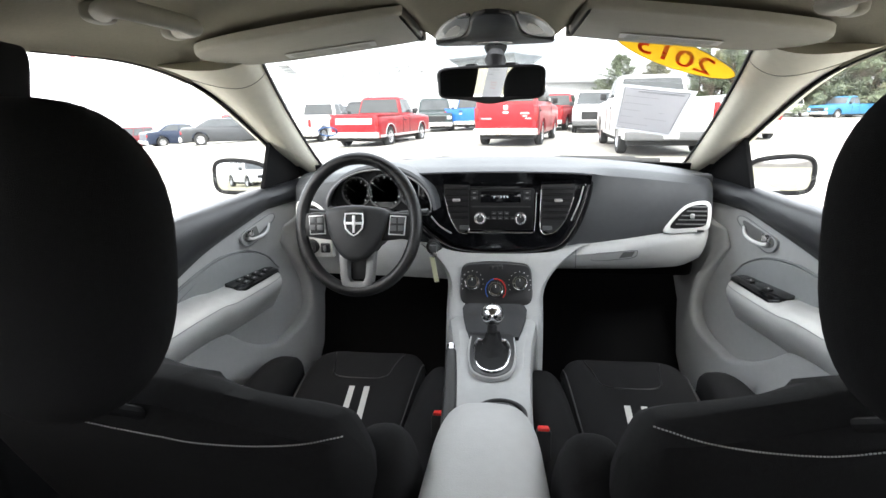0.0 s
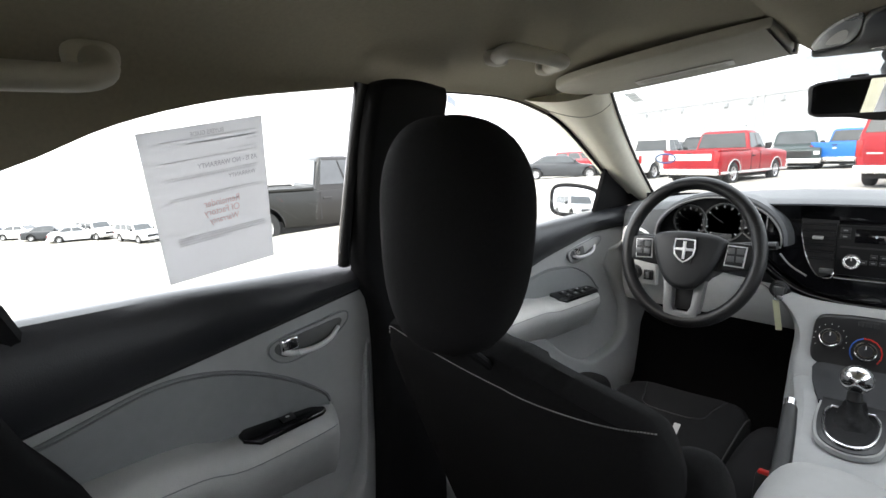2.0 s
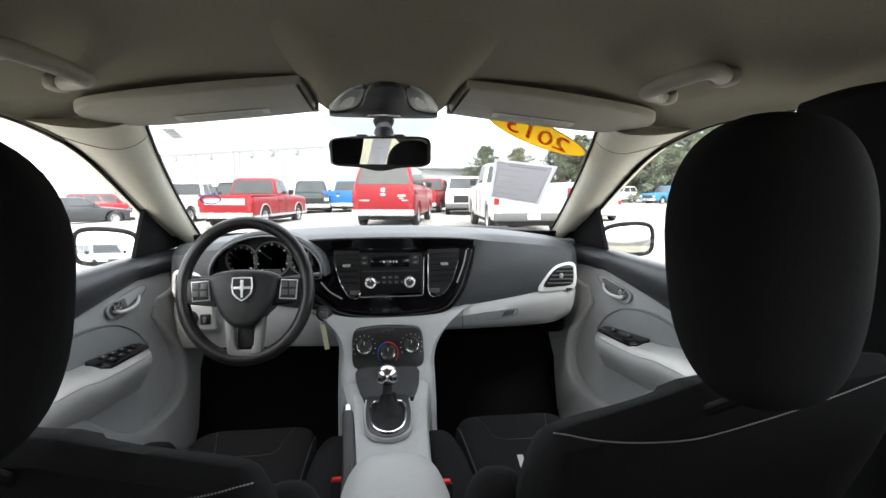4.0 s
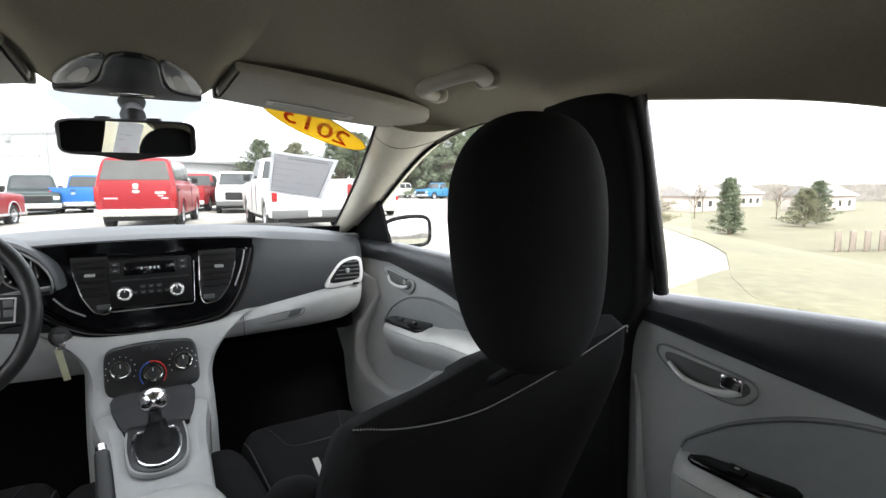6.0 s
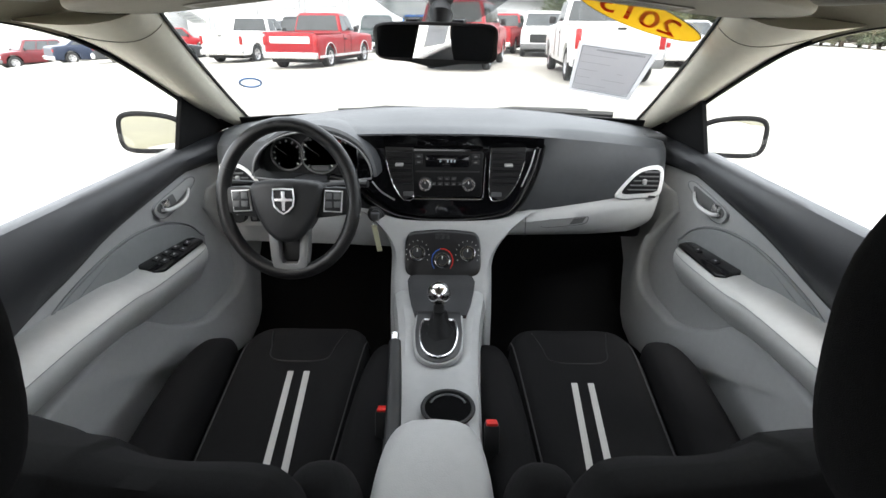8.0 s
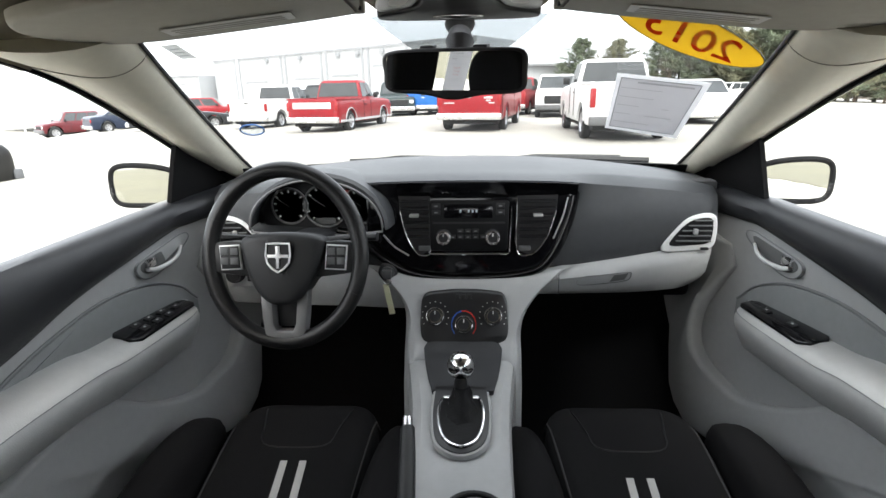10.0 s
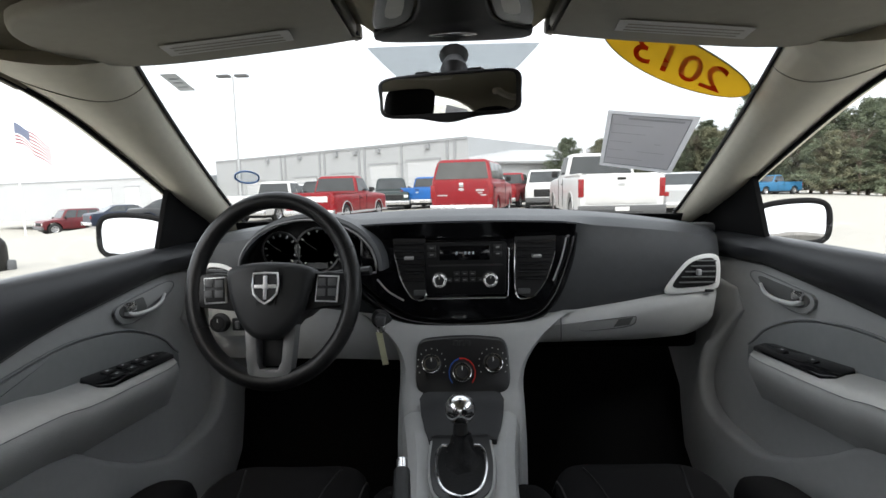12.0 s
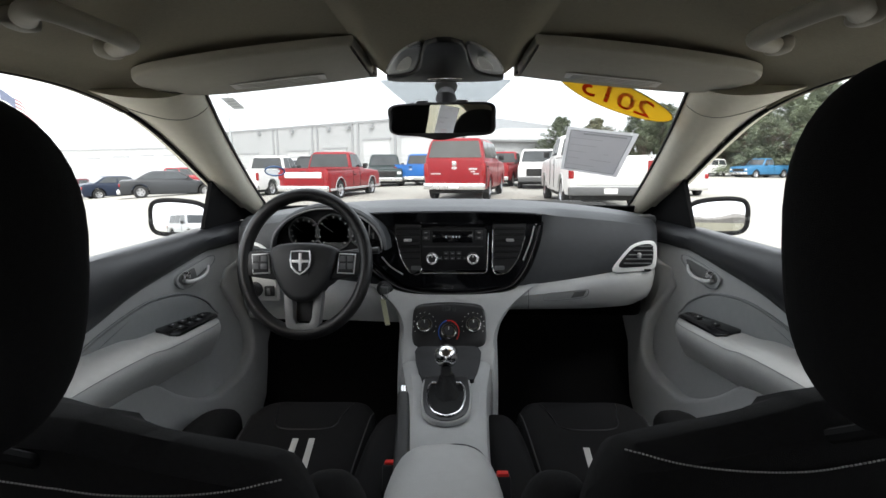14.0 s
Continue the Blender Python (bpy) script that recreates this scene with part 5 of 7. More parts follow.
for s in (-1, 1):
    lamp = part("map_lamp", plate(spline([(s * 0.070, 1.004), (s * 0.050, 0.950), (s * 0.033, 0.800), (s * 0.046, 0.786), (s * 0.076, 0.850), (s * 0.100, 0.940), (s * 0.112, 1.018)], closed=True, steps=3), lambda u, w, d: op(u, w, 0.032 + d), 0.008, 0.004, 3), LAMP_LENS, oh, "clear map lamp lens")
    part("lamp_reflector", plate(spline([(s * 0.068, 0.965), (s * 0.056, 0.890), (s * 0.060, 0.862), (s * 0.076, 0.900), (s * 0.090, 0.970)], closed=True, steps=3), lambda u, w, d: op(u, w, 0.0405 + d), 0.0012), LABEL, lamp)
part("sunglass_latch", plate(spline([(-0.036, 1.034), (0.0, 1.041), (0.036, 1.034), (0.0, 1.028)], closed=True, steps=4), lambda u, w, d: op(u, w, 0.0430 + d), 0.003, 0.001), CHROME, oh)

# rear-view mirror
rm = thing("rear_view_mirror", "black rear-view mirror on a stalk from the windscreen", "rear-view mirror", (0, 1.10, 1.20))
MM = Matrix.Translation((-0.010, 1.100, 1.203)) @ pose(0, 0, 0, 5, 1, -17)
mo = spline([(-0.118, 0.030), (-0.06, 0.037), (0.06, 0.037), (0.116, 0.032), (0.122, 0.0), (0.114, -0.030), (0.05, -0.036), (0.0, -0.044), (-0.05, -0.036), (-0.114, -0.030), (-0.122, 0.0)], closed=True, steps=4)
mb = part("mirror_shell", plate(mo, lambda u, v, d: MM @ Vector((u * (1 - 0.15 * (0.03 - d) / 0.03) if d < 0.03 else u, 0.028 - d, v * (1 - 0.3 * (0.03 - d) / 0.03) if d < 0.03 else v)), 0.034, 0.006, 3), BLACK, rm)
mg = [(max(-0.1135, min(0.1135, float(a) * 0.95)), max(-0.0275, min(0.031, float(b) * 0.86))) for a, b in mo]
part("mirror_glass", plate(mg, lambda u, v, d: MM @ Vector((u, -0.0055 - d, v)), 0.0012), MIRROR, mb, "silvered mirror glass")
part("mirror_stalk", tube([MM @ Vector((0.004, 0.025, 0.01)), (0.0, 1.128, 1.228), (0.001, 1.142, 1.252), (0.001, 1.155, 1.268), (0.001, 1.165, 1.282)], [0.016, 0.015, 0.024, 0.018, 0.026], 14), BLACK, rm)
for x in (-0.045, 0.045):
    part("mirror_button", brick((x - 0.012, 0.0, 0.034), (x + 0.012, 0.02, 0.041), 0.003, MM), BLACK, mb)


def grab(sx, y0, y1, name, x=0.495, drop=0.008, reach=(0.082, -0.085, -0.010)):
    h = thing(name, "beige folding grab handle above the door", "grab handle", (sx * 0.535, (y0 + y1) / 2, 1.26), group="grab handles")
    def foot(y):
        return Vector((sx * x, y, roof_z(x, y) - drop))
    a, b = foot(y0), foot(y1)
    off = Vector((-sx * reach[0], reach[1], reach[2]))
    run = (b - a).normalized()
    p = [a, a + off * 0.50 - run * 0.004, a + off * 0.88 + run * 0.004, a + off + run * 0.030, (a + b) / 2 + off * 1.03, b + off - run * 0.030, b + off * 0.88 - run * 0.004, b + off * 0.50 + run * 0.004, b]
    part("grip", tube(spline(p, steps=5), 0.0140, 14, squash=0.80), VISOR, h)
    for q in (a, b):
        part("mount", blob(q + Vector((sx * 0.004, 0, 0.0)), (0.030, 0.044, 0.026), 3, None, 14, 10), VISOR, h)


grab(-1, 0.580, 0.735, "grab_handle", 0.482, 0.014)
grab(1, 0.585, 0.740, "grab_handle", 0.478, 0.014)
grab(-1, -0.225, 0.020, "grab_handle", 0.515, 0.064, (0.045, -0.01, -0.026))

# ---------------------------------------------------------------- papers and stickers
pp = thing("window_paper", "printed white buyer's notice taped inside the rear window", "paper notice", (-0.66, 0.17, 0.97))
def pw(u, v, d):
    """On the rear side window: u from 0 at the rear edge to 1, v from 0 at the foot to 1."""
    y = (0.113 + 0.146 * u) * (1 - v) + (0.079 + 0.151 * u) * v
    z = (0.967 + 0.016 * u) * (1 - v) + (1.154 + 0.026 * u) * v
    return Vector((-(wall_x(y) - lean(z) + 0.006 - d), y, z))
part("sheet", plate([(0, 0), (1, 0), (1, 1), (0, 1)], pw, 0.001), PAPER, pp)
bars = [(0.14, 0.93, 0.925, 0.005, INK), (0.34, 0.92, 0.895, 0.008, INK), (0.84, 0.93, 0.87, 0.005, INK), (0.66, 0.92, 0.825, 0.004, INK), (0.14, 0.92, 0.80, 0.004, INK), (0.14, 0.94, 0.70, 0.004, INK), (0.14, 0.92, 0.685, 0.004, INK), (0.14, 0.92, 0.57, 0.004, INK), (0.14, 0.92, 0.555, 0.004, INK), (0.14, 0.93, 0.30, 0.005, INK), (0.14, 0.93, 0.285, 0.005, INK), (0.14, 0.93, 0.268, 0.005, INK), (0.14, 0.60, 0.25, 0.005, INK)]
for a, b, v, h, m in bars:
    part("print_bar", plate([(a, v - h / 2), (b, v - h / 2), (b, v + h / 2), (a, v + h / 2)], lambda u, w, d: pw(u, w, 0.0013 + d), 0.0004), m, pp)

def paper_type(body, u_mid, v_mid, wide, material):
    """Lettering on the outer face, read mirrored through the sheet from inside."""
    ob = curve_text(body, 1.0, Matrix.Identity(4), material, "lettering", pp, 0.0, 0.012)
    xs = [v.co.x for v in ob.data.vertices]
    k = wide / (max(xs) - min(xs))
    for v in ob.data.vertices:
        v.co = pw(u_mid - v.co.x * k, v_mid + v.co.y * k * 0.9, 0.0014)


for body, u, v, w, m in (("BUYERS GUIDE", 0.52, 0.948, 0.27, TYPE), ("AS IS - NO WARRANTY", 0.66, 0.745, 0.52, TYPE), ("WARRANTY", 0.77, 0.650, 0.25, TYPE), ("Remainder", 0.56, 0.495, 0.32, TYPE_RED), ("Of Factory", 0.55, 0.435, 0.32, TYPE_RED), ("Warranty", 0.56, 0.375, 0.27, TYPE_RED)):
    paper_type(body, u, v, w, m)


def on_screen(u, v, d):
    return screen(u, v) + Vector((0, -0.0035 - d, -0.004 - d))
wp = thing("windscreen_paper", "grey printed price sheet lying against the windscreen", "paper sheet", (0.44, 1.45, 1.03))
def ws(u, v, d):
    a, b, c, e = (Vector(q) for q in ((0.306, 1.350, 1.095), (0.449, 1.330, 1.073), (0.314, 1.318, 1.204), (0.488, 1.288, 1.182)))
    return (a * (1 - u) + b * u) * (1 - v) + (c * (1 - u) + e * u) * v + Vector((0, -d, 0))
part("sheet", plate([(0, 0), (1, 0), (1, 1), (0, 1)], ws, 0.001), paper_mat("thin_paper", (0.78, 0.78, 0.79), 0.72), wp)
part("printed_field", plate([(0.05, 0.06), (0.93, 0.06), (0.93, 0.93), (0.05, 0.93)], lambda u, v, d: ws(u, v, 0.0013 + d), 0.0004), paper_mat("grey_print", (0.76, 0.76, 0.78), 0.72), wp)
for a, b, c, e in ((0.05, 0.93, 0.05, 0.062), (0.05, 0.93, 0.925, 0.937), (0.05, 0.058, 0.05, 0.93), (0.922, 0.93, 0.05, 0.93)):
    part("print_bar", plate([(a, c), (b, c), (b, e), (a, e)], lambda u, v, d: ws(u, v, 0.0018 + d), 0.0004), TYPE, wp)
for k in range(26):
    part("print_bar", plate([(0.25 + 0.024 * k, 0.86), (0.262 + 0.024 * k, 0.86), (0.262 + 0.024 * k, 0.89), (0.25 + 0.024 * k, 0.89)], lambda u, v, d: ws(u, v, 0.0018 + d), 0.0004), TYPE, wp)
for k in range(5):
    v = 0.76 - k * 0.15
    part("print_bar", plate([(0.08, v), (0.55 + 0.08 * (k % 4), v), (0.55 + 0.08 * (k % 4), v + 0.008), (0.08, v + 0.008)], lambda u, w, d: ws(u, w, 0.0018 + d), 0.0004), INK, wp)

st = thing("year_sticker", "yellow oval windscreen sticker with red year numerals", "sticker", (0.40, 1.18, 1.25))
def yo(u, v, d):
    """On the glass: u along the oval, v across it."""
    a = radians(-36)
    p, q = u * math.cos(a), u * math.sin(a) + v
    return on_screen(0.715 + p / 0.533, 0.922 + q / 0.80, d)
part("oval", plate([(0.168 * math.cos(t), 0.066 * math.sin(t)) for t in np.linspace(0, 2 * math.pi, 41)[:-1]], yo, 0.001), YELLOW, st)
part("oval_rim", tube([yo(0.168 * math.cos(t), 0.066 * math.sin(t), 0.0005) for t in np.linspace(0, 2 * math.pi, 41)[:-1]], 0.0013, 5, closed=True), TYPE, st)
ob = curve_text("2013", 0.112, Matrix.Identity(4), REDFILM, "year_number", st, 0.0003, 0.0006)
for v in ob.data.vertices:
    v.co = yo(-v.co.x * 0.95 + 0.006, v.co.y - 0.004, 0.0016 + v.co.z)
st2 = thing("service_sticker", "small grey service sticker in the windscreen corner", "sticker", (-0.47, 1.15, 1.25))
part("sticker_film", plate([(-0.902, 0.872), (-0.858, 0.870), (-0.886, 0.944), (-0.930, 0.946)], on_screen, 0.001), STICKY, st2)
for k in range(3):
    part("print_bar", plate([(-0.900 - 0.006 * k, 0.888 + 0.018 * k), (-0.872 - 0.006 * k, 0.887 + 0.018 * k), (-0.872 - 0.006 * k, 0.892 + 0.018 * k), (-0.900 - 0.006 * k, 0.893 + 0.018 * k)], lambda u, v, d: on_screen(u, v, 0.0013 + d), 0.0004), INK, st2)
st3 = thing("oval_decal", "pale oval decal with a blue rim low on the windscreen", "decal", (-0.52, 1.55, 1.08))
oc = lambda t, r: (-0.845 + 0.042 * r * math.cos(t), 0.378 + 0.040 * r * math.sin(t))
part("decal_rim", tube([on_screen(*oc(t, 1.0), 0.0) for t in np.linspace(0, 2 * math.pi, 33)[:-1]], 0.0022, 5, closed=True), mat("blue_rim", (0.04, 0.12, 0.32), 0.5, var=0.0), st3)
part("decal_film", plate([oc(t, 0.97) for t in np.linspace(0, 2 * math.pi, 33)[:-1]], on_screen, 0.0006), glass_mat("decal_film", (0.92, 0.94, 0.95)), st3)

# ---------------------------------------------------------------- outside of the car: mirrors, wipers, body
CARWHITE = mat("white_car_paint", (0.72, 0.72, 0.71), 0.25, var=0.03, coat=0.6)
def door_mirror(sx):
    dm = thing("door_mirror", "black door mirror outside the front window", "door mirror", (sx * 0.80, 1.52, 0.93), group="door mirrors")
    M = Matrix.Translation((sx * 0.822, 1.530, 0.950)) @ pose(0, 0, 0, -2.9, 0, -8 if sx > 0 else 4)
    o = spline([(-0.080, 0.038), (0.0, 0.056), (0.078, 0.050), (0.092, 0.0), (0.078, -0.048), (0.0, -0.056), (-0.070, -0.048), (-0.090, -0.008)], closed=True, steps=5)
    o = [(sx * float(a), float(b)) for a, b in o]
    sh3 = part("mirror_housing", plate(o, lambda u, v, d: M @ Vector((u * (0.72 + 0.28 * min(1, d / 0.05)), 0.06 - d, v * (0.72 + 0.28 * min(1, d / 0.05)))), 0.075, 0.012, 3), PILLAR_BLACK, dm)
    part("mirror_glass", plate([(a * 0.86, b * 0.84) for a, b in o], lambda u, v, d: M @ Vector((u, -0.0155 - d, v)), 0.0012), MIRROR, sh3, "silvered mirror glass")
    part("mirror_rim", tube([M @ Vector((a * 0.93, -0.015, b * 0.92)) for a, b in o], 0.0075, 8, closed=True), PILLAR_BLACK, sh3)
    part("mirror_arm", tube([(sx * 0.722, 1.575, 0.938), (sx * 0.745, 1.572, 0.940), (sx * 0.775, 1.568, 0.945)], [0.026, 0.028, 0.030], 12), PILLAR_BLACK, dm)


door_mirror(-1)
door_mirror(1)
for s, x0 in ((-1, -0.30), (1, 0.14)):
    wpz = thing("wiper", "black windscreen wiper resting at the cowl", "wiper", (x0, 1.86, 0.98), group="wipers")
    part("wiper_arm", tube([(x0 - 0.12, 1.915, 0.946), (x0 + 0.10, 1.890, 0.972), (x0 + 0.36, 1.875, 0.968)], 0.008, 6), BLACK, wpz)
    part("wiper_blade", tube([(x0 - 0.06, 1.878, 0.960), (x0 + 0.16, 1.872, 0.968), (x0 + 0.44, 1.845, 0.960)], 0.007, 6, squash=1.6), BLACK, wpz)
body = thing("car", "white painted outer shell of the parked car", "car", (0, 0.6, 0.25))
for sx in (-1, 1):
    rows = []
    for y in np.linspace(-1.75, 2.75, 30):
        w = float(np.interp(y, [-1.75, -1.3, 0, 1.6, 2.3, 2.75], [0.70, 0.86, 0.905, 0.90, 0.86, 0.66]))
        top = float(np.interp(y, [-1.75, -0.7, 0.4, 1.55, 2.75], [0.95, 0.965, 0.935, 0.915, 0.70]))
        rows.append([Vector((sx * (w - 0.06), y, 0.22)), Vector((sx * w, y, 0.34)), Vector((sx * w, y, 0.62)), Vector((sx * (w - 0.02), y, 0.80)), Vector((sx * (w - 0.13), y, top - 0.012)), Vector((sx * (w - 0.17), y, top - 0.03))])
    part("body_side", sheet(rows, (-sx * 0.012, 0, -0.004)), CARWHITE, body, "white body side")
rows = [[Vector((0.80 * (1 - 0.25 * max(0, (y - 2.2) / 0.55)) * (i / 8 - 1), y, float(np.interp(y, [1.93, 2.2, 2.6, 2.78], [0.935, 0.915, 0.80, 0.60])) - 0.08 * (i / 8 - 1) ** 4)) for i in range(17)] for y in np.linspace(1.93, 2.78, 10)]
part("bonnet", sheet(rows, (0, 0, -0.01)), CARWHITE, body, "white bonnet")
rows = [[Vector((0.80 * (i / 6 - 1), y, 0.945 - 0.05 * (i / 6 - 1) ** 4 - 0.0)) for i in range(13)] for y in np.linspace(-1.95, -1.52, 5)]
part("boot_lid", sheet(rows, (0, 0, -0.01)), CARWHITE, body, "white boot lid")
rings = []
for j in range(17):
    y = -1.05 + 2.16 * j / 16
    rings.append([Vector((0.60 * (i / 10 - 1), y, roof_z(0.56 * (i / 10 - 1), y) + 0.045)) for i in range(21)])
part("roof_skin", sheet(rings, (0, 0, 0.006)), CARWHITE, body, "white roof")
part("cowl", brick((-0.66, 1.84, 0.86), (0.66, 1.95, 0.935), 0.01), BLACK, body, "black plastic cowl")
for sx in (-1, 1):
    for y in (-1.15, 1.95):
        wt = part("wheel", lathe([(0, -0.10), (0.30, -0.10), (0.32, -0.08), (0.32, 0.08), (0.30, 0.10), (0, 0.10)], Matrix.Translation((sx * 0.80, y, 0.32)) @ pose(0, 0, 0, 0, 90), 28), RUBBER, body)


# ---------------------------------------------------------------- the lot around the car
def ground_z(x, y):
    """The lot falls away gently to both sides for drainage."""
    r2 = x * x + y * y + 1e-6
    k = x * x / r2
    if x > 0:
        return -min(4.0, 0.0055 * max(0.0, x - 1.5) ** 2 * k ** 3)
    return -min(6.0, 0.03 * max(0.0, -x - 2.0) + 0.0055 * max(0.0, -x - 1.5) ** 2 * k ** 2)


LOT = mat("pale_concrete", (0.33, 0.316, 0.28), 0.9, var=0.12, grain=3.0, bump=0.4, bump_scale=60, large=0.15)
GRASSM = mat("dry_winter_grass", (0.120, 0.110, 0.066), 1.0, var=0.35, grain=6.0, bump=0.8, bump_scale=30, large=0.25)


def grid_sheet(name, xs, ys, zf, material, keep=None):
    bm = bmesh.new()
    vs = [[bm.verts.new((x, y, zf(x, y))) for x in xs] for y in ys]
    for j in range(len(ys) - 1):
        for i in range(len(xs) - 1):
            cx, cy = (xs[i] + xs[i + 1]) / 2, (ys[j] + ys[j + 1]) / 2
            if keep is None or keep(cx, cy):
                bm.faces.new((vs[j][i], vs[j][i + 1], vs[j + 1][i + 1], vs[j + 1][i]))
    return part(name, bm, material)


XS = [-900, -400, -200, -120, -90, -75] + list(np.arange(-60, 60.1, 1.5)) + [75, 90, 120, 200, 400, 900]
YS = [-900, -400, -150, -80, -50, -30] + list(np.arange(-20, 60.1, 1.5)) + [70, 85, 100, 120, 160, 240, 400, 900]
tagged(grid_sheet("ground", XS, YS, ground_z, LOT), "pale concrete car lot under overcast light", "ground", kind="structure")


KERB = [(-85, 56.0), (-76, 20.5), (-60, 9.8), (-40, 6.4), (-20, 5.2), (0, 4.9), (17, 5.1), (26, 5.8), (28.5, 7.5), (28.2, 9.1), (29, 11.2), (32, 15.1), (34.5, 19.0), (36.0, 30.0), (37.0, 60.0)]
rows = []
for k in range(150):
    a = -85 + 122 * k / 149
    r0 = float(np.interp(a, [p[0] for p in KERB], [p[1] for p in KERB])) * (1 + 0.012 * math.sin(a * 2.3) + 0.010 * math.sin(a * 5.1))
    row = []
    for s in range(25):
        r = r0 + (430 - r0) * (s / 24) ** 2.6
        x, y = r * math.cos(radians(a)), r * math.sin(radians(a))
        row.append(Vector((x, y, ground_z(x, y) + (0.03 if s else -0.01))))
    rows.append(row)
near = []
for a, r0, r1 in ((24, 5.2, 9.0), (26, 5.25, 9.2), (28, 5.3, 8.5), (30, 5.35, 7.4), (32, 5.4, 6.5), (34, 5.45, 5.8), (35.5, 5.5, 5.52)):
    near.append([Vector((r * math.cos(radians(a)), r * math.sin(radians(a)), ground_z(r * math.cos(radians(a)), r * math.sin(radians(a))) + 0.026)) for r in (r0, r0 * 0.7 + r1 * 0.3, r0 * 0.4 + r1 * 0.6, r1)])
tagged(part("grass_strip", sheet(near, (0, 0, -0.02)), GRASSM), "tongue of dry grass reaching into the lot", "grass", kind="structure")
tagged(part("grass_verge", sheet(rows, (0, 0, -0.02)), GRASSM), "dry pale green winter grass beside the lot", "grass", kind="structure")

rows = []
for k in range(40):
    a = -142 + 46 * k / 39
    r0 = 8.6 + 0.8 * math.sin(a * 0.31) + 26 * max(0.0, abs(a + 119) / 23 - 0.8)
    rows.append([Vector((r * math.cos(radians(a)), r * math.sin(radians(a)), ground_z(r * math.cos(radians(a)), r * math.sin(radians(a))) + (0.03 if i else -0.01))) for i, r in enumerate([r0 + (90 - r0) * (q / 14) ** 2.2 for q in range(15)])])
tagged(part("grass_field", sheet(rows, (0, 0, -0.02)), GRASSM), "dry winter grass field behind the car", "grass", kind="structure")

PAINTS = {}


def paint(key, color):
    if key not in PAINTS:
        PAINTS[key] = mat(key + "_car_paint", color, 0.34, var=0.05, spec=0.3, coat=0.06, grain=2.0)
    return PAINTS[key]


AUTOGLASS = mat("dark_car_glass", (0.042, 0.047, 0.049), 0.08, var=0.35, grain=1.2, spec=0.6)
LAMP_RED = mat("tail_lamp_red", (0.28, 0.012, 0.014), 0.2, var=0.1)
LAMP_CLEAR = mat("head_lamp_clear", (0.75, 0.75, 0.74), 0.15, var=0.05)
RIM = mat("alloy_rim", (0.45, 0.45, 0.46), 0.35, metal=0.8, var=0.1)
BUMPER = mat("chrome_bumper", (0.66, 0.66, 0.66), 0.25, metal=0.85, var=0.06)
UNDER = mat("dark_underbody", (0.02, 0.02, 0.02), 0.9, var=0.2)


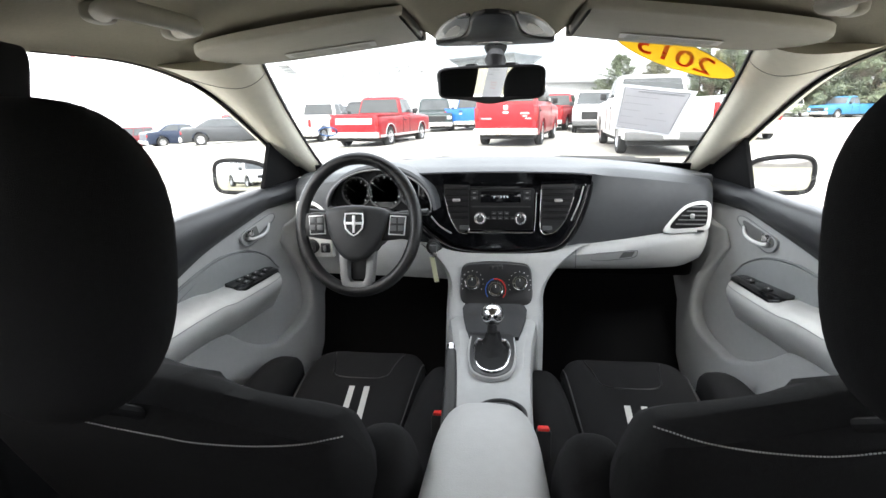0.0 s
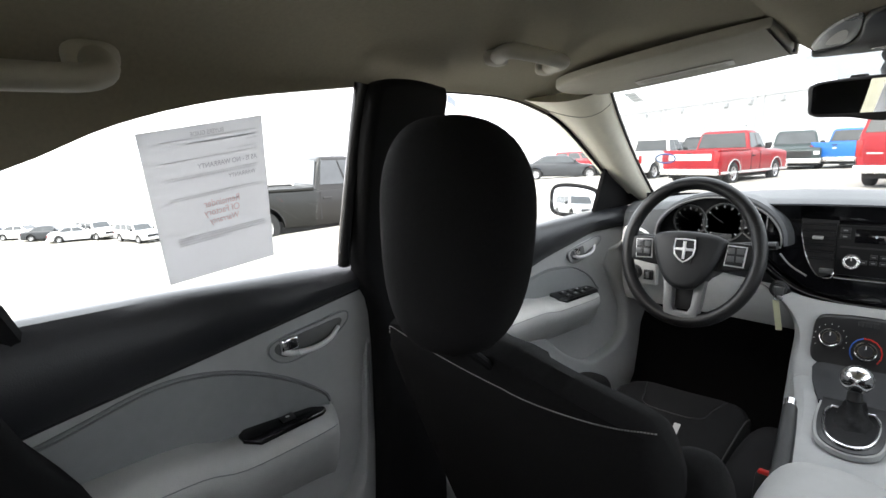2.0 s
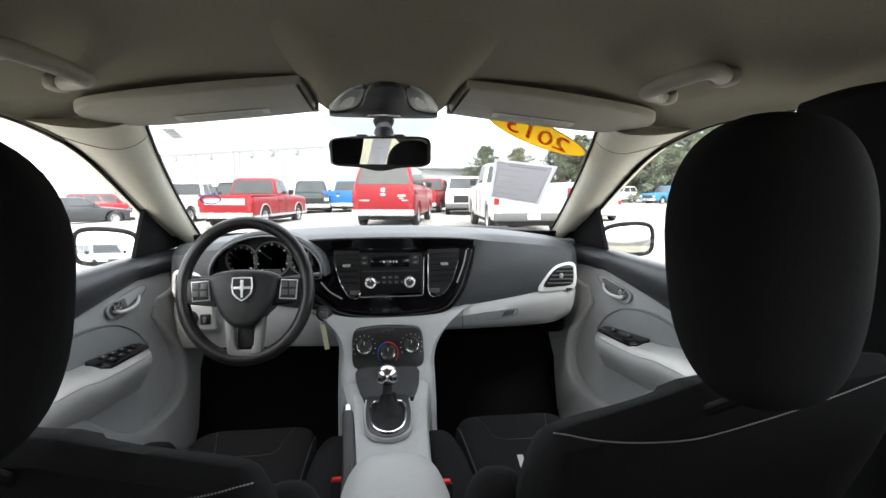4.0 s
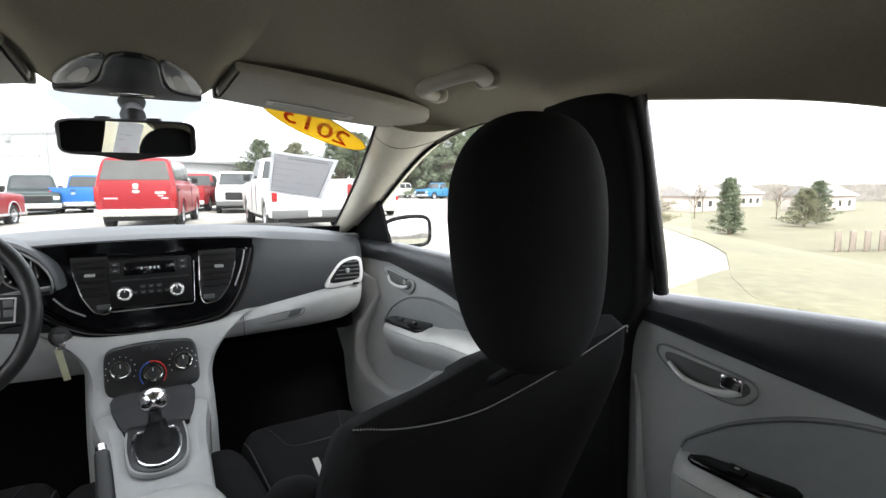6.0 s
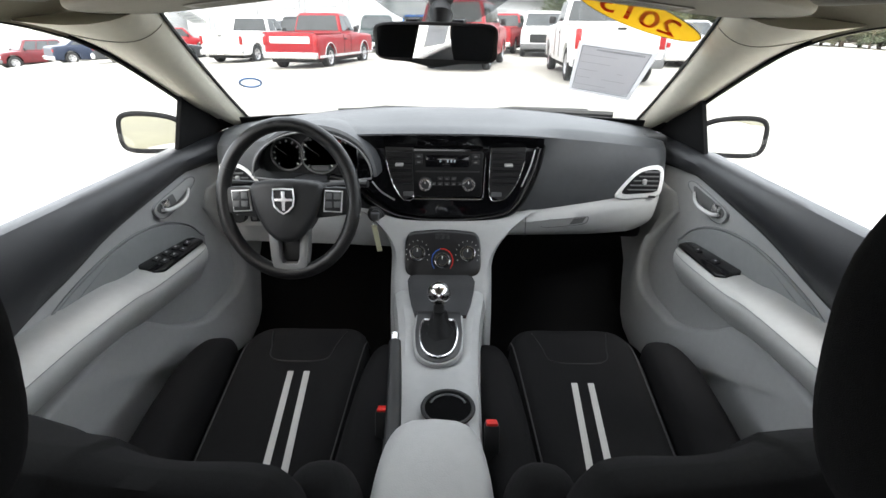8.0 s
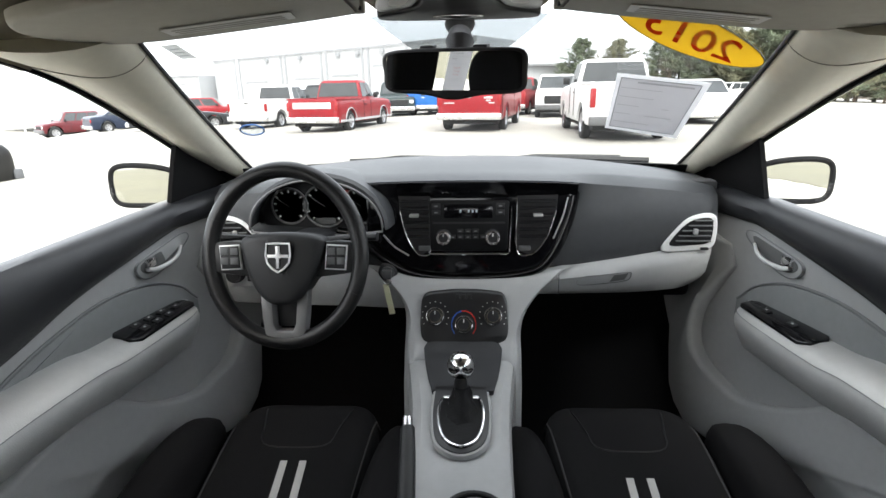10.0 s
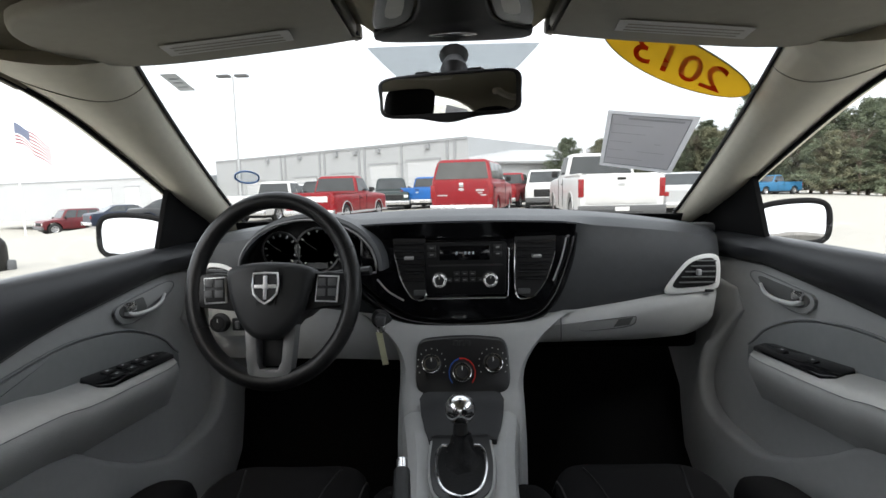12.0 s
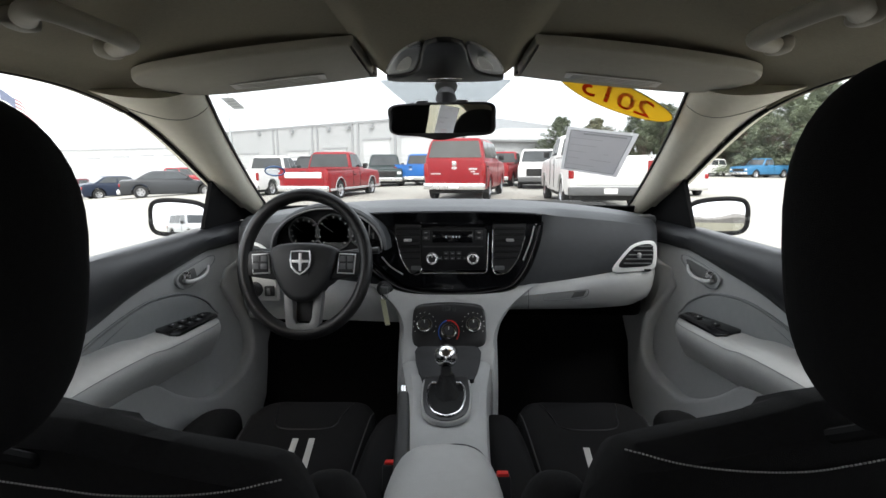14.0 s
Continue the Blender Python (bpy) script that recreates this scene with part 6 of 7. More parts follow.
def vehicle(name, label, category, x, y, heading, color, kind="pickup", L=5.4, W=1.95, belt=1.15, roof=1.82, cap=False, two_tone=None, bumper=None, wheel=0.37, facing_panel=None):
    """A parked vehicle, its nose along +y of its own axes before it is turned by heading degrees to the right."""
    hc, hs_ = math.cos(radians(heading)), math.sin(radians(heading))
    z0 = min(ground_z(x + a * hc + b * hs_, y - a * hs_ + b * hc) for a in (-W / 2, W / 2) for b in (-L * 0.31, L * 0.31)) - 0.01
    v = thing(name, label, category, local=True, group="parked vehicles")
    v.matrix_basis = Matrix.Translation((x, y, z0)) @ pose(0, 0, 0, 0, 0, -heading)
    paintm = color
    wr = wheel
    wy = (-L * 0.31, L * 0.31)
    lowz = wr * 0.95 if kind in ("pickup", "suv") else wr * 0.72
    # cross-sections from tail to nose: curved sides, rounded shoulders and corners, wheel arches cut into the sills
    tops = {"pickup": [(-L / 2, belt - 0.05), (-L / 2 + 0.03, belt), (L * 0.14, belt), (L * 0.16, belt + 0.02), (L * 0.36, belt - 0.02), (L / 2 - 0.14, belt - 0.07), (L / 2 - 0.02, belt - 0.18), (L / 2, belt - 0.26)],
            "suv": [(-L / 2, belt - 0.05), (-L / 2 + 0.03, belt), (L * 0.20, belt), (L * 0.36, belt - 0.05), (L / 2 - 0.15, belt - 0.10), (L / 2 - 0.03, belt - 0.20), (L / 2, belt - 0.28)],
            "sedan": [(-L / 2, belt - 0.14), (-L / 2 + 0.10, belt - 0.03), (-L * 0.30, belt + 0.02), (0.0, belt), (L * 0.17, belt - 0.03), (L * 0.34, belt - 0.12), (L / 2 - 0.12, belt - 0.22), (L / 2 - 0.03, belt - 0.30), (L / 2, belt - 0.38)]}[kind]
    stations = list(np.linspace(-L / 2, L / 2, 25)) + [c + wr * 1.22 * q for c in wy for q in (-1.001, -0.999, -0.92, -0.75, -0.5, -0.25, 0.0, 0.25, 0.5, 0.75, 0.92, 0.999, 1.001)] + [e * (L / 2 - q) for e in (-1, 1) for q in (0.02, 0.06, 0.12)]
    rings = []
    for y_ in sorted(stations):
        hi = float(np.interp(y_, [p[0] for p in tops], [p[1] for p in tops]))
        lo = lowz
        for c in wy:
            if abs(y_ - c) < wr * 1.22:
                lo = max(lo, wr + math.sqrt((wr * 1.22) ** 2 - (y_ - c) ** 2))
        lo = min(lo, hi - 0.14)
        e = max(0.0, (abs(y_) - (L / 2 - 0.22)) / 0.22)
        w = W / 2 * (1 - 0.07 * e ** 2.4)
        mid = lowz + (belt - lowz) * 0.52
        def bulge(z):
            return w * (1 - 0.030 * ((z - mid) / max(0.2, belt - mid)) ** 2)
        half_ = [(0.0, lo), (w * 0.80, lo), (bulge(lo) - 0.012, lo), (bulge(lo + 0.03), lo + 0.03)]
        half_ += [(bulge(lo + 0.03 + (hi - 0.11 - lo) * q), lo + 0.03 + (hi - 0.11 - lo) * q) for q in (0.33, 0.66)]
        half_ += [(bulge(hi - 0.08), hi - 0.08), (bulge(hi) - 0.012, hi - 0.03), (bulge(hi) - 0.045, hi - 0.006), (w * 0.86, hi), (w * 0.4, hi + 0.012 * (y_ > L * 0.15)), (0.0, hi + 0.016 * (y_ > L * 0.15))]
        rings.append([Vector((x_, y_, z_)) for x_, z_ in half_] + [Vector((-x_, y_, z_)) for x_, z_ in half_[-2:0:-1]])
    bodyp = part("body", loft(rings), paintm, v)
    part("underbody", brick((-W * 0.42, -L * 0.46, wr * 0.6), (W * 0.42, L * 0.46, lowz + 0.12), 0.02), UNDER, v)
    # cab or greenhouse
    if kind == "pickup":
        a0, a1, b0, b1 = -L * 0.10, L * 0.17, -L * 0.075, L * 0.07
        if cap:
            a0, b0 = -L / 2 + 0.02, -L / 2 + 0.22
    elif kind == "suv":
        a0, a1, b0, b1 = -L / 2 + 0.03, L * 0.21, -L / 2 + 0.16, L * 0.09
    else:
        a0, a1, b0, b1 = -L * 0.36, L * 0.20, -L * 0.20, L * 0.05
    wb, wt = W / 2 - 0.05, W / 2 - 0.20
    def cab(t, inset=0.0):
        f0, f1 = a0 + (b0 - a0) * t + inset, a1 + (b1 - a1) * t - inset
        w = wb + (wt - wb) * t - inset * 0
        return f0, f1, w, belt - 0.02 + (roof - belt + 0.02) * t
    rings = []
    for t in (0.0, 0.35, 0.70, 0.90, 0.97, 1.0):
        f0, f1, w, z = cab(t)
        k = 0.0 if t < 0.9 else (0.03 if t < 0.96 else (0.07 if t < 0.99 else 0.14))
        e = 0.07
        x0_, x1_, y0_, y1_ = -w + k, w - k, f0 + k, f1 - k
        rings.append([Vector(q + (z,)) for q in ((x0_, y0_ + e), (x0_ + e * 0.4, y0_ + e * 0.3), (x0_ + e * 1.4, y0_), (x1_ - e * 1.4, y0_), (x1_ - e * 0.4, y0_ + e * 0.3), (x1_, y0_ + e), (x1_, y1_ - e), (x1_ - e * 0.4, y1_ - e * 0.3), (x1_ - e * 1.4, y1_), (x0_ + e * 1.4, y1_), (x0_ + e * 0.4, y1_ - e * 0.3), (x0_, y1_ - e))])
    cabp = part("cab", loft(rings), paintm, v)
    def quad(c4, name, out):
        n = (c4[1] - c4[0]).cross(c4[2] - c4[0]).normalized()
        if n.dot(out) < 0:
            n = -n
        bm = loft([[q for q in c4], [q + n * 0.012 for q in c4]])
        part(name, bm, AUTOGLASS, v)
    t0, t1 = 0.14, 0.86
    for s in (-1, 1):
        cuts = [0.05, 0.48, 0.52, 0.95] if kind != "suv" and not cap else [0.04, 0.32, 0.35, 0.64, 0.67, 0.96]
        for c0, c1 in zip(cuts[::2], cuts[1::2]):
            q = []
            for t, c in ((t0, c0), (t0, c1), (t1, c1), (t1, c0)):
                f0, f1, w, z = cab(t, 0.05)
                q.append(Vector((s * (w + 0.001), f0 + (f1 - f0) * c, z)))
            quad(q, "side_window", Vector((s, 0, 0)))
    for end in (0, 1):
        q = []
        for t, s in ((t0, -0.9), (t0, 0.9), (t1, 0.88), (t1, -0.88)):
            f0, f1, w, z = cab(t)
            q.append(Vector((s * w, (f0 if end == 0 else f1) + (-0.001 if end == 0 else 0.001), z)))
        quad(q, "rear_window" if end == 0 else "windscreen", Vector((0, -1 if end == 0 else 1, 0.2)))
    # open bed
    if kind == "pickup" and not cap:
        part("bed_floor", brick((-W / 2 + 0.12, -L / 2 + 0.07, belt - 0.02), (W / 2 - 0.12, a0 - 0.03, belt + 0.006), 0), UNDER, v)
        for s in (-1, 1):
            part("bed_rail", brick((s * (W / 2 - 0.07) - 0.05, -L / 2 + 0.03, belt - 0.02), (s * (W / 2 - 0.07) + 0.05, a0 - 0.02, belt + 0.04), 0.015), paintm, v)
        part("tailgate", brick((-W * 0.40, -L / 2 - 0.018, lowz + 0.24), (W * 0.40, -L / 2 + 0.02, belt + 0.02), 0.012), paintm, v)
    if cap:
        part("tailgate", brick((-W * 0.40, -L / 2 - 0.018, lowz + 0.24), (W * 0.40, -L / 2 + 0.02, belt + 0.02), 0.012), paintm, v)
    if cap:
        for x0, x1, z0, z1 in ((0.46, 0.72, 0.24, 0.30), (0.52, 0.66, 0.33, 0.37), (-0.76, -0.44, 0.40, 0.44), (0.60, 0.78, 0.40, 0.44)):
            part("tailgate_mark", brick((x0, -L / 2 - 0.024, belt - z1), (x1, -L / 2 - 0.017, belt - z0), 0.002), SILVER, v)
        part("tailgate_latch", brick((-0.07, -L / 2 - 0.030, belt - 0.17), (0.07, -L / 2 - 0.016, belt - 0.03), 0.01), bumper or BUMPER, v)
    bm_ = bumper or BUMPER
    part("rear_bumper", brick((-W * 0.49, -L / 2 - 0.12, lowz + 0.0), (W * 0.49, -L / 2 + 0.05, lowz + 0.20), 0.03), bm_, v)
    part("front_bumper", brick((-W * 0.49, L / 2 - 0.06, lowz), (W * 0.49, L / 2 + 0.10, lowz + 0.22), 0.03), bm_, v)
    part("number_plate", brick((-0.16, -L / 2 - 0.128, lowz + 0.04), (0.16, -L / 2 - 0.118, lowz + 0.17), 0.003), WHITE_TRIM, v)
    part("grille", brick((-W * 0.30, L / 2 - 0.05, lowz + 0.26), (W * 0.30, L / 2 + 0.015, belt - 0.24 if kind != "sedan" else belt - 0.34), 0.01), UNDER, v)
    for s in (-1, 1):
        hz = (lowz + 0.40, belt - 0.10) if kind != "sedan" else (belt - 0.34, belt - 0.18)
        part("tail_lamp", brick((s * W * 0.455 - 0.065, -L / 2 - 0.012, hz[0]), (s * W * 0.455 + 0.065, -L / 2 + 0.05, hz[1]), 0.012), LAMP_RED, v)
        part("head_lamp", brick((s * W * 0.40 - 0.12, L / 2 - 0.10, belt - 0.42), (s * W * 0.40 + 0.12, L / 2 + 0.005, belt - 0.26), 0.02), LAMP_CLEAR, v)
        part("wing_mirror", brick((s * (W / 2 + 0.08) - 0.09, a1 - 0.35, belt + 0.02), (s * (W / 2 + 0.08) + 0.09, a1 - 0.25, belt + 0.22), 0.03), BLACK if kind != "sedan" else paintm, v)
        if two_tone:
            part("side_band", brick((s * (W / 2 - 0.022) - 0.012, -L / 2 + 0.16, lowz + 0.02), (s * (W / 2 - 0.022) + 0.012, L / 2 - 0.16, lowz + 0.10), 0.004), two_tone, v)
        for c in wy:
            m = Matrix.Translation((s * (W / 2 - 0.12), c, wr)) @ pose(0, 0, 0, 0, 90 * s)
            w = part("tyre", lathe([(wr * 0.55, -0.11), (wr * 0.92, -0.11), (wr, -0.07), (wr, 0.07), (wr * 0.92, 0.11), (wr * 0.62, 0.11), (wr * 0.60, 0.05), (0, 0.05)], m, 24), RUBBER, v)
            part("rim", lathe([(0, 0.055), (wr * 0.18, 0.085), (wr * 0.22, 0.055), (wr * 0.5, 0.065), (wr * 0.60, 0.105), (wr * 0.58, 0.04), (0, 0.04)], m, 16), RIM, w)
            for k in range(5):
                part("spoke_gap", brick((-0.02, wr * 0.26, 0.060), (0.02, wr * 0.46, 0.078), 0.004, m @ pose(0, 0, 0, 0, 0, 72 * k), 1), UNDER, w)
    if kind == "pickup":
        part("tailgate_handle", brick((-0.10, -L / 2 - 0.026, belt - 0.13), (0.10, -L / 2 - 0.016, belt - 0.07), 0.006), UNDER if not cap else paintm, v)
        part("badge", lathe([(0, 0), (0.055, 0), (0.055, 0.008), (0, 0.012)], Matrix.Translation((0, -L / 2 - 0.018, belt - 0.24)) @ pose(0, 0, 0, 90) @ Matrix.Diagonal((1.7, 0.8, 1, 1)), 16), SILVER, v)
        for s in (-1, 1):
            for c in wy:
                arc_ = [Vector((s * (W / 2 + 0.004), c - wr * 1.24 * math.cos(q), wr + wr * 1.24 * math.sin(q))) for q in np.linspace(0.1, math.pi - 0.1, 12)]
                part("arch_trim", tube(arc_, 0.017, 6), two_tone or paintm, v)
    for s in (-1, 1):
        for q in (a1 - 0.62, a0 + 0.10):
            part("door_gap", brick((s * W / 2 - 0.010, q - 0.008, lowz + 0.12), (s * W / 2 + 0.003, q + 0.008, belt - 0.06), 0), UNDER, v)
        part("door_handle", brick((s * W / 2 - 0.01, a0 + 0.16, belt - 0.22), (s * W / 2 + 0.03, a0 + 0.34, belt - 0.18), 0.008), paintm if kind == "sedan" else UNDER, v)
    if facing_panel:
        part("tailgate_band", brick((-W * 0.36, -L / 2 - 0.030, belt - 0.30), (W * 0.36, -L / 2 - 0.016, belt - 0.10), 0.004), facing_panel, v)
    return v


H = 12.0
REDP, WHITEP, BLUEP = paint("red", (0.26, 0.010, 0.016)), paint("white", (0.70, 0.70, 0.69)), paint("blue", (0.02, 0.13, 0.42))
GREENP, GREYP, NAVYP = paint("dark_green", (0.022, 0.035, 0.034)), paint("graphite", (0.035, 0.037, 0.04)), paint("navy", (0.012, 0.019, 0.038))
SKYP, MAROON, SILVERP, BLACKP = paint("sky_blue", (0.03, 0.14, 0.27)), paint("maroon", (0.10, 0.014, 0.018)), paint("silver", (0.50, 0.51, 0.52)), paint("black", (0.012, 0.012, 0.013))

vehicle("pickup_truck", "red and white pickup truck with an open bed", "pickup truck", -4.55, 20.4, H, REDP, facing_panel=WHITE_TRIM, two_tone=SILVERP, L=5.2, belt=1.12, roof=1.78)
vehicle("pickup_truck", "red pickup truck with a red cap over its bed", "pickup truck", 0.75, 18.9, H, REDP, cap=True, L=5.6, W=2.02, belt=1.28, roof=1.98, wheel=0.39)
vehicle("pickup_truck", "large white pickup truck with dark rear bumper", "pickup truck", 4.10, 15.40, 4, WHITEP, L=6.0, W=2.04, belt=1.32, roof=1.98, bumper=GREY_DARK, wheel=0.41)
vehicle("suv", "dark green sport utility vehicle facing the lot", "sport utility", -3.9, 31.0, 192 - 20, GREENP, "suv", L=5.0, belt=1.15, roof=1.88)
vehicle("pickup_truck", "bright blue pickup truck in the far row", "pickup truck", -1.6, 31.5, H, BLUEP, L=5.4, belt=1.18, roof=1.85)
vehicle("pickup_truck", "red pickup truck parked behind another", "pickup truck", 3.1, 29.5, H + 8, REDP, L=5.4, belt=1.2, roof=1.88)
vehicle("suv", "white sport utility vehicle with a dark grille", "sport utility", 4.55, 26.5, 188, WHITEP, "suv", L=5.1, W=2.0, belt=1.2, roof=1.92, bumper=GREY_DARK)
vehicle("pickup_truck", "white pickup truck with an open bed", "pickup truck", -8.6, 25.0, H, WHITEP, L=5.5, belt=1.18, roof=1.85)
vehicle("suv", "white sport utility vehicle behind the pickups", "sport utility", -9.2, 31.0, H, WHITEP, "suv", L=4.8, belt=1.1, roof=1.80)
vehicle("suv", "black sport utility vehicle behind the red pickup", "sport utility", -6.9, 29.5, H, BLACKP, "suv", L=4.8, belt=1.1, roof=1.82)
vehicle("sedan", "silver sedan beside the white pickup", "car", 8.6, 20.5, 10, SILVERP, "sedan", L=4.6, W=1.82, belt=0.98, roof=1.50, wheel=0.32)
# row to the driver's side
vehicle("muscle_car", "graphite grey coupe with alloy wheels", "car", -15.2, 28.0, 58, GREYP, "sedan", L=5.0, W=1.92, belt=0.98, roof=1.44, wheel=0.35)
vehicle("sedan", "dark navy sedan in the side row", "car", -21.6, 33.4, 40, NAVYP, "sedan", L=4.8, W=1.84, belt=1.0, roof=1.46, wheel=0.33)
vehicle("jeep", "maroon open-sided off-road vehicle", "off-roader", -28.6, 37.2, 215, MAROON, "suv", L=3.8, W=1.80, belt=1.10, roof=1.80, wheel=0.40, bumper=GREY_DARK)
vehicle("pickup_truck", "black pickup truck in the far row", "pickup truck", -30.6, 42.5, 60, BLACKP, L=5.4, belt=1.15, roof=1.80)
vehicle("suv", "red sport utility vehicle behind the coupe", "sport utility", -18.4, 37.8, 70, REDP, "suv", L=4.7, belt=1.08, roof=1.68)
vehicle("pickup_truck", "dark grey pickup truck with a yellow sticker", "pickup truck", -9.9, 7.0, 18, paint("olive_grey", (0.013, 0.013, 0.012)), L=5.4, belt=1.12, roof=1.80, bumper=GREY_DARK)
vehicle("minivan", "pale silver minivan in the far row", "minivan", -52.5, 16.3, 78, SILVERP, "suv", L=4.8, belt=1.08, roof=1.75)
vehicle("suv", "white utility vehicle in the far row", "sport utility", -58.5, 14.6, 75, WHITEP, "suv", L=4.5, belt=1.05, roof=1.75)
for k in range(6):
    vehicle("sedan", "car in the far row across the lot", "car", -(60 + 3 * k) * math.sin(radians(77.5 + 1.9 * k)), (60 + 3 * k) * math.cos(radians(77.5 + 1.9 * k)), 20 + 12 * (k % 3), [SILVERP, GREYP, WHITEP, NAVYP, paint("yellow", (0.45, 0.33, 0.03)), SILVERP][k], "sedan", L=4.6, W=1.82, belt=0.98, roof=1.46, wheel=0.32)
vehicle("sedan", "dark car close behind the rear door", "car", -13.5, -0.4, 75, GREYP, "sedan", L=4.6, W=1.82, belt=0.98, roof=1.46, wheel=0.32)
vehicle("suv", "white boxy sport utility vehicle parked behind", "sport utility", -11.6, -30.5, 40, WHITEP, "suv", L=4.4, W=1.8, belt=1.05, roof=1.72)
# far side to the right
vehicle("pickup_truck", "bright blue pickup truck by the trees", "pickup truck", 29.0, 48.3, 250, SKYP, L=5.6, belt=1.12, roof=1.80)
vehicle("suv", "white vehicle by the trees", "sport utility", 24.6, 50.6, 250, WHITEP, "suv", L=4.6, belt=1.05, roof=1.70)
vehicle("pickup_truck", "dark blue pickup truck by the trees", "pickup truck", 20.8, 48.8, 250, paint("steel_blue", (0.03, 0.08, 0.18)), L=5.4, belt=1.12, roof=1.80)
vehicle("suv", "dark green vehicle beside a yellow block", "sport utility", 39.5, 33.0, 255, GREENP, "suv", L=4.6, belt=1.05, roof=1.70)
yb = thing("parking_block", "yellow painted concrete parking block", "parking block", (36.0, 34.0, ground_z(36, 34)))
part("block", brick((35.2, 33.9, ground_z(36, 34)), (37.0, 34.2, ground_z(36, 34) + 0.28), 0.03), mat("yellow_block_paint", (0.55, 0.40, 0.02), 0.8, var=0.2), yb)

# ---------------------------------------------------------------- buildings
WALLM = mat("pale_grey_metal_wall", (0.43, 0.44, 0.45), 0.7, var=0.06, grain=1.2, large=0.1)
WALLD = mat("grey_pilaster", (0.32, 0.33, 0.34), 0.7, var=0.06, grain=1.5, large=0.1)
DOORM = mat("white_roller_door", (0.56, 0.57, 0.58), 0.6, var=0.05, grain=2)
ROOFW = mat("white_metal_roof", (0.50, 0.51, 0.52), 0.5, var=0.05, grain=1)


def warehouse(name, label, p0, p1, h, depth, doors, base=-4.0):
    b = thing(name, label, "building", (p0[0], p0[1], base))
    a, c = Vector((*p0, 0)), Vector((*p1, 0))
    run = (c - a)
    n = Vector((-run.y, run.x, 0)).normalized()
    if n.y < 0:
        n = -n
    L = run.length
    t = run.normalized()
    def q(s, z, d):
        return a + t * (s * L) + n * (-d) + Vector((0, 0, z))
    box = [q(0, 0, 0), q(1, 0, 0), q(1, 0, -depth), q(0, 0, -depth)]
    part("wall", loft([[v + Vector((0, 0, base)) for v in box], [v + Vector((0, 0, h)) for v in box]]), WALLM, b)
    part("parapet", plate([(0, h - 0.25), (1, h - 0.25), (1, h + 0.05), (0, h + 0.05)], q, 0.12), WALLD, b)
    for s0, s1, z in doors:
        d = part("roller_door", plate([(s0, -1), (s1, -1), (s1, z), (s0, z)], q, 0.05), DOORM, b, "white roller door")
        w = (s1 - s0)
        part("door_head", plate([(s0 - w * 0.04, z), (s1 + w * 0.04, z), (s1 + w * 0.04, z + 0.28), (s0 - w * 0.04, z + 0.28)], q, 0.12), WALLD, d)
        for k in range(5):
            part("door_rib", plate([(s0, 0.6 * k), (s1, 0.6 * k), (s1, 0.6 * k + 0.05), (s0, 0.6 * k + 0.05)], lambda s, zz, dd: q(s, zz, 0.05 + dd), 0.02), WALLD, d)
    return b, q


wa, wq = warehouse("warehouse", "long pale grey metal warehouse with white roller doors", (1.5, 60.0), (-44.0, 94.0), 7.0, 30, [(0.075, 0.165, 4.6), (0.20, 0.285, 4.4), (0.345, 0.43, 3.4), (0.49, 0.58, 3.2), (0.72, 0.82, 3.0)])
for s in (0.03, 0.05, 0.18, 0.30, 0.32, 0.45, 0.47, 0.62, 0.64, 0.85, 0.87):
    part("pilaster", plate([(s, -1), (s + 0.007, -1), (s + 0.007, 6.8), (s, 6.8)], wq, 0.10), WALLD, wa)
for s in (0.10, 0.25, 0.33, 0.40, 0.55, 0.70):
    part("wall_lamp", plate([(s, 6.0), (s + 0.012, 6.0), (s + 0.012, 6.5), (s, 6.5)], wq, 0.4), WALLD, wa)
warehouse("workshop", "low pale grey workshop wall", (-46.0, 92.0), (-110.0, 118.0), 4.6, 20, [(0.05, 0.10, 3.0), (0.14, 0.19, 3.0), (0.24, 0.30, 2.8), (0.36, 0.42, 2.6), (0.50, 0.56, 2.6)])
b2, q2 = warehouse("low_shed", "low white-roofed shed behind the lot", (2.6, 58.0), (14.5, 62.0), 3.9, 16, [(0.10, 0.30, 2.6)])
rows = []
for k in range(7):
    x = 2.0 + 13.2 * k / 6
    y = 57.5 + 4.2 * k / 6
    rows.append([Vector((x, y - 0.3, 3.85)), Vector((x, y - 0.3, 4.05)), Vector((x - 1.5, y + 8, 5.9)), Vector((x - 3, y + 16, 4.05))])
part("roof", sheet(rows, (0, 0, -0.1)), ROOFW, b2, "white metal roof")
for hx, hy, w, h in ((104, 66, 13, 3.2), (135, 74, 11, 3.4), (128, 52, 15, 3.2)):
    z = ground_z(hx, hy)
    hs_ = thing("house", "low pale brick house beyond the grass", "house", (hx, hy, z))
    part("wall", brick((hx - w / 2, hy - 4, z), (hx + w / 2, hy + 4, z + h), 0.02), mat("pale_brick", (0.46, 0.41, 0.37), 0.9, var=0.2, grain=4), hs_)
    part("roof", loft([[Vector((hx - w / 2 - 0.6, hy + a, z + b)) for a, b in ((-4.6, h), (0, h + 2.2), (4.6, h))], [Vector((hx + w / 2 + 0.6, hy + a, z + b)) for a, b in ((-4.6, h), (0, h + 2.2), (4.6, h))]]), mat("grey_shingle", (0.26, 0.25, 0.24), 0.9, var=0.2, grain=3), hs_)
    for k in range(3):
        part("window", brick((hx - w * 0.35 + k * w * 0.3, hy - 4.06, z + 1.0), (hx - w * 0.35 + k * w * 0.3 + 1.2, hy - 3.98, z + 2.2), 0), AUTOGLASS, hs_)

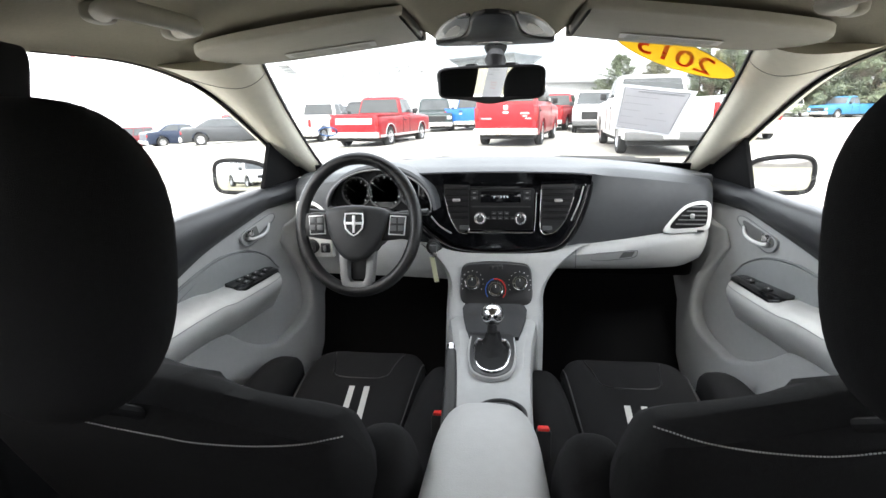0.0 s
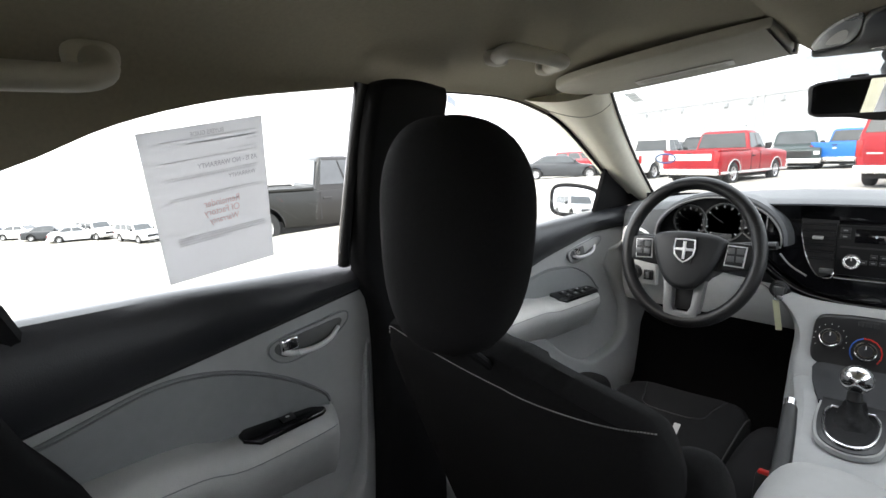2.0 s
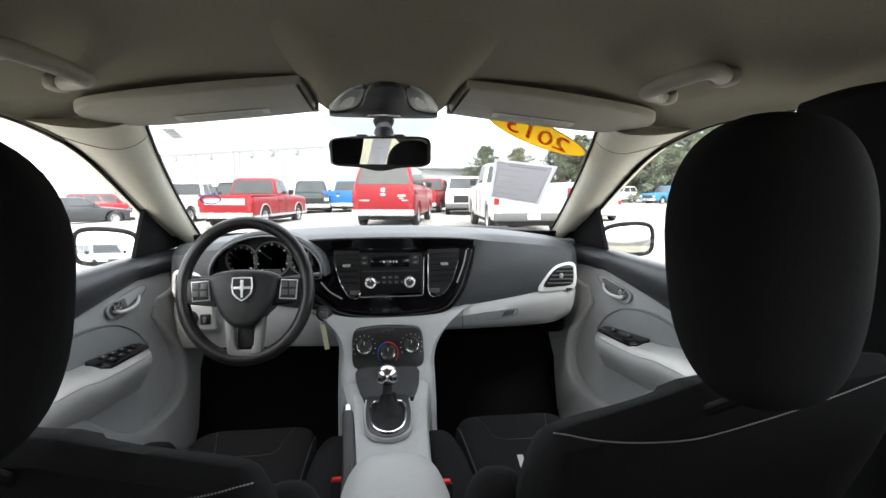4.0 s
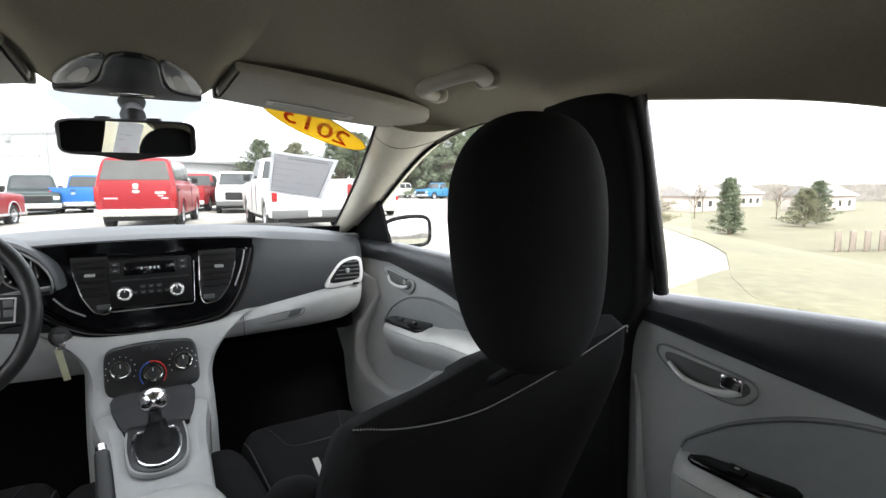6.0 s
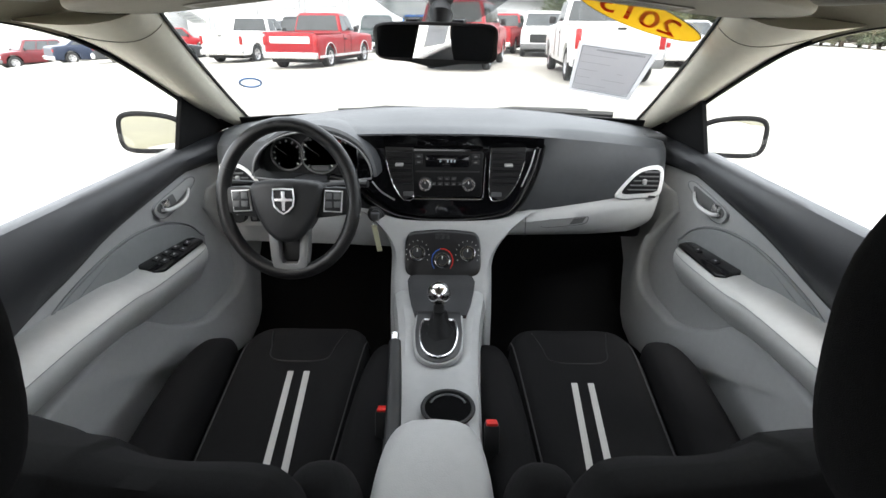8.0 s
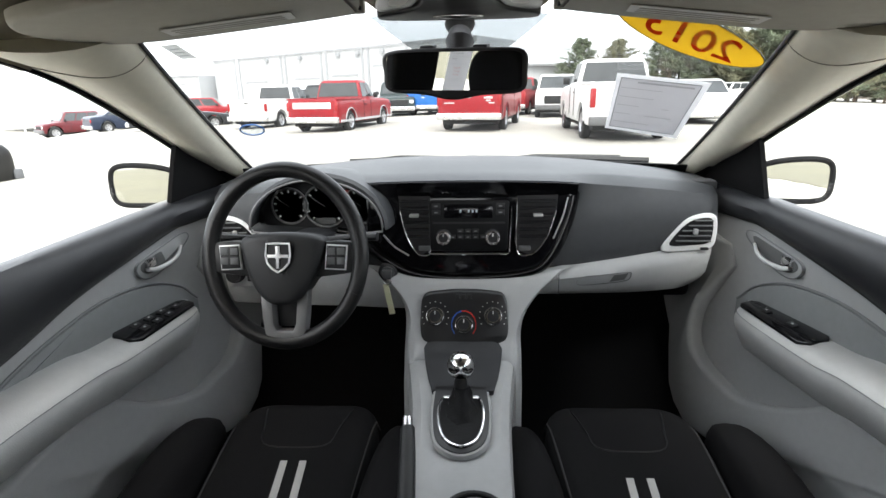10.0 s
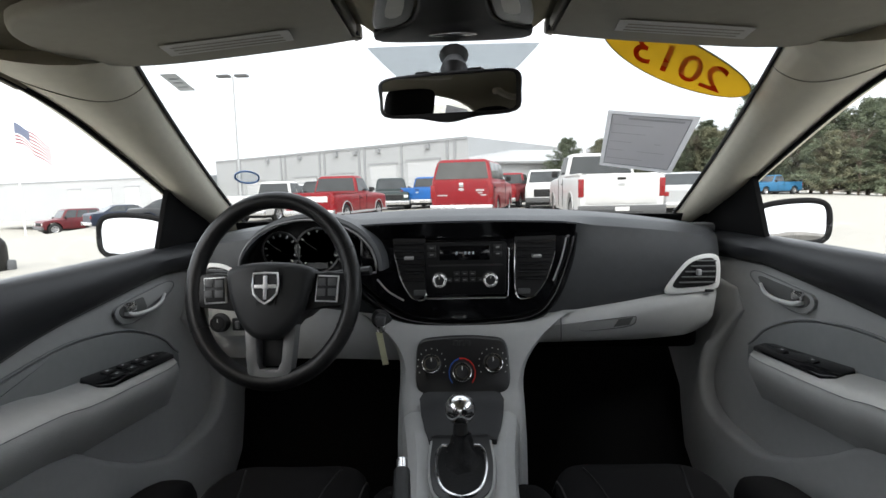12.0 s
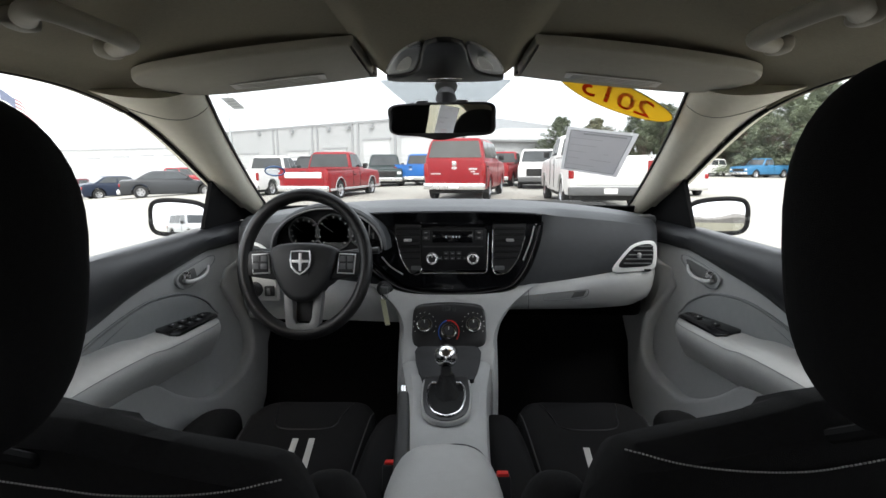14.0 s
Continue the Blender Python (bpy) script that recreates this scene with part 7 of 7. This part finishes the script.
# flag on its pole, light mast
fl = thing("flag_pole", "flag with red and white stripes on a tall white pole", "flag pole", (-48.3, 56, -3.0))
part("pole", tube([(-48.3, 56, -3.0), (-48.3, 56, 9.6)], [0.10, 0.06], 10), WHITE_TRIM, fl)
def cloth(u, v):
    return Vector((-48.2 + 3.7 * u, 56 + 0.25 * math.sin(u * 7), 9.3 - 2.2 * (1 - v) - 1.2 * u * u - 1.5 * u + 0.16 * math.sin(u * 9 + v * 2)))
FR, FW, FB = mat("flag_red", (0.26, 0.09, 0.11), 0.8, var=0.05), mat("flag_white", (0.72, 0.72, 0.72), 0.8, var=0.03), mat("flag_blue", (0.13, 0.15, 0.22), 0.8, var=0.05)
for k in range(13):
    u0 = 0.42 if k >= 6 else 0.0
    rows = [[cloth(u, k / 13), cloth(u, (k + 1) / 13)] for u in np.linspace(u0, 1, 12)]
    part("flag_stripe", sheet(rows, (0, 0.01, 0)), FR if k % 2 == 0 else FW, fl)
part("flag_canton", sheet([[cloth(u, 6 / 13), cloth(u, 1.0)] for u in np.linspace(0, 0.42, 7)], (0, 0.012, 0)), FB, fl)
lm = thing("light_mast", "tall mast with two flat lot lamps", "light mast", (-24.5, 58, -1))
part("mast", tube([(-24.5, 58, -1), (-24.5, 58, 14.0)], [0.14, 0.09], 10), ROOFW, lm)
for s in (-1, 1):
    part("lamp_head", brick((-24.5 + s * 1.0 - 0.7, 57.6, 13.9), (-24.5 + s * 1.0 + 0.7, 58.4, 14.15), 0.04), GREY_DARK, lm)

# ---------------------------------------------------------------- trees
BARK = mat("grey_bark", (0.11, 0.085, 0.065), 0.95, var=0.3, grain=8, bump=0.6, bump_scale=40)
def leaf_mat(name, c):
    m = mat(name, c, 0.85, var=0.35, grain=2.0, large=0.5, spec=0.2)
    return m
NEEDLE = leaf_mat("pine_needles", (0.132, 0.155, 0.102))
NEEDLE2 = leaf_mat("spruce_needles", (0.178, 0.178, 0.116))
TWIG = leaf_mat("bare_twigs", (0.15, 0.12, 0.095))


def conifer(seed, h, w, name, label, material, dense=900, base=0.12):
    rnd = random.Random(seed)
    t = thing(name, label, "tree", local=True, group="trees along the lot")
    lean_x, lean_y = rnd.uniform(-0.03, 0.03) * h, rnd.uniform(-0.03, 0.03) * h
    part("trunk", tube([(0, 0, -0.3), (lean_x * 0.4, lean_y * 0.4, h * 0.5), (lean_x, lean_y, h * 0.96)], [0.17, 0.11, 0.02], 8), BARK, t)
    limbs = bmesh.new()
    leaf = bmesh.new()
    nl = 60
    for k in range(nl):
        f = base + (0.97 - base) * (k / nl) ** 0.9
        a = k * 2.4 + rnd.uniform(-0.5, 0.5)
        r = w * (1 - f) ** 0.75 * rnd.uniform(0.45, 1.25) + 0.25
        p0 = Vector((lean_x * f, lean_y * f, f * h))
        p1 = p0 + Vector((math.cos(a) * r * 0.6, math.sin(a) * r * 0.6, r * 0.10))
        p2 = p0 + Vector((math.cos(a) * r, math.sin(a) * r, r * rnd.uniform(0.05, 0.30)))
        tube([p0, p1, p2], [0.045, 0.028, 0.01], 4, bm=limbs)
        for _ in range(int(dense / nl)):
            u = rnd.uniform(0.25, 1.05)
            q = (p0.lerp(p1, u * 1.6) if u < 0.6 else p1.lerp(p2, (u - 0.6) / 0.4)) + Vector((rnd.gauss(0, 0.16), rnd.gauss(0, 0.16), rnd.gauss(0.02, 0.15)))
            s = rnd.uniform(0.08, 0.23)
            d1 = Vector((rnd.gauss(0, 1), rnd.gauss(0, 1), rnd.gauss(0.2, 0.6))).normalized()
            d2 = d1.cross(Vector((rnd.gauss(0, 1), rnd.gauss(0, 1), rnd.gauss(0, 1)))).normalized()
            vs = [leaf.verts.new(q - d1 * s), leaf.verts.new(q + d2 * s * 0.17), leaf.verts.new(q + d1 * s), leaf.verts.new(q - d2 * s * 0.17)]
            leaf.faces.new(vs)
    part("limbs", limbs, BARK, t)
    part("crown", leaf, material, t)
    return t


def bare_tree(seed, h, name, label):
    rnd = random.Random(seed)
    t = thing(name, label, "tree", local=True, group="trees along the lot")
    bm = bmesh.new()
    def grow(p, d, l, r, depth):
        q = p + d * l
        tube([p, (p + q) / 2 + Vector((rnd.gauss(0, l * 0.04), rnd.gauss(0, l * 0.04), 0)), q], [r, r * 0.85, r * 0.65], 4 if depth else 7, bm=bm)
        if depth < 5:
            for _ in range(3 if depth else 5):
                nd = (d + Vector((rnd.gauss(0, 0.45), rnd.gauss(0, 0.45), rnd.gauss(0.12, 0.25)))).normalized()
                grow(p.lerp(q, rnd.uniform(0.55, 1.0)), nd, l * rnd.uniform(0.55, 0.78), r * 0.52, depth + 1)
    grow(Vector((0, 0, -0.2)), Vector((0, 0, 1)), h * 0.32, 0.14, 0)
    part("branches", bm, TWIG, t)
    return t


protos = [conifer(3, 8.0, 4.2, "pine_tree", "tall dark green pine tree beside the lot", NEEDLE, 19000, 0.03), conifer(5, 7.0, 4.4, "pine_tree", "dark green pine tree beside the lot", NEEDLE2, 19000, 0.03), conifer(8, 9.0, 3.9, "pine_tree", "tall dark green pine tree beside the lot", NEEDLE, 19000, 0.03), bare_tree(4, 8.5, "bare_tree", "bare grey winter tree among the pines")]
rnd = random.Random(11)
spots = []
for k in range(54):
    u = k / 53
    x = 12.5 + 44 * u + rnd.uniform(-0.8, 0.8)
    y = 58.0 - 17 * u + rnd.uniform(-1.0, 1.0) + (3.6 if k % 2 else 0.0)
    spots.append((x, y, k))
for x, y, k in spots:
    pr = protos[3] if k % 4 == 2 or (k < 13 and k % 2) else protos[k % 3]
    s = rnd.uniform(0.80, 1.18) * (0.70 + 0.30 * min(1.0, k / 18))
    c = copy_thing(pr, Matrix.Translation((x, y, ground_z(x, y))) @ pose(0, 0, 0, 0, 0, rnd.uniform(0, 360)) @ Matrix.Scale(s, 4))
protos[0].matrix_basis = Matrix.Translation((33.0, 56.5, ground_z(33, 56.5)))
protos[1].matrix_basis = Matrix.Translation((27.0, 58.5, ground_z(27, 58.5)))
protos[2].matrix_basis = Matrix.Translation((38.0, 54.5, ground_z(38, 54.5)))
protos[3].matrix_basis = Matrix.Translation((16.5, 63.0, 0))
ev = conifer(21, 6.2, 1.6, "evergreen_tree", "dense columnar evergreen on the grass", NEEDLE, 12000, base=0.03)
ev.matrix_basis = Matrix.Translation((55.0, 30.5, ground_z(55, 30.5))) @ Matrix.Scale(1.0, 4)
for k, (x, y, s) in enumerate(((78, 49, 0.85), (73, 31, 0.70), (86, 40.5, 0.90), (80, 32.5, 0.75), (98, 60, 1.0))):
    copy_thing(protos[3] if k % 2 == 0 else protos[k % 3], Matrix.Translation((x, y, ground_z(x, y))) @ pose(0, 0, 0, 0, 0, 70 * k) @ Matrix.Scale(s, 4))
# distance haze is put into the colour: paler, greyer than the near twigs
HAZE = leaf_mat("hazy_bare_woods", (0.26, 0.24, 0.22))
hw = thing("far_woods", "hazy line of far bare woods on the horizon", "woods", (0, 0, 0))
tagged(hw, kind="stuff")
for seg in range(6):
    rows = []
    for k in range(24):
        a = radians(20 + 27 * seg + 27 * k / 23)
        top = 3.2 + 2.0 * noise.noise((k * 0.9, seg * 3.1, 0)) + 1.4 * noise.noise((k * 3.1, seg * 7.0, 2))
        rows.append([Vector((230 * math.sin(a), 230 * math.cos(a), -4)), Vector((230 * math.sin(a), 230 * math.cos(a), top * 0.6)), Vector((232 * math.sin(a), 232 * math.cos(a), top))])
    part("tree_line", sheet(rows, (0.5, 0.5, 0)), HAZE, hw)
hedge = thing("wooden_fence", "weathered grey board fence beyond the grass", "fence", (52, 14, ground_z(52, 14)))
for k in range(14):
    x, y = 47 + 1.15 * k, 17.5 - 0.55 * k
    part("board", brick((x - 0.55, y - 0.05, ground_z(x, y)), (x + 0.55, y + 0.05, ground_z(x, y) + 1.7), 0.02), mat("weathered_board", (0.20, 0.17, 0.14), 0.9, var=0.25, grain=5) if k == 0 else bpy.data.materials["weathered_board"], hedge)
